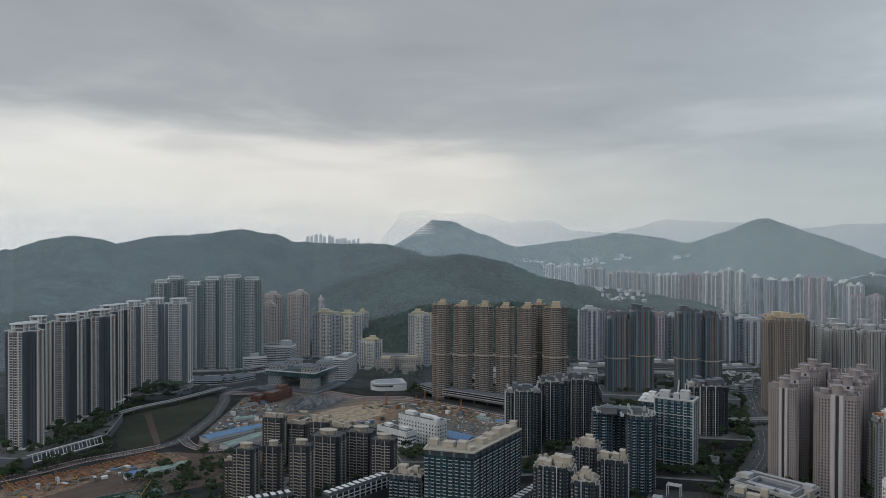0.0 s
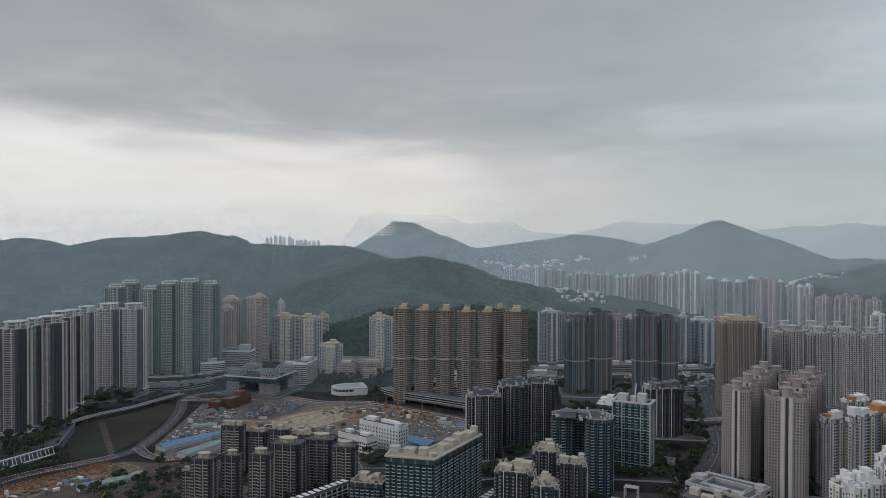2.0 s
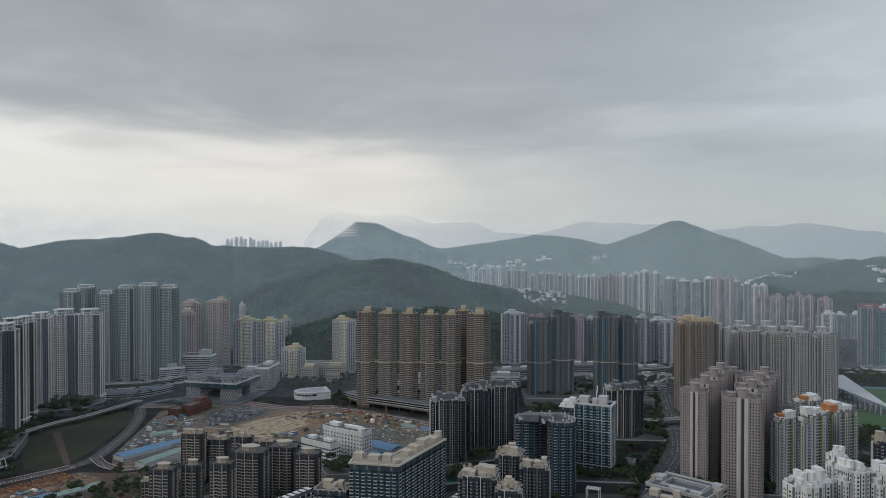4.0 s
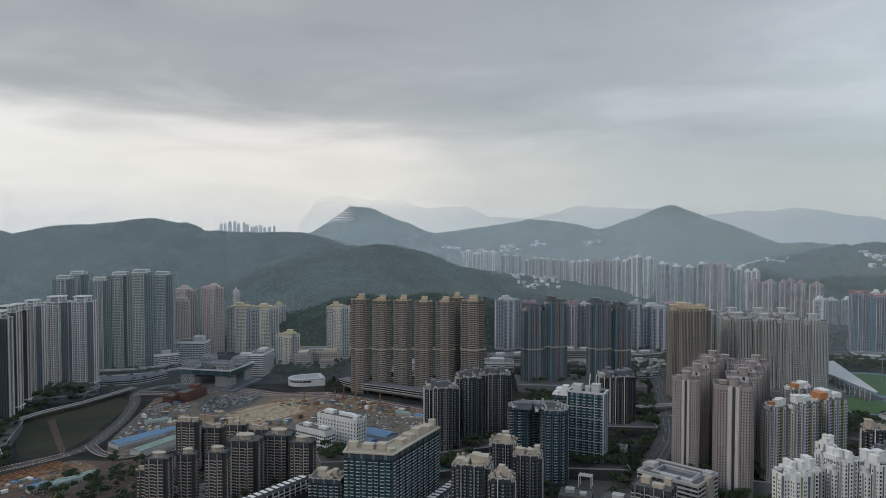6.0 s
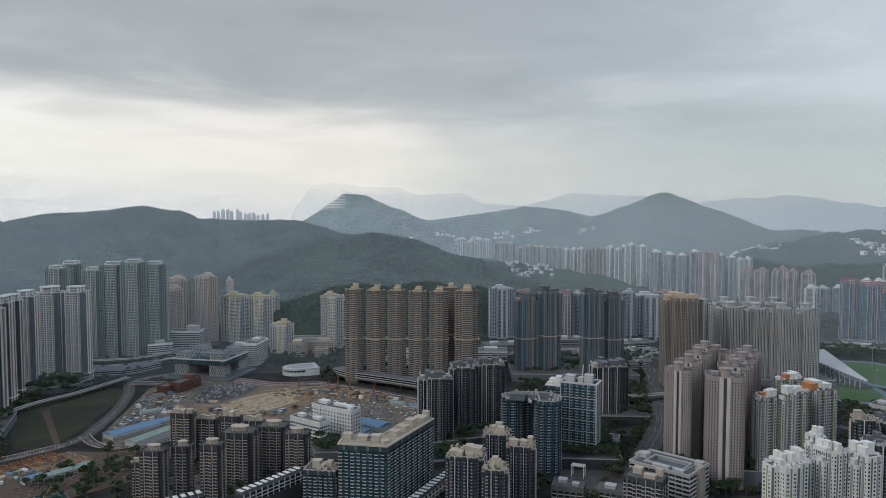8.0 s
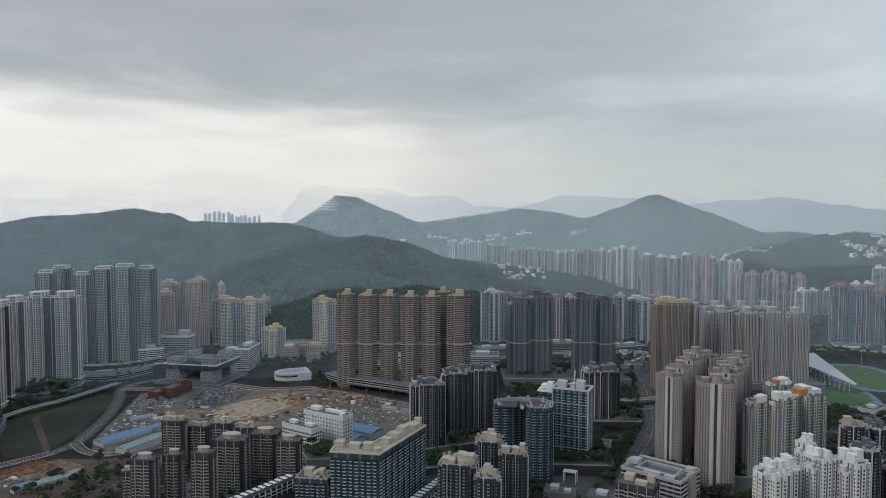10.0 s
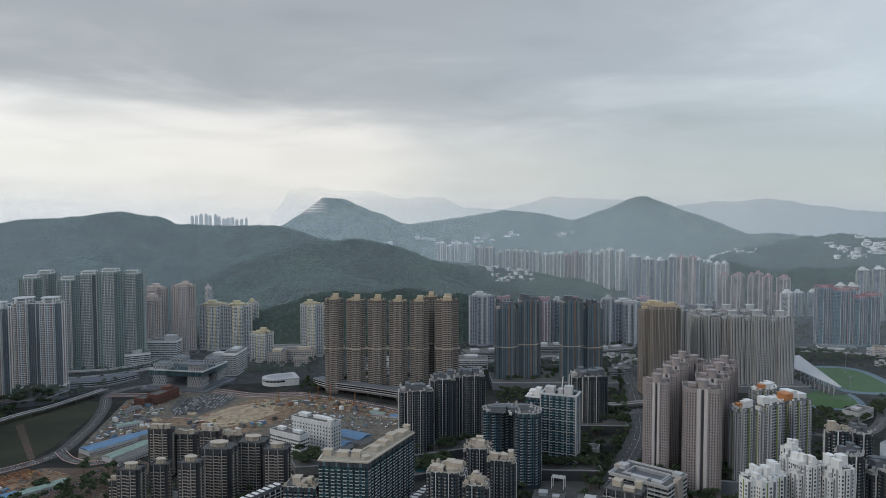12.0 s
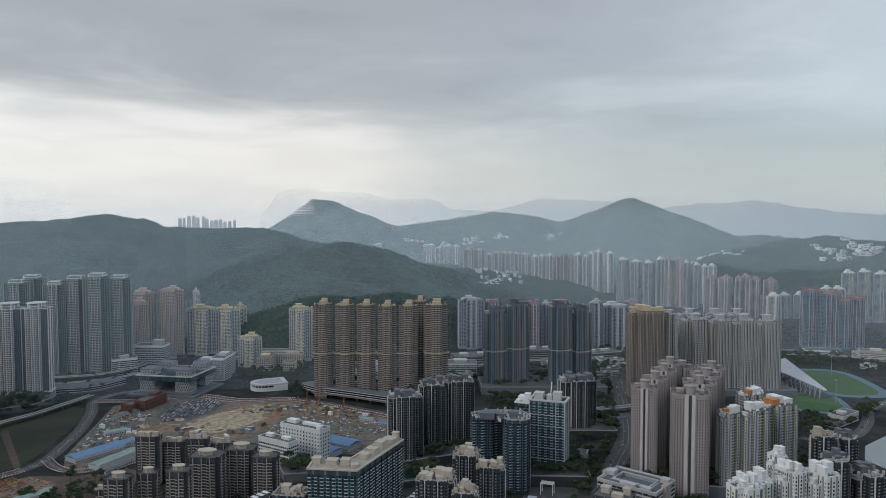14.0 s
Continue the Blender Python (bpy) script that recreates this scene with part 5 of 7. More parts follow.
def grow_woods():
    """All noted trees as one joined stretch of greenery."""
    verts, faces, count = [], [], 0
    for t, m in WOODS:
        for child in t.children:
            if not child.name.startswith("crown"):
                continue
            me = child.data
            co = np.empty(len(me.vertices) * 3)
            me.vertices.foreach_get("co", co)
            co = co.reshape(-1, 3) @ np.array(m.to_3x3()).T + np.array(m.translation)
            verts.append(co)
            faces.append(np.arange(len(co)).reshape(-1, 4) + count)
            count += len(co)
    me = bpy.data.meshes.new("street_greenery")
    me.from_pydata(np.concatenate(verts).tolist(), [], np.concatenate(faces).tolist())
    me.materials.append(MAT["leaf"])
    tagged(new("street_greenery", me), "dark massed trees and shrubs between streets and podiums", "greenery", "", "stuff")


def inside(p, poly):
    hit = False
    for (x0, y0), (x1, y1) in zip(poly, poly[1:] + poly[:1]):
        if (y0 > p[1]) != (y1 > p[1]) and p[0] < (x1 - x0) * (p[1] - y0) / (y1 - y0) + x0:
            hit = not hit
    return hit


def scatter(poly, n, seed, gap=5.0):
    rnd = random.Random(seed)
    xs, ys = [p[0] for p in poly], [p[1] for p in poly]
    out = []
    for _ in range(n * 12):
        p = (rnd.uniform(min(xs), max(xs)), rnd.uniform(min(ys), max(ys)))
        if inside(p, poly) and all((p[0] - q[0]) ** 2 + (p[1] - q[1]) ** 2 > gap * gap for q in out):
            out.append(p)
        if len(out) == n:
            break
    return out


plant(scatter([(-465, 900), (-440, 880), (-410, 870), (-440, 935), (-462, 985), (-474, 1040), (-462, 1100), (-474, 1105), (-490, 1000)], 46, 3, 4.5), 0, 3)
plant(scatter([(-500, 760), (-470, 750), (-425, 800), (-395, 850), (-410, 862), (-450, 815), (-500, 790)], 40, 4, 4.5), 0, 4)
plant(scatter([(-480, 1130), (-430, 1150), (-385, 1195), (-420, 1215), (-470, 1200)], 26, 5), 0, 5, False)
plant(scatter([(-60, 1170), (-20, 1165), (-15, 1215), (-50, 1240)], 20, 6), 0, 6, False)
plant([(p.x, p.y) for p in offset(r5, 17)[4::2]] + [(p.x, p.y) for p in offset(r5, -17)[4::2]], 0, 7)
plant(scatter([(270, 690), (325, 790), (375, 870), (330, 880), (290, 810), (260, 720)], 34, 8), 0, 8)
plant(scatter([(330, 660), (420, 650), (400, 640), (340, 640)], 22, 9), 0, 9)
plant(scatter([(640, 930), (700, 920), (790, 930), (850, 985), (880, 960), (760, 890), (690, 850), (640, 870)], 60, 10, 6), 0, 10, False)
plant(scatter([(900, 930), (1000, 960), (1040, 900), (840, 850), (780, 850)], 44, 11, 6), 0, 11, False)
plant(scatter([(-150, 1290), (-60, 1290), (-40, 1340), (-140, 1345)], 22, 12, 6), 0, 12, False)
plant(scatter([(220, 870), (300, 900), (320, 950), (240, 930)], 24, 13), 0, 13, False)
plant(scatter([(480, 1000), (560, 980), (600, 1050), (540, 1040)], 24, 14), 0, 14, False)
plant(scatter([(940, 1260), (1050, 1280), (1060, 1330), (950, 1320)], 24, 15, 7), 0, 15, False)
plant(scatter([(-320, 740), (-270, 780), (-250, 840), (-290, 860), (-300, 815), (-345, 760)], 22, 16), 0, 16)


# ---- cars ----
def car_meshes(van):
    low = Shape()
    low.prism([(-2.2, -0.9), (2.2, -0.9), (2.35, -0.7), (2.35, 0.7), (2.2, 0.9), (-2.2, 0.9), (-2.35, 0.7), (-2.35, -0.7)], 0.3, 0.95 if not van else 1.1)
    top = Shape()
    a, b, c, e, h = (-2.1, 2.0, -2.0, 1.3, 2.1) if van else (-1.7, 1.1, -1.2, 0.5, 1.5)
    z = 1.1 if van else 0.95
    n = 0
    top.v += [(a, -0.85, z), (b, -0.85, z), (b, 0.85, z), (a, 0.85, z), (c, -0.7, h), (e, -0.7, h), (e, 0.7, h), (c, 0.7, h)]
    top.f += [(n + 4, n + 5, n + 6, n + 7), (0, 1, 5, 4), (1, 2, 6, 5), (2, 3, 7, 6), (3, 0, 4, 7)]
    lid = Shape()
    lid.box(c, -0.72, h, e, 0.72, h + 0.06)
    wheel = Shape()
    k = 10
    ring = [(0.33 * math.cos(2 * math.pi * i / k), 0.33 * math.sin(2 * math.pi * i / k)) for i in range(k)]
    wheel.v += [(p, -0.12, q) for p, q in ring] + [(p, 0.12, q) for p, q in ring]
    wheel.f += [(i, (i + 1) % k, k + (i + 1) % k, k + i) for i in range(k)] + [tuple(range(k - 1, -1, -1)), tuple(range(k, 2 * k))]
    return low, top, lid, wheel


CARS = []
for i, paint in enumerate(CAR_PAINT):
    low, top, lid, wheel = car_meshes(i == 3)
    colour = ("white", "black", "bright white", "silver", "dark red", "navy blue")[i]
    c = thing("car", -232 + 3 * i, 1064, 0.22, 90, f"{colour} {'van' if i == 3 else 'saloon car'} standing on grey asphalt", "car", "parked cars")
    part("body", low, paint, c)
    part("cabin", top, MAT["glass"], c)
    part("roof", lid, paint, c)
    me = wheel.mesh("wheel", MAT["tyre"])
    for x in (-1.45, 1.45):
        for y in (-0.85, 0.85):
            part("wheel", me, None, c, at=(x, y, 0.33))
    CARS.append(c)
rnd = random.Random(21)
for row in range(14):
    for k in range(17):
        x, y = -240 + k * 5.6 + row * 1.0, 1070 + row * 7.6 + rnd.uniform(-0.4, 0.4)
        if rnd.random() < 0.82 and inside((x, y), [(-241, 1092), (-240, 1142), (-209, 1173), (-174, 1169), (-160, 1144), (-173, 1100), (-201, 1072), (-235, 1072)]):
            copy_thing(rnd.choice((CARS[0], CARS[2], CARS[3], CARS[2], CARS[0], CARS[1], CARS[3], CARS[5])), pose(x, y, 0.22, 0, 0, 78 + rnd.uniform(-4, 4)))
for line, lanes, n in ((r5, (-8, -4.5, 4.5, 8), 34), (r3, (-4, 4), 8), (r6, (-2.5, 2.5), 6), (r7, (-4, 4), 8)):
    for _ in range(n):
        i = rnd.randrange(2, len(line) - 2)
        lane = rnd.choice(lanes)
        p = offset(line, lane)[i]
        d = line[i + 1] - line[i]
        copy_thing(rnd.choice(CARS), pose(p.x, p.y, 0.2, 0, 0, math.degrees(math.atan2(d.y, d.x)) + (180 if lane < 0 else 0)))

# ---- public buildings ----
FACADES.update(
    school=[(3.2, 0.0, "white", 0.74, 0)],
    school_fins=[(2.6, 0.0, "white", 0.74, 0), (0.5, 0.7, "white", 0, 0), (1.6, 0.0, "white", 0, 0)],
    banded=[(6.0, 0.1, "white", 0.95, 0.35)],
    pinkish=[(3.0, 0.0, "pink", 0.6, 0.2), (0.6, 0.5, "tan", 0, 0)],
    glazed=[(2.4, 0.1, "pale", 0.9, 0.12), (0.4, 0.5, "pale", 0, 0)],
    lattice=[(2.0, 0.0, "pale", 0.3, 0)],
    bricky=[(3.0, 0.0, "brick", 0.45, 0), (0.8, 0.4, "brick", 0, 0)],
    podium=[(5.0, 0.1, "concrete", 0.8, 0.3), (0.8, 0.6, "concrete", 0, 0)],
)


def block(name, x, y, w, d, h, turn, facade, wall, label, category="building", pane="glass", ledge="pale", z0=0.5, storey=3.6, boxes=(), box_wall="pale", plan=None, roof="roof", group=""):
    root = thing(name, x, y, 0, turn, label, category, group)
    base = plan or slab(w, d)
    s = Shape()
    s.prism(base, -1, h)
    part("wall", s, MAT[wall], root)
    s = Shape()
    s.ring(grown(base, 0.3), grown(base, -0.3), h, h + 1.1)
    part("parapet", s, MAT[wall], root)
    s = Shape()
    s.prism(grown(base, -0.45), h - 0.5, h + 0.12)
    part("roof_deck", s, MAT[roof], root)
    f = Facade(FACADES[facade], MAT[pane], MAT[ledge])
    for a, b in edges(base):
        f.side(a, b)
    f.build(root, z0 + 1, h, storey, math.hypot(x, y) < 950, True, 0.9, 2.9)
    roof_boxes(root, boxes, h + 0.1, box_wall)
    return root


# white school by the building site
block("school", -25, 874, 64, 18, 40, -40, "school_fins", "white", "white slab-shaped school block with deep window fins", "school", storey=4.4, boxes=[(-20, 2, 7, 4, 3.5), (8, 3, 12, 3, 2.5), (26, -3, 3, 3, 3)], box_wall="white")
block("school_wing", -56, 856, 50, 16, 31, -42, "school", "white", "lower white school wing with rows of square windows", "school", storey=4.2, boxes=[(-14, 1, 5, 3, 3), (12, 2, 6, 3, 2.5)], box_wall="white")


def design_institute():
    """A deck carried by four latticed towers over a stepped base."""
    root = thing("institute_building", -248, 1249, 0, -20, "grey institute with a raised deck on latticed white towers", "public building")
    root.scale = (0.84, 0.8, 0.97)
    s = Shape()
    s.box(-72, -62, -1, 72, 62, 3)
    s.box(-62, -54, 3, 62, 54, 6)
    part("base", s, MAT["slate"], root)
    s = Shape()
    s.box(-58, -50, 25, 58, 50, 33)
    part("deck", s, MAT["glass_teal"], root)
    s = Shape()
    s.ring([(-59.5, -51.5), (59.5, -51.5), (59.5, 51.5), (-59.5, 51.5)], [(-56, -48), (56, -48), (56, 48), (-56, 48)], 33, 34.6)
    part("deck_edge", s, MAT["pale"], root)
    s = Shape()
    for i in range(24):
        x = -57 + i * 4.95
        s.box(x - 0.15, -50.4, 25.4, x + 0.15, -50, 32.6)
        s.box(58, -49.0 + i * 4.2, 25.4, 58.4, -48.7 + i * 4.2, 32.6)
    part("deck_mullions", s, MAT["grey"], root, "", "stuff")
    for cx, cy in ((-38, -32), (38, -32), (-38, 32), (38, 32)):
        for lo, hi, half in ((6, 25, 15), (33, 44, 14)):
            s = Shape()
            s.box(cx - half, cy - half, lo, cx + half, cy + half, hi)
            leg = part("latticed_tower" if lo < 20 else "roof_hall", s, MAT["dark"], root)
            s = Shape()
            for sx, sy, ux, uy in ((0, -1, 1, 0), (1, 0, 0, 1), (-1, 0, 0, 1), (0, 1, 1, 0)):
                n = 8
                step = 2 * half / n
                rise = (hi - lo) / round((hi - lo) / (step * 2.2))
                ox, oy = cx + sx * (half + 0.25), cy + sy * (half + 0.25)
                for i in range(n):
                    for j in range(round((hi - lo) / rise)):
                        u0, u1, um = -half + i * step, -half + (i + 1) * step, -half + (i + 0.5) * step
                        z0, z1 = lo + j * rise, lo + (j + 1) * rise
                        for p, q, za, zb in ((u0, um, z0, (z0 + z1) / 2), (um, u1, (z0 + z1) / 2, z0), (u0, um, z1, (z0 + z1) / 2), (um, u1, (z0 + z1) / 2, z1)):
                            s.beam((ox + ux * p, oy + uy * p, za), (ox + ux * q, oy + uy * q, zb), 0.5, 0.7)
            part("lattice", s, MAT["pale"], leg, "", "stuff")
            s = Shape()
            s.box(cx - half - 0.4, cy - half - 0.4, hi, cx + half + 0.4, cy + half + 0.4, hi + 0.4) if lo > 20 else s.box(cx - half - 0.5, cy - half - 0.5, lo - 0.1, cx + half + 0.5, cy + half + 0.5, lo + 0.5)
            part("rim", s, MAT["slate"], leg)
    roof_boxes(root, [(0, 0, 16, 12, 5), (0, 30, 10, 8, 4)], 33.1, "slate")


design_institute()
block("office_block", -184, 1335, 26, 60, 40, -12, "banded", "white", "white office slab with strip windows and dark recess", "office", boxes=[(0, 8, 7, 12, 4)])
block("office_block", -214, 1342, 30, 50, 32, -12, "banded", "grey", "grey office block with strip windows", "office", boxes=[(0, 0, 8, 8, 4)])
block("office_block", -334, 1450, 60, 30, 44, -10, "banded", "white", "white curved office block with strip windows", "office", boxes=[(14, 0, 10, 8, 9)])
block("office_block", -372, 1400, 44, 30, 30, 20, "banded", "pale", "pale office block with ramped strip windows", "office", boxes=[(0, 0, 8, 8, 4)])
block("school", -112, 1392, 28, 40, 26, -8, "pinkish", "pink", "pink and tan low school with a flat roof", "school", boxes=[(0, 0, 8, 10, 3)], box_wall="tan")
block("school", -72, 1420, 60, 20, 24, -8, "pinkish", "blush", "long pale pink school wing", "school", boxes=[(10, 0, 12, 5, 3)], box_wall="tan")
block("school", -66, 1376, 22, 22, 16, -8, "pinkish", "tan", "tan stair block beside the school", "school")
block("school", -96, 1470, 70, 18, 22, -4, "banded", "blush", "pale low school behind trees", "school")


def oval_hall():
    """A hall with one round end, a white rim over a glazed front."""
    root = thing("sports_hall", -96, 1234, 0, 14, "white round-ended sports hall with a grey roof", "hall")
    root.scale = (0.88, 0.88, 1.1)

    def outline(r):
        return [(-4 + (30 + r) * math.cos(math.pi * (0.5 + k / 14)), (26 + r) * math.sin(math.pi * (0.5 + k / 14))) for k in range(15)] + [(34 + r, -26 - r), (34 + r, 26 + r)]

    s = Shape()
    s.prism(outline(-3), -1, 10)
    part("glazing", s, MAT["glass"], root)
    s = Shape()
    s.ring(outline(-1), outline(-4), -1, 5.5)
    part("wall", s, MAT["white"], root)
    s = Shape()
    s.ring(outline(0), outline(-8), 8.6, 11.2)
    part("roof_rim", s, MAT["pale"], root)
    s = Shape()
    s.prism(outline(-7.9), 9, 10.4)
    part("roof_deck", s, MAT["grey"], root)
    for x, y in outline(-0.6)[1:15]:
        s = Shape()
        s.box(x - 0.5, y - 0.5, -0.5, x + 0.5, y + 0.5, 8.7)
        part("column", s, MAT["white"], root)
    s = Shape()
    s.box(6, -27.2, 0, 33, -25, 8.5)
    part("side_wall", s, MAT["white"], root)


oval_hall()
block("brick_building", -268, 1148, 20, 52, 15, -24, "bricky", "brick", "derelict dull red brick building with flat roof", "building", boxes=[(0, 12, 6, 8, 5)], box_wall="brick", storey=4.5)
block("brick_building", -290, 1128, 18, 26, 12, -24, "bricky", "brick", "low red brick annex", "building", storey=4.5)


# covered railway along the foot of the brown towers
def railway(points, name, label, width, z, deck=2.6, wall="pale"):
    line = smoothed(points, 12)
    root = thing(name, 0, 0, 0, 0, label, "railway")
    part("deck", ribbon(line, width, z, z + deck), MAT["concrete"], root)
    for k, (a, b) in enumerate(((0.3, 1.2), (3.6, 4.4), (7.0, 8.2))):
        for side in (-1, 1):
            part("band", ribbon(offset(line, side * (width / 2 + 0.1)), 0.6, z + deck + a, z + deck + b), MAT[wall], root)
    part("glazing", ribbon(line, width - 1.4, z + deck, z + deck + 7.2), MAT["glass"], root)
    part("roof", ribbon(line, width + 1.2, z + deck + 8.2, z + deck + 8.9), MAT["slate"], root)
    for p in line[::2]:
        s = Shape()
        s.tube(p.x, p.y, 1.2, 1.2, -0.5, z, 8)
        part("pier", s, MAT["concrete"], root)


railway([(-30, 1192), (-10, 1166), (30, 1138), (70, 1108), (106, 1080), (160, 1040), (210, 1005)], "railway_station", "long grey covered railway with pale bands on piers", 18, 7.0)
railway([(-470, 1262), (-430, 1262), (-391, 1268), (-357, 1310)], "railway_station", "low grey station hall beside the field", 34, 0.5)


def flyover(points, width, z, label):
    line = smoothed(points, 12)
    root = thing("flyover", 0, 0, 0, 0, label, "flyover", "elevated roads")
    part("deck", ribbon(line, width, z - 1.6, z), MAT["concrete"], root)
    for side in (-1, 1):
        part("parapet", ribbon(offset(line, side * width / 2), 0.4, z, z + 1.1), MAT["pale"], root)
    for p in line[1::3]:
        s = Shape()
        s.tube(p.x, p.y, 0.9, 0.9, -0.5, z - 1.6, 8)
        part("pier", s, MAT["concrete"], root)


flyover([(-520, 1330), (-450, 1330), (-390, 1345), (-350, 1400), (-330, 1480)], 12, 12, "curving grey concrete flyover below the green towers")
flyover([(-500, 1290), (-430, 1300), (-360, 1330), (-300, 1400)], 8, 8, "narrow concrete footbridge by the institute")
flyover([(-490, 960), (-474, 1010), (-452, 1065), (-420, 1110), (-388, 1175), (-372, 1210)], 9, 7, "elevated walkway road along the estate")
flyover([(300, 1000), (400, 990), (520, 1010), (640, 1060)], 12, 8, "grey flyover across the boulevard")
flyover([(240, 1290), (330, 1320), (440, 1340), (560, 1330)], 14, 9, "elevated road behind the slate towers")
flyover([(820, 1300), (960, 1310), (1080, 1240), (1240, 1140)], 12, 8, "elevated road beyond the sports ground")


# podiums under the estates
def taken(x, y):
    """True where a tower stands."""
    return any(abs(x - tx) < w * 0.6 and abs(y - ty - w * 0.4) < w * 0.6 for rows in TOWERS.values() for tx, ty, w, _ in rows)


def deck(points, h, label, wall="slate", roof="roof"):
    area = sum(a[0] * b[1] - b[0] * a[1] for a, b in zip(points, points[1:] + points[:1]))
    points = points if area > 0 else points[::-1]
    root = thing("podium", 0, 0, 0, 0, label, "podium", "podiums")
    s = Shape()
    s.prism(points, -1, h)
    part("wall", s, MAT[wall], root)
    s = Shape()
    s.ring(grown(points, 0.3), grown(points, -0.4), h, h + 1.2)
    part("parapet", s, MAT["grey"], root)
    s = Shape()
    s.prism(grown(points, -0.6), h - 0.4, h + 0.1)
    part("roof_deck", s, MAT[roof], root)
    # planters with trees between the towers
    plant([p for p in scatter(grown(points, -4), 80, int(h * 7 + points[0][0]), 5.0) if not taken(*p)], h, 3, False)
    return root


deck([(-530, 800), (-470, 795), (-425, 895), (-452, 1000), (-480, 1010), (-540, 1000)], 11, "grey podium with garden decks under the estate")
deck([(-530, 1120), (-440, 1150), (-424, 1200), (-440, 1250), (-540, 1250)], 9, "white-edged podium under grey towers")
deck([(-20, 1182), (40, 1145), (110, 1118), (170, 1100), (225, 1095), (215, 1190), (0, 1210)], 10, "dark podium below the brown towers")
deck([(60, 800), (210, 835), (215, 895), (60, 870)], 10, "dark podium garden under glass towers", "dark")
deck([(215, 735), (285, 720), (300, 790), (230, 800)], 12, "grey podium under the teal tower", "dark")
deck([(300, 885), (380, 870), (390, 930), (310, 950)], 12, "curved white-edged podium under dark towers", "dark")
deck([(310, 690), (420, 655), (495, 715), (480, 780), (380, 785)], 16, "planted podium under the pink towers", "slate", "grass")
deck([(255, 1130), (460, 1095), (470, 1190), (265, 1205)], 12, "pale-edged podium under slate towers")
deck([(590, 1060), (760, 1030), (770, 1140), (600, 1150)], 10, "grey podium under the pale towers")
deck([(-210, 630), (-40, 690), (-40, 770), (-200, 740)], 6, "dark garden podium between low-rise blocks", "dark")
plant(scatter([(-520, 815), (-470, 805), (-430, 890), (-455, 985), (-475, 985), (-470, 900)], 40, 31, 4.5), 11, 31)
plant(scatter([(-500, 1128), (-445, 1155), (-430, 1195), (-470, 1185)], 20, 32, 4.5), 9, 32)
plant(scatter([(315, 692), (420, 660), (400, 672), (330, 690)], 16, 33, 4), 16, 33)
plant(scatter([(-545, 1010), (-480, 1015), (-460, 1090), (-480, 1120), (-545, 1110)], 40, 35, 5), 0, 35, False)
plant(scatter([(230, 800), (300, 800), (320, 870), (300, 890), (230, 870)], 60, 36, 5), 0, 36, False)
plant(scatter([(400, 790), (480, 790), (520, 900), (560, 960), (470, 960)], 90, 37, 5), 0, 37, False)
plant(scatter([(500, 700), (640, 760), (690, 880), (560, 940), (500, 800)], 90, 38, 7), 0, 38, False)
plant(scatter([(240, 960), (420, 985), (460, 1080), (250, 1120)], 110, 39, 6), 0, 39, False)
plant(scatter([(200, 1210), (560, 1210), (600, 1330), (220, 1280)], 140, 40, 7), 0, 40, False)
plant(scatter([(60, 1180), (230, 1200), (220, 1290), (20, 1240)], 60, 41, 7), 0, 41, False)
plant(scatter([(-30, 560), (200, 610), (220, 720), (120, 760), (90, 720), (60, 610)], 90, 42, 5.5), 0, 42, False)
plant(scatter([(-330, 620), (-200, 640), (-200, 730), (-240, 830), (-300, 760)], 80, 43, 6), 0, 43, False)
plant(scatter([(-160, 1300), (-40, 1290), (-20, 1380), (-40, 1430), (-160, 1440)], 60, 44, 7), 0, 44, False)
plant(scatter([(-540, 1260), (-370, 1240), (-350, 1400), (-300, 1500), (-420, 1380), (-540, 1390)], 90, 45, 7), 0, 45, False)
plant(scatter([(-30, 1440), (280, 1440), (280, 1550), (-30, 1550)], 120, 46, 8), 0, 46, False)
plant(scatter([(560, 1420), (1000, 1420), (1000, 1550), (560, 1550)], 160, 47, 9), 0, 47, False)
plant(scatter([(60, 805), (205, 838), (205, 850), (60, 825)], 16, 34, 4), 10, 34)


# open truss roof on the estate podium
def truss():
    root = thing("garden_trellis", -436, 826, 11, 62, "white slanted steel trellis over the podium garden", "trellis")
    for i in range(9):
        s = Shape()
        s.beam((-40 + i * 10, -6, 0), (-34 + i * 10, 6, 6), 0.7, 0.7)
        s.beam((-40 + i * 10, 6, 6), (-46 + i * 10, -6, 0), 0.5, 0.5)
        part("strut", s, MAT["pale"], root)
    for y, z in ((-6, 0.3), (6, 6)):
        s = Shape()
        s.beam((-46, y, z), (46, y, z), 0.9, 0.9)
        part("rail", s, MAT["white"], root)


truss()


# plaza beside the teal tower
def pergola(x, y, turn):
    root = thing("pergola", x, y, 0, turn, "white flat-roofed pergola on a paved plaza", "pergola")
    for px, py in slab(13, 8):
        s = Shape()
        s.box(px - 0.4, py - 0.4, -0.2, px + 0.4, py + 0.4, 12)
        part("post", s, MAT["white"], root)
    for i in range(5):
        s = Shape()
        s.box(-7, -4.4 + i * 2.0, 12, 7, -3.9 + i * 2.0, 12.6)
        part("beam", s, MAT["white"], root)
    for i in range(4):
        s = Shape()
        s.box(-6.6 + i * 4.2, -4.6, 12.61, -6.1 + i * 4.2, 4.4, 13.0)
        part("cross_beam", s, MAT["white"], root)


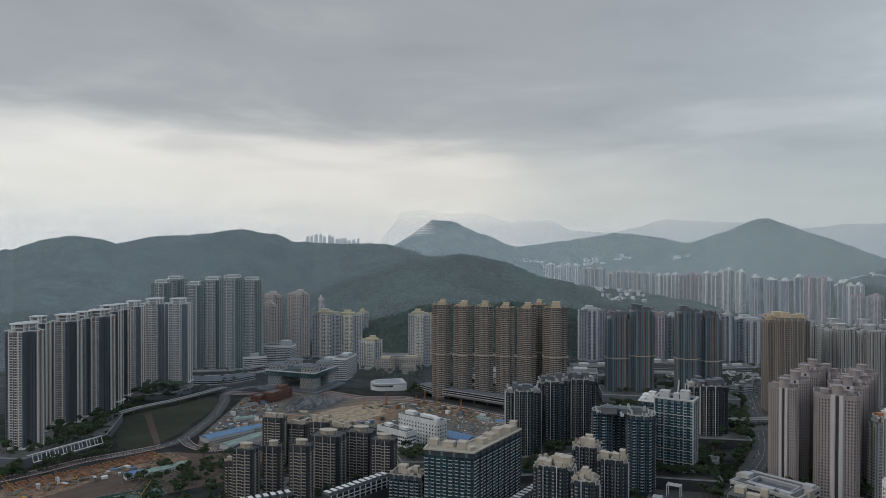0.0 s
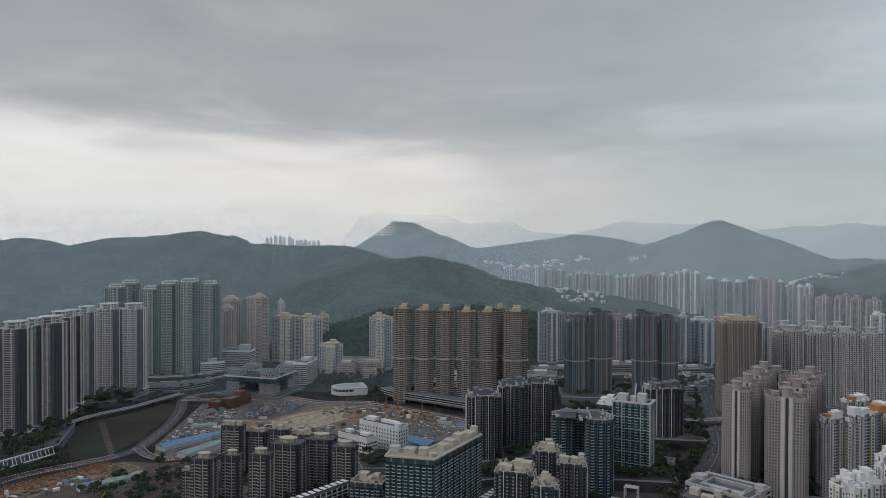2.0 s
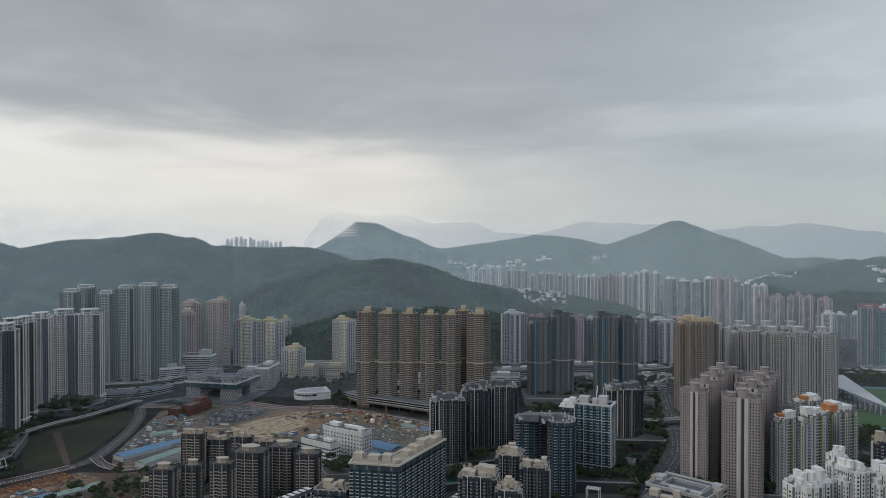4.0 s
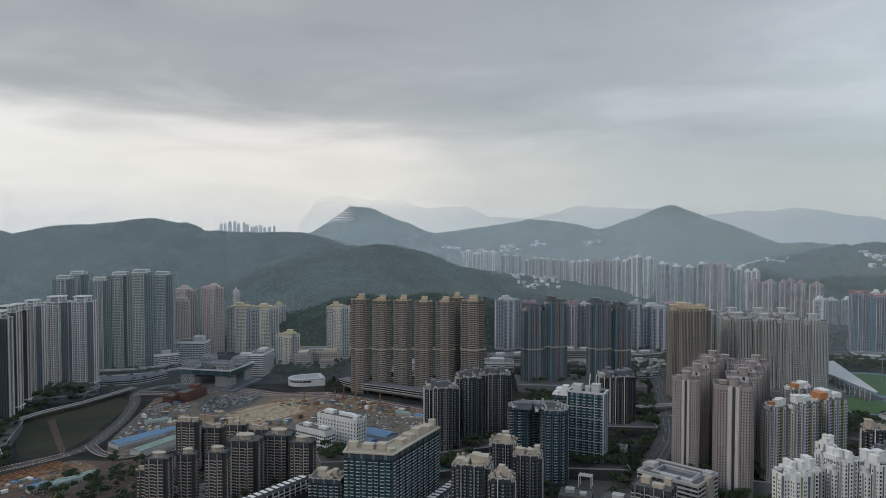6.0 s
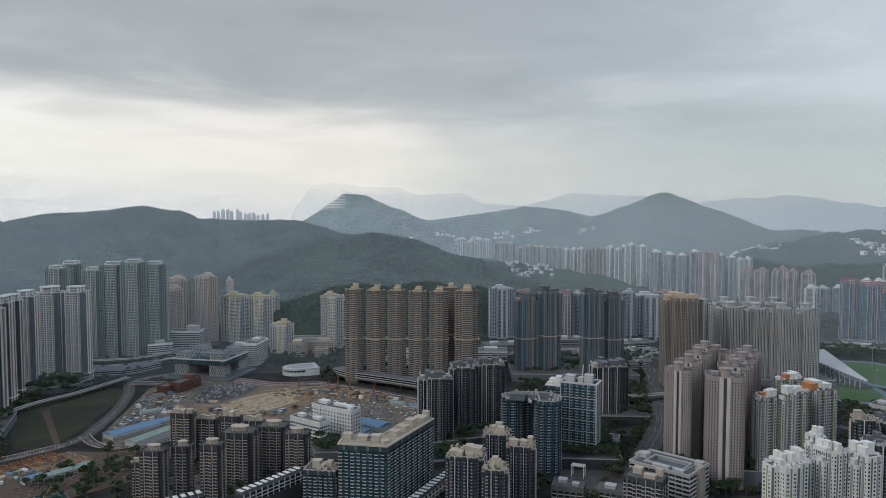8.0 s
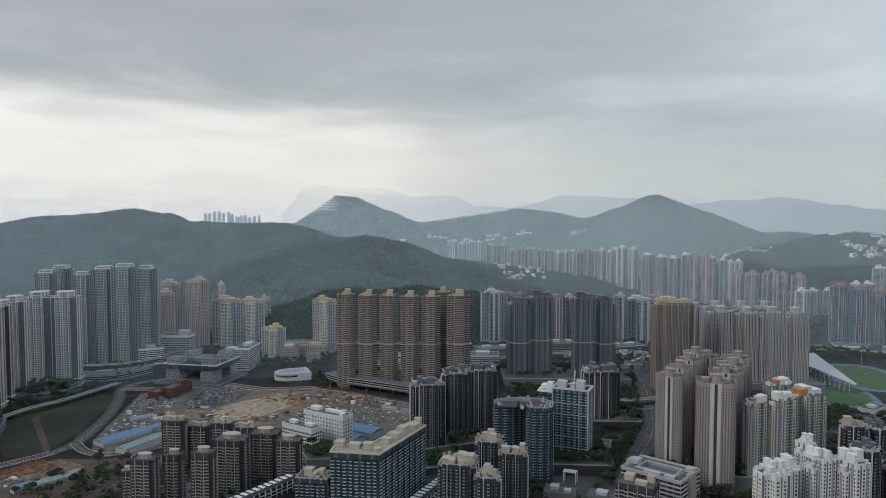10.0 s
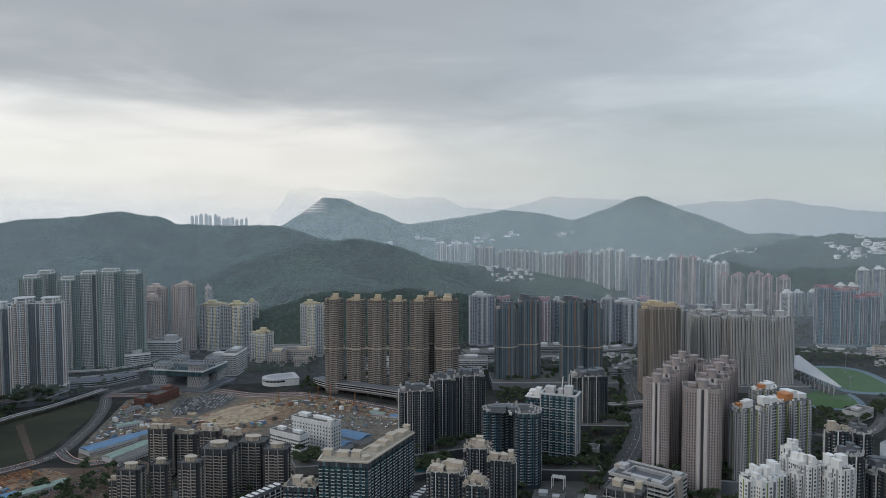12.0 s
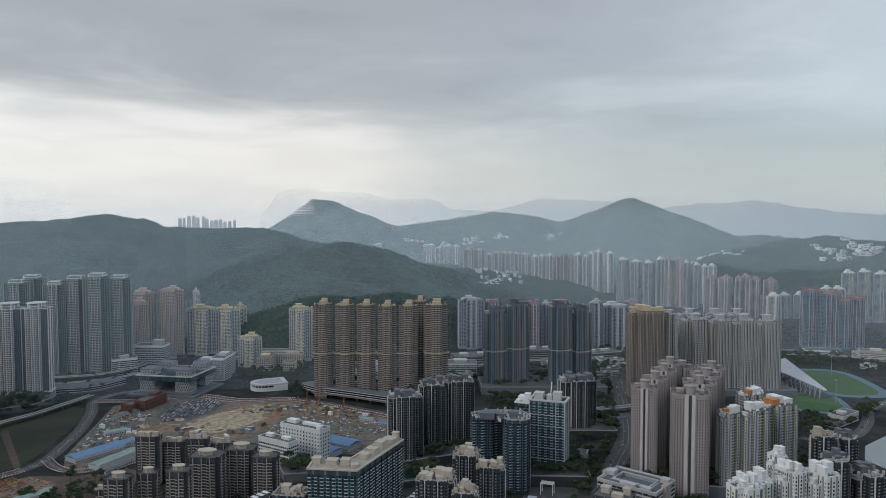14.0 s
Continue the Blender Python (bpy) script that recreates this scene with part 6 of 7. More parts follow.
pergola(233, 712, -30)
patch("plaza", [(205, 690), (250, 668), (285, 700), (292, 722), (222, 738)], 0.3, "paving", "grey paved plaza before the glass tower", "plaza")
deck([(78, 752), (134, 764), (128, 796), (72, 784)], 7, "dark garden podium with a pool", "dark")
patch("swimming_pool", [(88, 762), (122, 769), (120, 777), (86, 770)], 7.4, "pool", "narrow teal swimming pool on a podium", "pool")
block("low_building", 250, 640, 44, 20, 14, -32, "podium", "slate", "low grey garage block beside the boulevard", "building", boxes=[(-8, 0, 5, 4, 3), (10, 2, 4, 3, 2)], group="low buildings")
block("low_building", 205, 655, 30, 22, 16, -24, "podium", "concrete", "low grey block with cluttered roof", "building", boxes=[(-6, 2, 4, 4, 3), (7, -3, 3, 3, 2)], group="low buildings")
block("low_building", 262, 605, 34, 24, 40, -40, "terrace", "dark", "dark cluttered low-rise block by the boulevard", "building", boxes=[(-8, 3, 4, 4, 5), (5, -4, 5, 3, 3), (11, 6, 3, 3, 6)], box_wall="sand", group="low buildings")
block("low_building", 300, 812, 30, 18, 9, -30, "glazed", "pale", "low pale pavilion among trees", "building", boxes=[(0, 0, 4, 3, 2)], group="low buildings")
block("low_building", 372, 958, 44, 24, 12, 10, "podium", "slate", "low grey shop block by the flyover", "building", boxes=[(-8, 0, 6, 5, 3), (12, 3, 4, 4, 2)], group="low buildings")


# teal tower in a white frame
def framed_tower():
    w, d, h = 40, 22, 88
    root = thing("apartment_tower", 251, 762, 0, -31, "teal glass tower in a white concrete frame", "tower")
    s = Shape()
    s.prism(slab(w, d), -1, h)
    part("glazing", s, MAT["glass_teal"], root)
    n = int((h - 14) / 3.1)
    f = Facade([(1.9, 0.05, "navy", 0.9, 0), (1.9, 0.05, "navy", 0.9, 0), (2.8, 0.8, "teal", 0.85, 0.3)], MAT["glass_teal"], MAT["pale"])
    for a, b in edges(slab(w, d)):
        f.side(a, b)
    f.build(root, 14, h, 3.1, True, False, 0.8, 2.6)
    for i in range(n):
        s = Shape()
        big = i % 4 == 3
        s.ring(slab(w + (1.6 if big else 0.7), d + (1.6 if big else 0.7)), slab(w - 1, d - 1), 14 + i * 3.1, 14 + i * 3.1 + (0.8 if big else 0.3))
        part("floor_edge", s, MAT["pale" if big else "teal"], root)
    for x in (-20, -10, 10, 20):
        for y in (-1, 1):
            s = Shape()
            k = 0.6 if abs(x) > 15 else 0.25
            s.box(x - k, y * 11 - 1.3, 8, x + k, y * 11 + 1.3, h + 2)
            part("frame_column", s, MAT["pale"], root)
    for y in (-5, 5):
        for x in (-1, 1):
            s = Shape()
            s.box(x * 20 - 1.2, y - 0.5, 8, x * 20 + 1.2, y + 0.5, h + 2)
            part("frame_column", s, MAT["pale"], root)
    s = Shape()
    s.ring(slab(w + 3, d + 3), slab(w - 2, d - 2), h + 0.6, h + 2.4)
    part("roof_ring", s, MAT["pale"], root)
    roof_boxes(root, [(-12, 2, 5, 5, 7), (9, 2, 4.5, 4.5, 9), (0, 3, 3, 4, 5)], h, "pale")
    wing = thing("apartment_tower", 229, 783, 0, -31, "white-edged teal wing with rounded stepped top", "tower")
    s = Shape()
    s.prism(slab(18, 22), -1, h - 6)
    part("wall", s, MAT["teal"], wing)
    f = Facade(FACADES["seaside"], MAT["glass_teal"], MAT["grey"])
    for a, b in edges(slab(18, 22)):
        f.side(a, b)
    f.build(wing, 8, h - 6, 3.1, True, False, 0.5, 2.8)
    roof_boxes(wing, [(-2, 0, 5, 6, 6), (4, -4, 3, 4, 10), (-6, -6, 2.5, 3, 3)], h - 6, "white")
    s = Shape()
    s.ring(slab(20, 24), slab(16, 20), h - 6, h - 4.6)
    part("parapet", s, MAT["white"], wing)
    s = Shape()
    s.beam((1, 2, h + 5), (2.5, 2, h + 20), 1.0, 1.0)
    part("mast", s, MAT["white"], root)


framed_tower()


# courtyard block with a cream roof
def courtyard_block():
    outline = [(-16, 635), (27, 622), (77, 701), (61, 712), (40, 680), (19, 648), (-11, 657)]
    cx, cy, h = 26, 660, 70
    plan = [(x - cx, y - cy) for x, y in outline]
    root = thing("apartment_block", cx, cy, 0, 0, "teal glass courtyard block with cream roof terrace", "apartment block")
    s = Shape()
    s.prism(plan, -1, h)
    part("wall", s, MAT["dark"], root)
    f = Facade(FACADES["seaside"], MAT["glass_teal"], MAT["pale"])
    for a, b in edges(plan):
        f.side(a, b)
    f.build(root, 4, h, 3.1, True, False, 0.5, 2.8)
    s = Shape()
    s.ring(grown(plan, 1.2), grown(plan, -0.6), h + 0.2, h + 1.6)
    part("parapet", s, MAT["sand"], root)
    s = Shape()
    s.prism(grown(plan, -0.5), h - 0.3, h + 0.5)
    part("roof_deck", s, MAT["roof_cream"], root)
    for x, y, a, b, c, turn in ((-8, 650, 4, 3.5, 5, -17), (6, 645, 5, 4, 4, -17), (18, 640, 4, 4, 5.5, -17), (36, 656, 4, 4, 4, 58), (44, 668, 4, 5, 5, 58), (53, 681, 5, 4, 7, 58), (64, 696, 6, 5, 4.5, 58), (70, 703, 2.5, 3, 8, 58), (26, 632, 3, 3, 3, 20)):
        s = Shape()
        m = pose(x - cx, y - cy, h + 0.4, 0, 0, turn)
        s.box(-a, -b, 0, a, b, c, m)
        s.box(-a - 0.4, -b - 0.4, c, a + 0.4, b + 0.4, c + 0.5, m)
        part("roof_room", s, MAT["sand"], root)
    s = Shape()
    s.box(-3, -2.5, 0, 3, 2.5, 2.2, pose(11 - cx, 651 - cy, h + 0.4, 0, 0, -17))
    part("water_tank", s, MAT["blue"], root)


courtyard_block()
tower("Q", -31, 652, 28, 44, -16, 22, name="apartment_block", top="heap", plan=slab(30, 22), fronts={i: "seaside" for i in range(4)})


# multi-storey building with an open court
def court_building():
    root = thing("school", 307, 655, 0, -50, "white school building with open roof court", "school")
    w, d, h = 62, 44, 32
    s = Shape()
    s.ring(slab(w, d), slab(w - 24, d - 22), -1, h)
    part("wall", s, MAT["grey"], root)
    s = Shape()
    s.prism(slab(w - 24, d - 22), -1, h - 3)
    part("court_floor", s, MAT["slate"], root)
    s = Shape()
    s.ring(slab(w - 6, d - 6), slab(w - 18, d - 16), h + 0.05, h + 0.35)
    part("roof_deck", s, MAT["roof"], root)
    f = Facade([(7.0, 0.0, "ash", 0.93, 0.5)], MAT["glass"], MAT["pale"])
    for a, b in edges(slab(w, d)):
        f.side(a, b)
    f.build(root, 1, h, 4.2, True, True, 1.5, 3.6)
    s = Shape()
    s.ring(slab(w + 1, d + 1), slab(w - 1, d - 1), h, h + 1.4)
    part("parapet", s, MAT["pale"], root)
    s = Shape()
    s.ring(slab(w - 23, d - 21), slab(w - 25, d - 23), h, h + 1.4)
    part("court_parapet", s, MAT["pale"], root)
    roof_boxes(root, [(-26, 0, 4, 5, 4), (26, 12, 4, 4, 4), (0, -17, 8, 2.5, 2), (18, -17, 5, 2.5, 2)], h, "pale")
    for x in (-31.5, 31.5):
        s = Shape()
        s.box(x - 2.5, -6, -1, x + 2.5, 6, h + 3.5)
        part("stair_tower", s, MAT["taupe"], root)


court_building()


# stand of the sports ground with its slanted roof
def grandstand():
    root = thing("grandstand", 792, 1075, 0, 0, "sports stand under a tapered white roof", "grandstand")
    tip, left, right = Vector((-8, -78)), Vector((-10, 95)), Vector((48, 100))
    s = Shape()
    s.v += [(tip.x, tip.y, 17), (tip.x + 6, tip.y + 2, 17.5), (right.x, right.y, 31), (left.x, left.y, 27), (tip.x, tip.y, 16), (tip.x + 6, tip.y + 2, 16.5), (right.x, right.y, 29.5), (left.x, left.y, 25.5)]
    s.f += [(0, 1, 2, 3), (7, 6, 5, 4), (0, 4, 5, 1), (1, 5, 6, 2), (2, 6, 7, 3), (3, 7, 4, 0)]
    part("roof", s, MAT["pale"], root)
    for i in range(14):
        k = (i + 1) / 15
        p = tip.lerp(left, k)
        q = tip.lerp(right, k)
        s = Shape()
        s.beam((p.x, p.y, 0), (p.x * 0.6 + q.x * 0.4, p.y, 16 + 11 * k), 0.8, 0.8)
        s.beam((p.x, p.y, 0), (p.x, p.y, 15.5 + 9.5 * k), 0.8, 0.8)
        part("raker", s, MAT["pale"], root)
    for j in range(6):
        s = Shape()
        s.box(-6 + j * 5, -60, -0.5, -1 + j * 5, 80, 11 - j * 1.9)
        part("terrace", s, MAT["slate"], root)
    for x, y in ((-2, -95), (120, 70), (150, -30)):
        mast = thing("floodlight_mast", 792 + x, 1075 + y, 0, 0, "tall grey floodlight mast by the pitch", "mast", "floodlights")
        s = Shape()
        s.tube(0, 0, 0.6, 0.3, 0, 38, 8)
        part("pole", s, MAT["metal"], mast)
        s = Shape()
        s.box(-2.5, -0.4, 36, 2.5, 0.4, 39)
        part("lamp_frame", s, MAT["metal"], mast)


grandstand()
block("clubhouse", 733, 893, 46, 22, 13, 28, "glazed", "pale", "long grey clubhouse with strip windows", "building", boxes=[(-6, 0, 6, 5, 3)])
block("clubhouse", 712, 880, 40, 18, 8, 28, "podium", "concrete", "low concrete annex behind the clubhouse", "building")
block("yellow_building", 1105, 1262, 60, 24, 20, -30, "pinkish", "yellow", "low building with a mustard yellow wall", "building", boxes=[(0, 0, 10, 6, 3)])
block("depot", 1035, 1330, 70, 30, 12, -22, "banded", "slate", "long dark depot below the red towers", "depot")
block("mall", 442, 1420, 70, 40, 16, -6, "podium", "pale", "pale low shopping centre between tower rows", "shopping centre", boxes=[(-14, 0, 8, 8, 4), (16, 4, 6, 6, 3)])
block("mall", 300, 1390, 90, 50, 14, 6, "podium", "concrete", "grey low shopping centre with cluttered roof", "shopping centre", boxes=[(-24, 0, 8, 8, 4), (16, 4, 9, 6, 3), (32, -8, 5, 5, 5)])
block("mall", 560, 1380, 80, 44, 14, 10, "podium", "pale", "low white commercial block by the boulevard", "shopping centre", boxes=[(-20, 0, 8, 8, 4), (16, 4, 9, 6, 3)])
block("mall", 560, 1180, 60, 40, 18, 10, "podium", "slate", "dark round-cornered commercial block", "shopping centre", boxes=[(0, 0, 12, 10, 4)])
block("clinic", 250, 1290, 60, 36, 22, -10, "banded", "pale", "pale low clinic behind the brown towers", "building", boxes=[(0, 0, 12, 10, 4)])


# ---- site sheds, cabins and machines ----
def shed(x, y, w, d, h, turn, roof, label):
    root = thing("site_shed", x, y, 0, turn, label, "shed", "site sheds")
    s = Shape()
    s.box(-w / 2, -d / 2, -0.3, w / 2, d / 2, h)
    part("wall", s, MAT["pale"], root)
    s = Shape()
    a, b = w / 2 + 0.8, d / 2 + 0.8
    s.v += [(-a, -b, h), (a, -b, h), (a, b, h), (-a, b, h), (-a, 0, h + d * 0.12), (a, 0, h + d * 0.12)]
    s.f += [(0, 1, 5, 4), (2, 3, 4, 5), (0, 4, 3), (1, 2, 5), (3, 2, 1, 0)]
    part("roof", s, MAT[roof], root)
    s = Shape()
    for i in range(int(w / 3)):
        s.box(-w / 2 + 1 + i * 3, -d / 2 - 0.06, 1.0, -w / 2 + 2.6 + i * 3, -d / 2, 2.4)
    part("glazing", s, MAT["glass"], root, "", "stuff")


shed(-282, 927, 66, 22, 6, 48, "sheet_blue", "long site shed with faded blue sheet roof")
shed(-252, 965, 40, 14, 5, 40, "sheet_blue", "site shed with faded blue sheet roof")
shed(-252, 897, 62, 16, 6, 58, "sheet_green", "long low shed with green sheet roof")
shed(-240, 878, 54, 10, 5, 58, "concrete", "narrow shed with grey roof")
shed(-311, 785, 56, 13, 5, 44, "sheet_green", "long site office with pale green roof")
shed(-334, 766, 18, 12, 6, 44, "sheet_blue", "small site office with blue walls and roof")
shed(-284, 1010, 26, 12, 5, 30, "sheet_green", "small shed with green sheet roof")
shed(-300, 1090, 30, 12, 5, 60, "concrete", "grey site shed in the yard")
shed(20, 905, 44, 26, 8, -40, "sheet_blue", "workshop under a bright blue sheet roof")
shed(2, 880, 30, 22, 7, -40, "sheet_blue", "canopy with bright blue sheet roof")
shed(90, 990, 30, 12, 5, -25, "sheet_blue", "site shed with blue roof by the road")
shed(60, 1010, 20, 10, 5, -25, "sheet_green", "small green site shed")

rnd = random.Random(77)
CABIN_COLOURS = ["white", "sheet_blue", "sheet_green", "pale", "rust", "yard", "concrete", "concrete", "slate", "slate"]
for region, n in (([(-309, 946), (-310, 1026), (-312, 1140), (-292, 1170), (-258, 1097), (-258, 1010), (-265, 935)], 34), ([(-130, 1090), (-30, 1120), (70, 1040), (50, 1012), (-50, 1078)], 34), ([(66, 958), (104, 996), (196, 995), (190, 955), (95, 936)], 22), ([(-440, 716), (-360, 800), (-330, 800), (-390, 732)], 16), ([(-150, 968), (-110, 972), (-80, 1016), (-120, 1000)], 10), ([(-220, 1000), (-160, 965), (-150, 985), (-200, 1030)], 10)):
    for x, y in scatter(region, n, int(region[0][0] * 3), 7):
        colour = rnd.choice(CABIN_COLOURS)
        word = {"white": "white", "sheet_blue": "blue", "sheet_green": "green", "pale": "grey", "rust": "rusty", "yard": "muddy brown", "yellow": "yellow", "concrete": "dusty grey", "slate": "dark grey"}[colour]
        root = thing("site_cabin", x, y, 0, rnd.choice((-25, 65, 40, -50)) + rnd.uniform(-8, 8), f"{word} steel site cabin on bare ground", "cabin", "site cabins")
        w, d, h = rnd.uniform(5, 10), rnd.uniform(2.5, 4), rnd.choice((2.6, 2.6, 5.2))
        s = Shape()
        s.box(-w / 2, -d / 2, -0.1, w / 2, d / 2, h)
        part("body", s, MAT[colour], root)
        s = Shape()
        s.box(-w / 2 - 0.2, -d / 2 - 0.2, h, w / 2 + 0.2, d / 2 + 0.2, h + 0.25)
        part("roof", s, MAT[rnd.choice(("concrete", "pale", colour, colour))], root)


def heap(x, y, r, h, mat, label):
    s = Shape()
    k, rings = 18, 5
    rr = random.Random(int(x * 5 + y))
    for j in range(rings):
        q = j / (rings - 1)
        for i in range(k):
            a = 2 * math.pi * i / k
            rad = r * (1 - q) * rr.uniform(0.85, 1.15) + 0.2
            s.v.append((math.cos(a) * rad * 1.4, math.sin(a) * rad, h * q ** 0.8 * rr.uniform(0.9, 1.1) - (0.3 if j == 0 else 0)))
    for j in range(rings - 1):
        for i in range(k):
            s.f.append((j * k + i, j * k + (i + 1) % k, (j + 1) * k + (i + 1) % k, (j + 1) * k + i))
    s.f.append(tuple((rings - 1) * k + i for i in range(k)))
    ob = new("earth_mound", s.mesh("earth_mound", MAT[mat]))
    ob.matrix_world = pose(x, y, 0, 0, 0, rr.uniform(0, 180))
    tagged(ob, label, "soil heap", "soil heaps")


for i, (x, y) in enumerate(scatter([(-290, 975), (-282, 1110), (-180, 1050), (-130, 1130), (-20, 1130), (80, 1030), (50, 1006), (-54, 1072), (-110, 975), (-212, 1015)], 26, 91, 12)):
    heap(x, y, 4 + i % 5, 1.5 + i % 3, "sand_soil" if i % 2 else "soil", "loose heap of dug brown earth")
for i, (x, y) in enumerate(scatter([(-440, 722), (-360, 815), (-332, 845), (-310, 820), (-390, 735)], 14, 92, 9)):
    heap(x, y, 4 + i % 4, 1.2 + i % 3, "soil", "loose heap of orange earth")


def digger(x, y, turn):
    root = thing("excavator", x, y, 0, turn, "yellow tracked excavator on bare soil", "excavator", "site machines")
    for sy in (-1.2, 1.2):
        s = Shape()
        s.box(-2.2, sy - 0.35, 0, 2.2, sy + 0.35, 0.9)
        part("track", s, MAT["tyre"], root)
    s = Shape()
    s.box(-2.2, -1.4, 0.95, 1.4, 1.4, 2.1)
    part("body", s, MAT["yellow"], root)
    s = Shape()
    s.box(0.2, 0.2, 2.1, 1.5, 1.3, 3.1)
    part("cab", s, MAT["glass"], root)
    s = Shape()
    s.beam((1.2, -0.3, 1.8), (4.5, -0.3, 4.6), 0.5, 0.6)
    s.beam((4.5, -0.3, 4.6), (6.6, -0.3, 2.0), 0.4, 0.5)
    part("boom", s, MAT["yellow"], root)
    s = Shape()
    s.box(6.1, -0.9, 0.9, 7.1, 0.3, 2.0)
    part("bucket", s, MAT["slate"], root)


for x, y, turn in ((-170, 1020, 30), (-120, 1100, 120), (-60, 1095, 200), (10, 1060, 60), (-270, 985, 10), (-395, 760, 70), (-362, 800, 160), (-340, 840, 30), (40, 1030, 140), (-200, 1035, 250)):
    digger(x, y, turn)


def rig(x, y, h, turn):
    root = thing("piling_rig", x, y, 0, turn, "rusty orange piling rig with tall mast", "piling rig", "piling rigs")
    s = Shape()
    s.box(-3, -2, 0, 3, 2, 3)
    part("base", s, MAT["rust"], root)
    s = Shape()
    for dx, dy in ((-0.6, -0.6), (0.6, -0.6), (0.6, 0.6), (-0.6, 0.6)):
        s.box(2 + dx - 0.15, dy - 0.15, 0, 2 + dx + 0.15, dy + 0.15, h)
    for i in range(int(h / 1.6)):
        s.beam((1.4, -0.6, i * 1.6), (2.6, -0.6, i * 1.6 + 1.6), 0.15, 0.15)
        s.beam((1.4, 0.6, i * 1.6 + 1.6), (2.6, 0.6, i * 1.6), 0.15, 0.15)
    part("mast", s, MAT["rust"], root)
    s = Shape()
    s.beam((-2.5, 0, 3), (2, 0, h * 0.75), 0.3, 0.3)
    part("stay", s, MAT["rust"], root)


for x, y, h, turn in ((-30, 1118, 20, 20), (-10, 1108, 24, 70), (-40, 1108, 16, 140), (-90, 1110, 18, 40), (26, 1072, 18, 30), (-408, 742, 16, 20)):
    rig(x, y, h, turn)


# ---- trench frames and a settling pond beside the road ----
def formwork(x, y, turn, w, d):
    root = thing("formwork", x, y, 0, turn, "reddish timber and steel formwork frame in a trench", "formwork", "formwork frames")
    s = Shape()
    s.ring(slab(w, d), slab(w - 1.2, d - 1.2), -0.2, 1.3)
    part("edge_frame", s, MAT["rust"], root)
    for k in range(1, 4):
        s = Shape()
        s.box(-w / 2 + w * k / 4 - 0.2, -d / 2 + 0.6, 0.4, -w / 2 + w * k / 4 + 0.2, d / 2 - 0.6, 0.9)
        part("strut", s, MAT["brick"], root)
    s = Shape()
    s.box(-w / 2 + 0.61, -d / 2 + 0.61, -0.2, w / 2 - 0.61, d / 2 - 0.61, 0.2)
    part("blinding", s, MAT["mud"], root)


for i in range(13):
    for j in range(3):
        k = i / 12
        formwork(-446 + 104 * k + 8.5 * (j - 1), 732 + 112 * k - 7.6 * (j - 1), 47, 9.5, 9.0)
POND = [(-352, 700), (-318, 682), (-280, 716), (-296, 738)]
patch("pond", POND[::-1], 0.35, "pond", "dark green settling pond beside the site", "pond")
s = Shape()
s.ring(grown(POND, 1.4), POND, -0.3, 1.3)
tagged(new("pond_wall", s.mesh("pond_wall", MAT["concrete"])), "worn concrete wall round a settling pond", "wall", "", "structure")
for x, y, h, turn in ((-415, 700, 26, 200), (-300, 690, 18, 30)):
    root = thing("crawler_crane", x, y, 0, turn, "yellow crawler crane with a lattice jib", "crane", "site machines")
    for side in (-1.6, 1.6):
        s = Shape()
        s.box(-3, side - 0.5, 0, 3, side + 0.5, 1.1)
        part("track", s, MAT["tyre"], root)
    s = Shape()
    s.box(-3.2, -1.7, 1.15, 1.8, 1.7, 3.4)
    part("body", s, MAT["yellow"], root)
    s = Shape()
    for a, b in ((-0.5, 0), (0.5, 0), (0, 0.7)):
        s.beam((1.5, a, 2.5 + b), (1.5 + h * 0.75, a * 0.4, 2.5 + b + h), 0.25, 0.25)
    for k in range(9):
        s.beam((1.5 + h * 0.75 * k / 9, -0.5, 2.5 + h * k / 9), (1.5 + h * 0.75 * (k + 1) / 9, 0.5, 2.5 + h * (k + 1) / 9), 0.15, 0.15)
    part("jib", s, MAT["yellow"], root)


# ---- terraced houses with white frames ----
def terrace_row(x0, y0, x1, y1, n, h, label):
    d = Vector((x1 - x0, y1 - y0))
    turn = math.degrees(math.atan2(d.y, d.x))
    w = d.length / n
    for i in range(n):
        p = Vector((x0, y0)) + d * ((i + 0.5) / n)
        root = thing("terraced_house", p.x, p.y, 0, turn, label, "house", "terraced houses")
        s = Shape()
        s.box(-w / 2 + 0.05, -6, -1, w / 2 - 0.05, 6, h)
        part("wall", s, MAT["dark"], root)
        s = Shape()
        for z in (h - 3.2, h - 6.4, h - 9.6):
            s.box(-w / 2 + 0.5, -6.15, z + 0.5, w / 2 - 0.5, -6.0, z + 2.6)
        part("glazing", s, MAT["glass"], root)
        s = Shape()
        s.box(-w / 2 + 0.05, -7.2, h - 10, -w / 2 + 0.5, -6, h + 0.6)
        s.box(-w / 2 + 0.5, -7.2, h - 3.4, w / 2, -6.05, h - 3.0)
        s.box(-w / 2 + 0.5, -7.2, h - 6.6, w / 2, -6.05, h - 6.2)
        part("frame", s, MAT["pale"], root)
        s = Shape()
        s.box(-w / 2 + 0.6, -3, h, w * 0.1, 4, h + 2.2)
        part("roof_room", s, MAT["slate"], root)
        s = Shape()
        s.box(-w / 2 + 0.4, -3.4, h + 2.2, w * 0.14, 4.4, h + 2.5)
        part("roof_slab", s, MAT["white"], root)


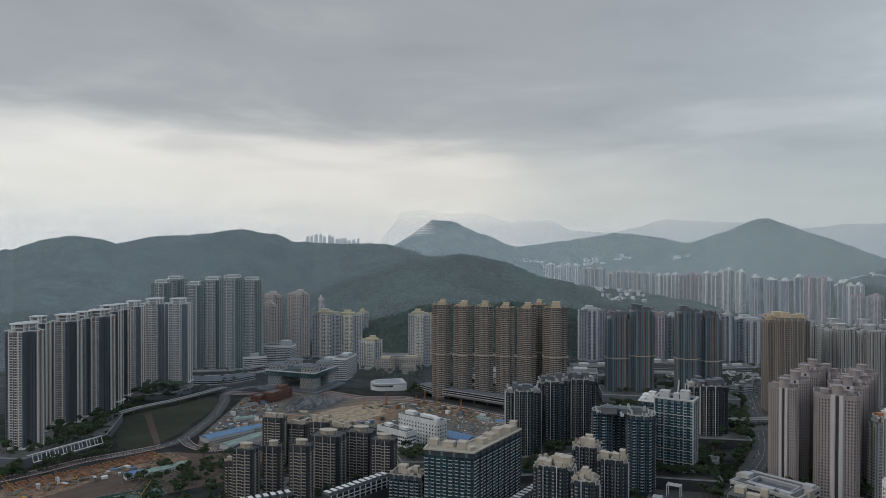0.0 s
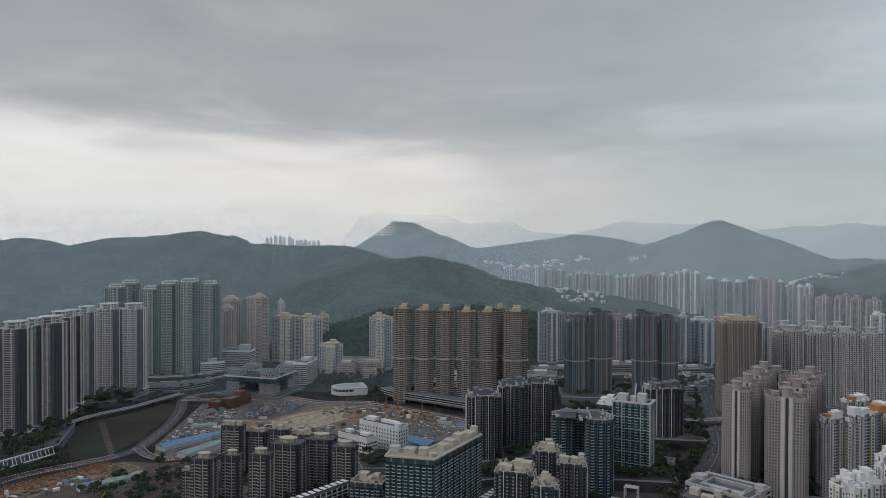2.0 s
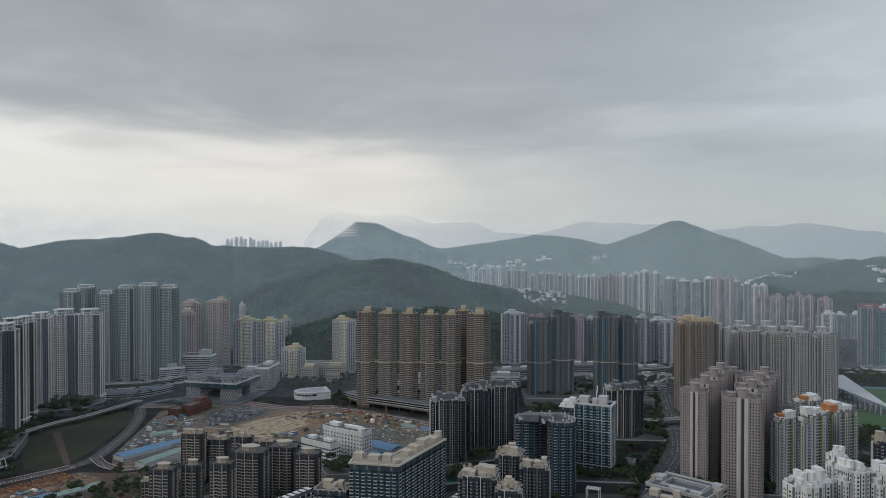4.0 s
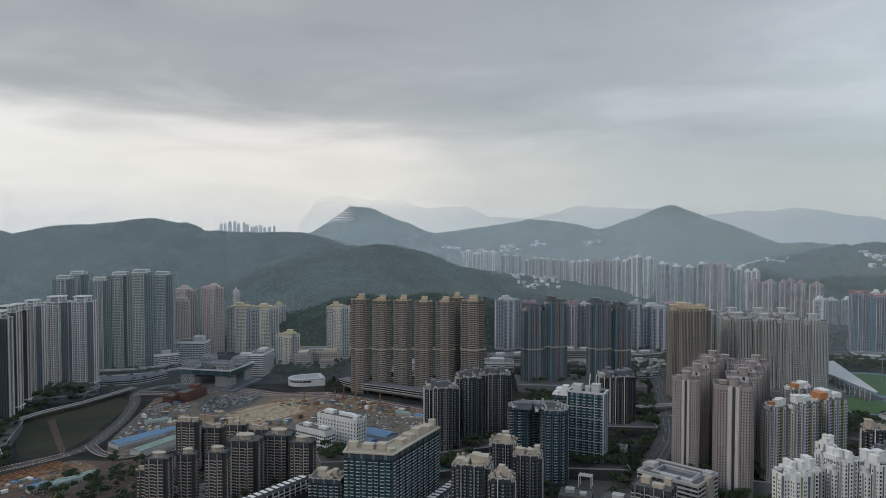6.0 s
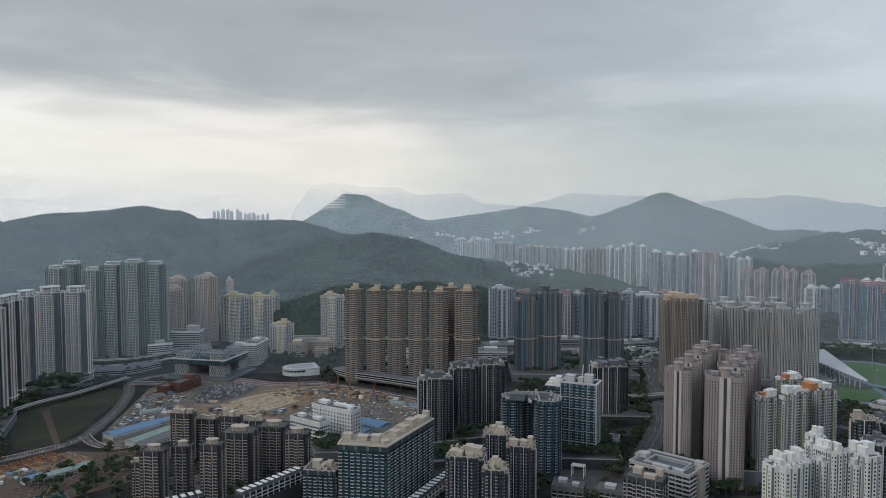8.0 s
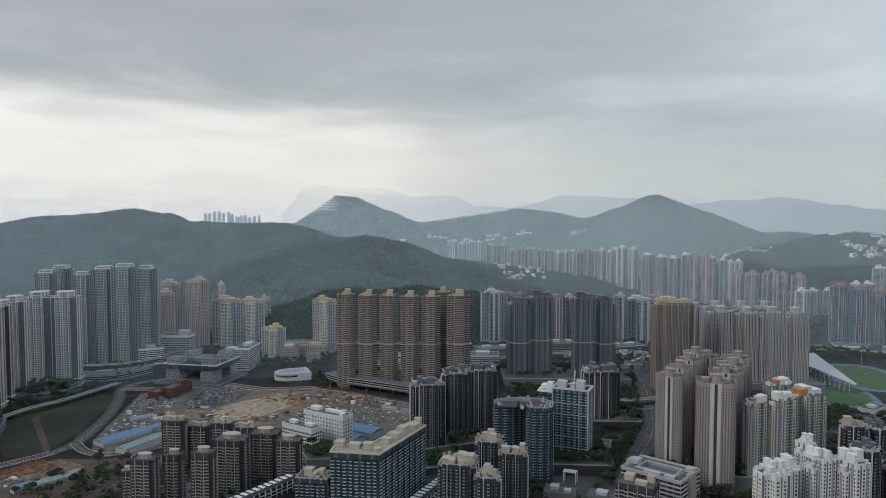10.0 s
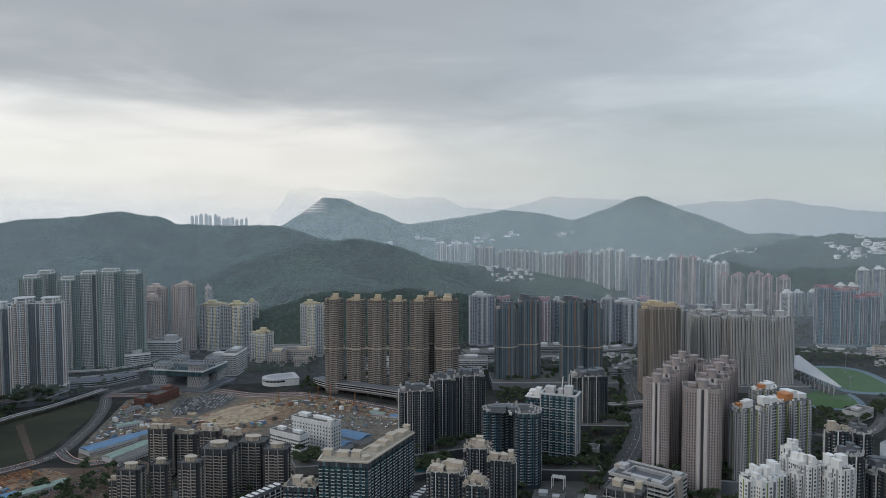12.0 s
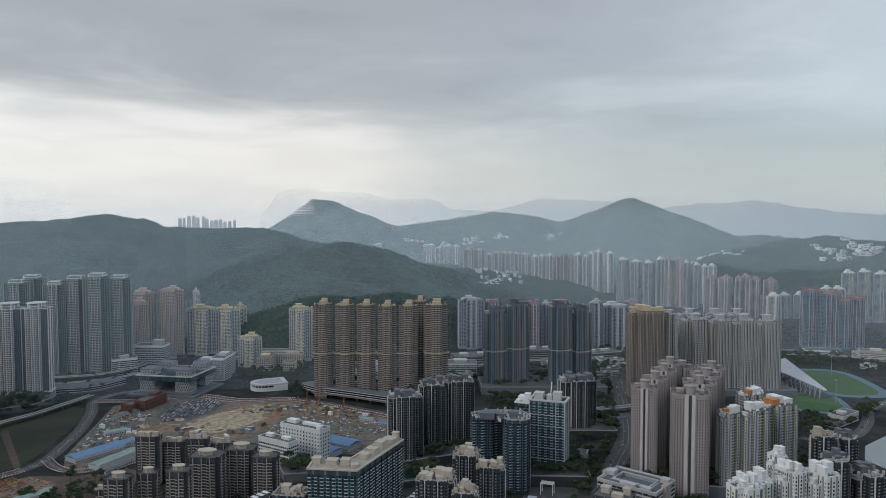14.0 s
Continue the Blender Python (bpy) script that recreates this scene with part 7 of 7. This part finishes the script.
terrace_row(-104, 632, -54, 688, 11, 30, "dark terraced house with white frame and flat roof")
terrace_row(-182, 614, -136, 640, 8, 29, "dark terraced house with white frame and roof room")
terrace_row(36, 606, 92, 690, 14, 18, "cream-edged terraced house along the courtyard block")
deck([(-54, 826), (-22, 842), (-14, 792), (-46, 792)], 9, "pale paved deck beside the white school", "concrete", "concrete")



# ---- loose site clutter ----
def debris(name, region, n, seed, mats, label, big=2.2):
    """Boards, pipes, pallets and rubble strewn over a yard."""
    rnd = random.Random(seed)
    shapes = {m: Shape() for m in mats}
    for x, y in scatter(region, n, seed, 1.6):
        s = shapes[rnd.choice(mats)]
        w, d, h = rnd.uniform(0.5, big), rnd.uniform(0.4, big * 0.6), rnd.uniform(0.2, 1.3)
        s.box(-w, -d, 0, w, d, h, pose(x, y, 0.1, 0, 0, rnd.uniform(0, 180)))
    for m, s in shapes.items():
        tagged(new(name, s.mesh(name, MAT[m])), label, "site clutter", "", "stuff")


debris("site_clutter", [(-312, 940), (-314, 1026), (-318, 1150), (-290, 1180), (-252, 1097), (-253, 1010), (-262, 930)], 420, 61, ["slate", "concrete", "sand_soil", "white", "rust", "sheet_blue"], "boards, pipes and rubble strewn over the yard")
debris("site_clutter", [(-140, 1120), (-20, 1140), (86, 1035), (50, 1003), (-54, 1069), (-120, 1080)], 460, 62, ["slate", "concrete", "sand_soil", "yard", "rust", "sheet_green"], "boards, pipes and spoil strewn over the site")
debris("site_clutter", [(-70, 960), (0, 930), (60, 950), (100, 1000), (40, 1005), (-40, 1050), (-75, 1010)], 320, 63, ["slate", "concrete", "yard", "sheet_green", "white", "sheet_blue"], "stacked netting, boards and pipes on the site")
debris("site_clutter", [(-455, 727), (-413, 774), (-335, 856), (-296, 834), (-370, 768), (-424, 685)], 260, 64, ["soil", "slate", "rust", "concrete"], "timber props and steel over orange soil")
debris("site_clutter", [(-350, 760), (-300, 805), (-262, 860), (-225, 880), (-210, 800), (-260, 740), (-330, 700)], 260, 65, ["slate", "concrete", "soil", "yard"], "parked plant and pallets beside site offices")
debris("site_clutter", [(60, 955), (100, 1000), (208, 1002), (197, 949), (95, 930)], 200, 66, ["slate", "concrete", "yard", "white", "rust"], "pipes and cabins behind the school")
# low buildings and walls that fill the streets between the towers
rnd = random.Random(8)
for region, n, lo, hi in (([(480, 1180), (600, 1170), (640, 1330), (520, 1330)], 9, 6, 14), ([(1000, 1200), (1150, 1150), (1300, 1250), (1100, 1330)], 10, 6, 12), ([(230, 1240), (480, 1230), (500, 1330), (240, 1330)], 10, 6, 12), ([(520, 800), (640, 850), (620, 960), (540, 950)], 7, 4, 9), ([(-330, 1480), (-60, 1480), (-60, 1540), (-330, 1540)], 8, 6, 14), ([(760, 1240), (980, 1260), (960, 1380), (760, 1400)], 10, 5, 12), ([(40, 1230), (230, 1230), (230, 1400), (60, 1400)], 10, 6, 14)):
    for x, y in scatter(region, n, int(region[0][0]) + 5, 26):
        w, d, h = rnd.uniform(16, 34), rnd.uniform(12, 22), rnd.uniform(lo, hi)
        block("low_building", x, y, w, d, h, rnd.choice((-12, -8, 6, 80)), rnd.choice(("podium", "banded", "glazed")), rnd.choice(("concrete", "pale", "slate")), "low grey flat-roofed building between towers", "building", boxes=[(rnd.uniform(-4, 4), 0, 3, 3, 2.5)], group="low buildings")

# ---- villages and estates on the slopes ----
def slope(x, y):
    return float(land_height(np.array([float(x)]), np.array([float(y)]))[0])


def house(x, y, w, d, h, turn, wall, label, name="village_house"):
    z = slope(x, y)
    root = thing(name, x, y, z - 3, turn, label, "house", "houses on the slopes")
    s = Shape()
    s.box(-w / 2, -d / 2, 0, w / 2, d / 2, h + 3)
    part("wall", s, MAT[wall], root)
    s = Shape()
    s.box(-w / 2 - 0.4, -d / 2 - 0.4, h + 3, w / 2 + 0.4, d / 2 + 0.4, h + 3.6)
    part("roof", s, MAT["pale"], root)
    s = Shape()
    for i in range(int(h / 3)):
        s.box(-w / 2 + 0.8, -d / 2 - 0.1, 4 + i * 3, w / 2 - 0.8, -d / 2, 5.6 + i * 3)
    part("window_band", s, MAT["glass"], root)


rnd = random.Random(5)
for cx, cy, rx, ry, n, size in ((640, 2600, 90, 130, 46, 11), (560, 2480, 50, 50, 12, 9)):
    for _ in range(n):
        house(cx + rnd.uniform(-1, 1) * rx, cy + rnd.uniform(-1, 1) * ry, rnd.uniform(0.7, 1.4) * size, rnd.uniform(0.7, 1.2) * size, rnd.uniform(5, 11), rnd.uniform(0, 90), rnd.choice(("white", "white", "pale", "pink", "concrete")), "small pale village house among trees")
house(770, 2760, 80, 24, 16, -14, "white", "white institution building on a wooded slope", "hill_building")
for cx, cy, n, spread in ((690, 3990, 12, 70), (830, 3960, 8, 60), (1000, 3960, 6, 40), (1330, 3980, 7, 50), (300, 3900, 8, 60), (540, 4080, 6, 70), (1790, 3060, 16, 70), (2000, 2460, 20, 110), (1900, 2380, 9, 50), (2080, 2430, 12, 60), (1760, 2800, 8, 40)):
    for _ in range(n):
        house(cx + rnd.uniform(-1, 1) * spread, cy + rnd.uniform(-0.6, 0.6) * spread, rnd.uniform(14, 34), rnd.uniform(10, 16), rnd.uniform(7, 16), rnd.uniform(-30, 30), rnd.choice(("white", "white", "white", "pale")), "white hillside building among dark woods", "hill_building")
plant(scatter([(1000, 1020), (1300, 1000), (1500, 1250), (1300, 1500), (1180, 1330), (1060, 1180)], 260, 71, 9), 0, 71, False)
plant(scatter([(880, 1230), (1040, 1240), (1000, 1340), (860, 1330)], 90, 72, 8), 0, 72, False)
plant(scatter([(960, 880), (1200, 860), (1250, 990), (1000, 980)], 120, 73, 8), 0, 73, False)
plant(scatter([(840, 1440), (1000, 1420), (1250, 1400), (1400, 1560), (1200, 1640), (900, 1620)], 170, 31, 8), 0, 31, False)
plant(scatter([(940, 1180), (1040, 1120), (1100, 1230), (1020, 1330), (900, 1330)], 70, 32, 7), 0, 32, False)
grow_woods()


def hill_woods(west, east, near, deep, most, seed):
    """Tree crowns over the near slopes, joined."""
    rng = np.random.RandomState(seed)
    xs = rng.uniform(west, east, 140000)
    ys = rng.uniform(near, deep, 140000)
    zs = land_height(xs, ys)
    keep = zs > 12
    xs, ys, zs = xs[keep][:most], ys[keep][:most], zs[keep][:most]
    n = len(xs)
    r = rng.uniform(2.0, 4.6, n)
    tall = r * rng.uniform(0.7, 1.2, n)
    base = np.stack([xs, ys, zs - 0.6], -1)
    rings = []
    for level, wide in ((0.0, 1.0), (0.62, 0.8)):
        ring = []
        for k in range(6):
            a = k * math.pi / 3 + level
            jag = wide * rng.uniform(0.75, 1.15, n)
            ring.append(base + np.stack([np.cos(a) * r * jag, np.sin(a) * r * jag, tall * level * rng.uniform(0.8, 1.2, n)], -1))
        rings.append(ring)
    top = base + np.stack([0 * r, 0 * r, tall], -1)
    me = bpy.data.meshes.new("hill_woods")
    # one island a tree: corners that coincide are shared
    names = [(0, k) for k in range(6)] + [(1, k) for k in range(6)]
    shared = np.concatenate([np.stack([rings[a][b] for a, b in names], 1), top[:, None]], 1)
    pattern = [(k, (k + 1) % 6, 6 + (k + 1) % 6, 6 + k) for k in range(6)] + [(6 + k, 6 + k + 1, 6 + (k + 2) % 6, 12) for k in (0, 2, 4)]
    faces = (np.array(pattern, np.int32)[None] + 13 * np.arange(n, dtype=np.int32)[:, None, None]).reshape(-1)
    me.vertices.add(13 * n)
    me.vertices.foreach_set("co", shared.astype(np.float32).ravel())
    me.loops.add(len(faces))
    me.loops.foreach_set("vertex_index", faces)
    me.polygons.add(len(faces) // 4)
    me.polygons.foreach_set("loop_start", np.arange(0, len(faces), 4, dtype=np.int32))
    me.update(calc_edges=True)
    me.polygons.foreach_set("use_smooth", np.ones(len(faces) // 4, bool))
    me.materials.append(MAT["tuft"])
    tagged(new("hill_woods", me), "dense dark woodland over the hill slopes", "woodland", "", "stuff")


hill_woods(-1750, 650, 1570, 2790, 80000, 4)
hill_woods(1150, 2400, 1600, 3100, 24000, 5)
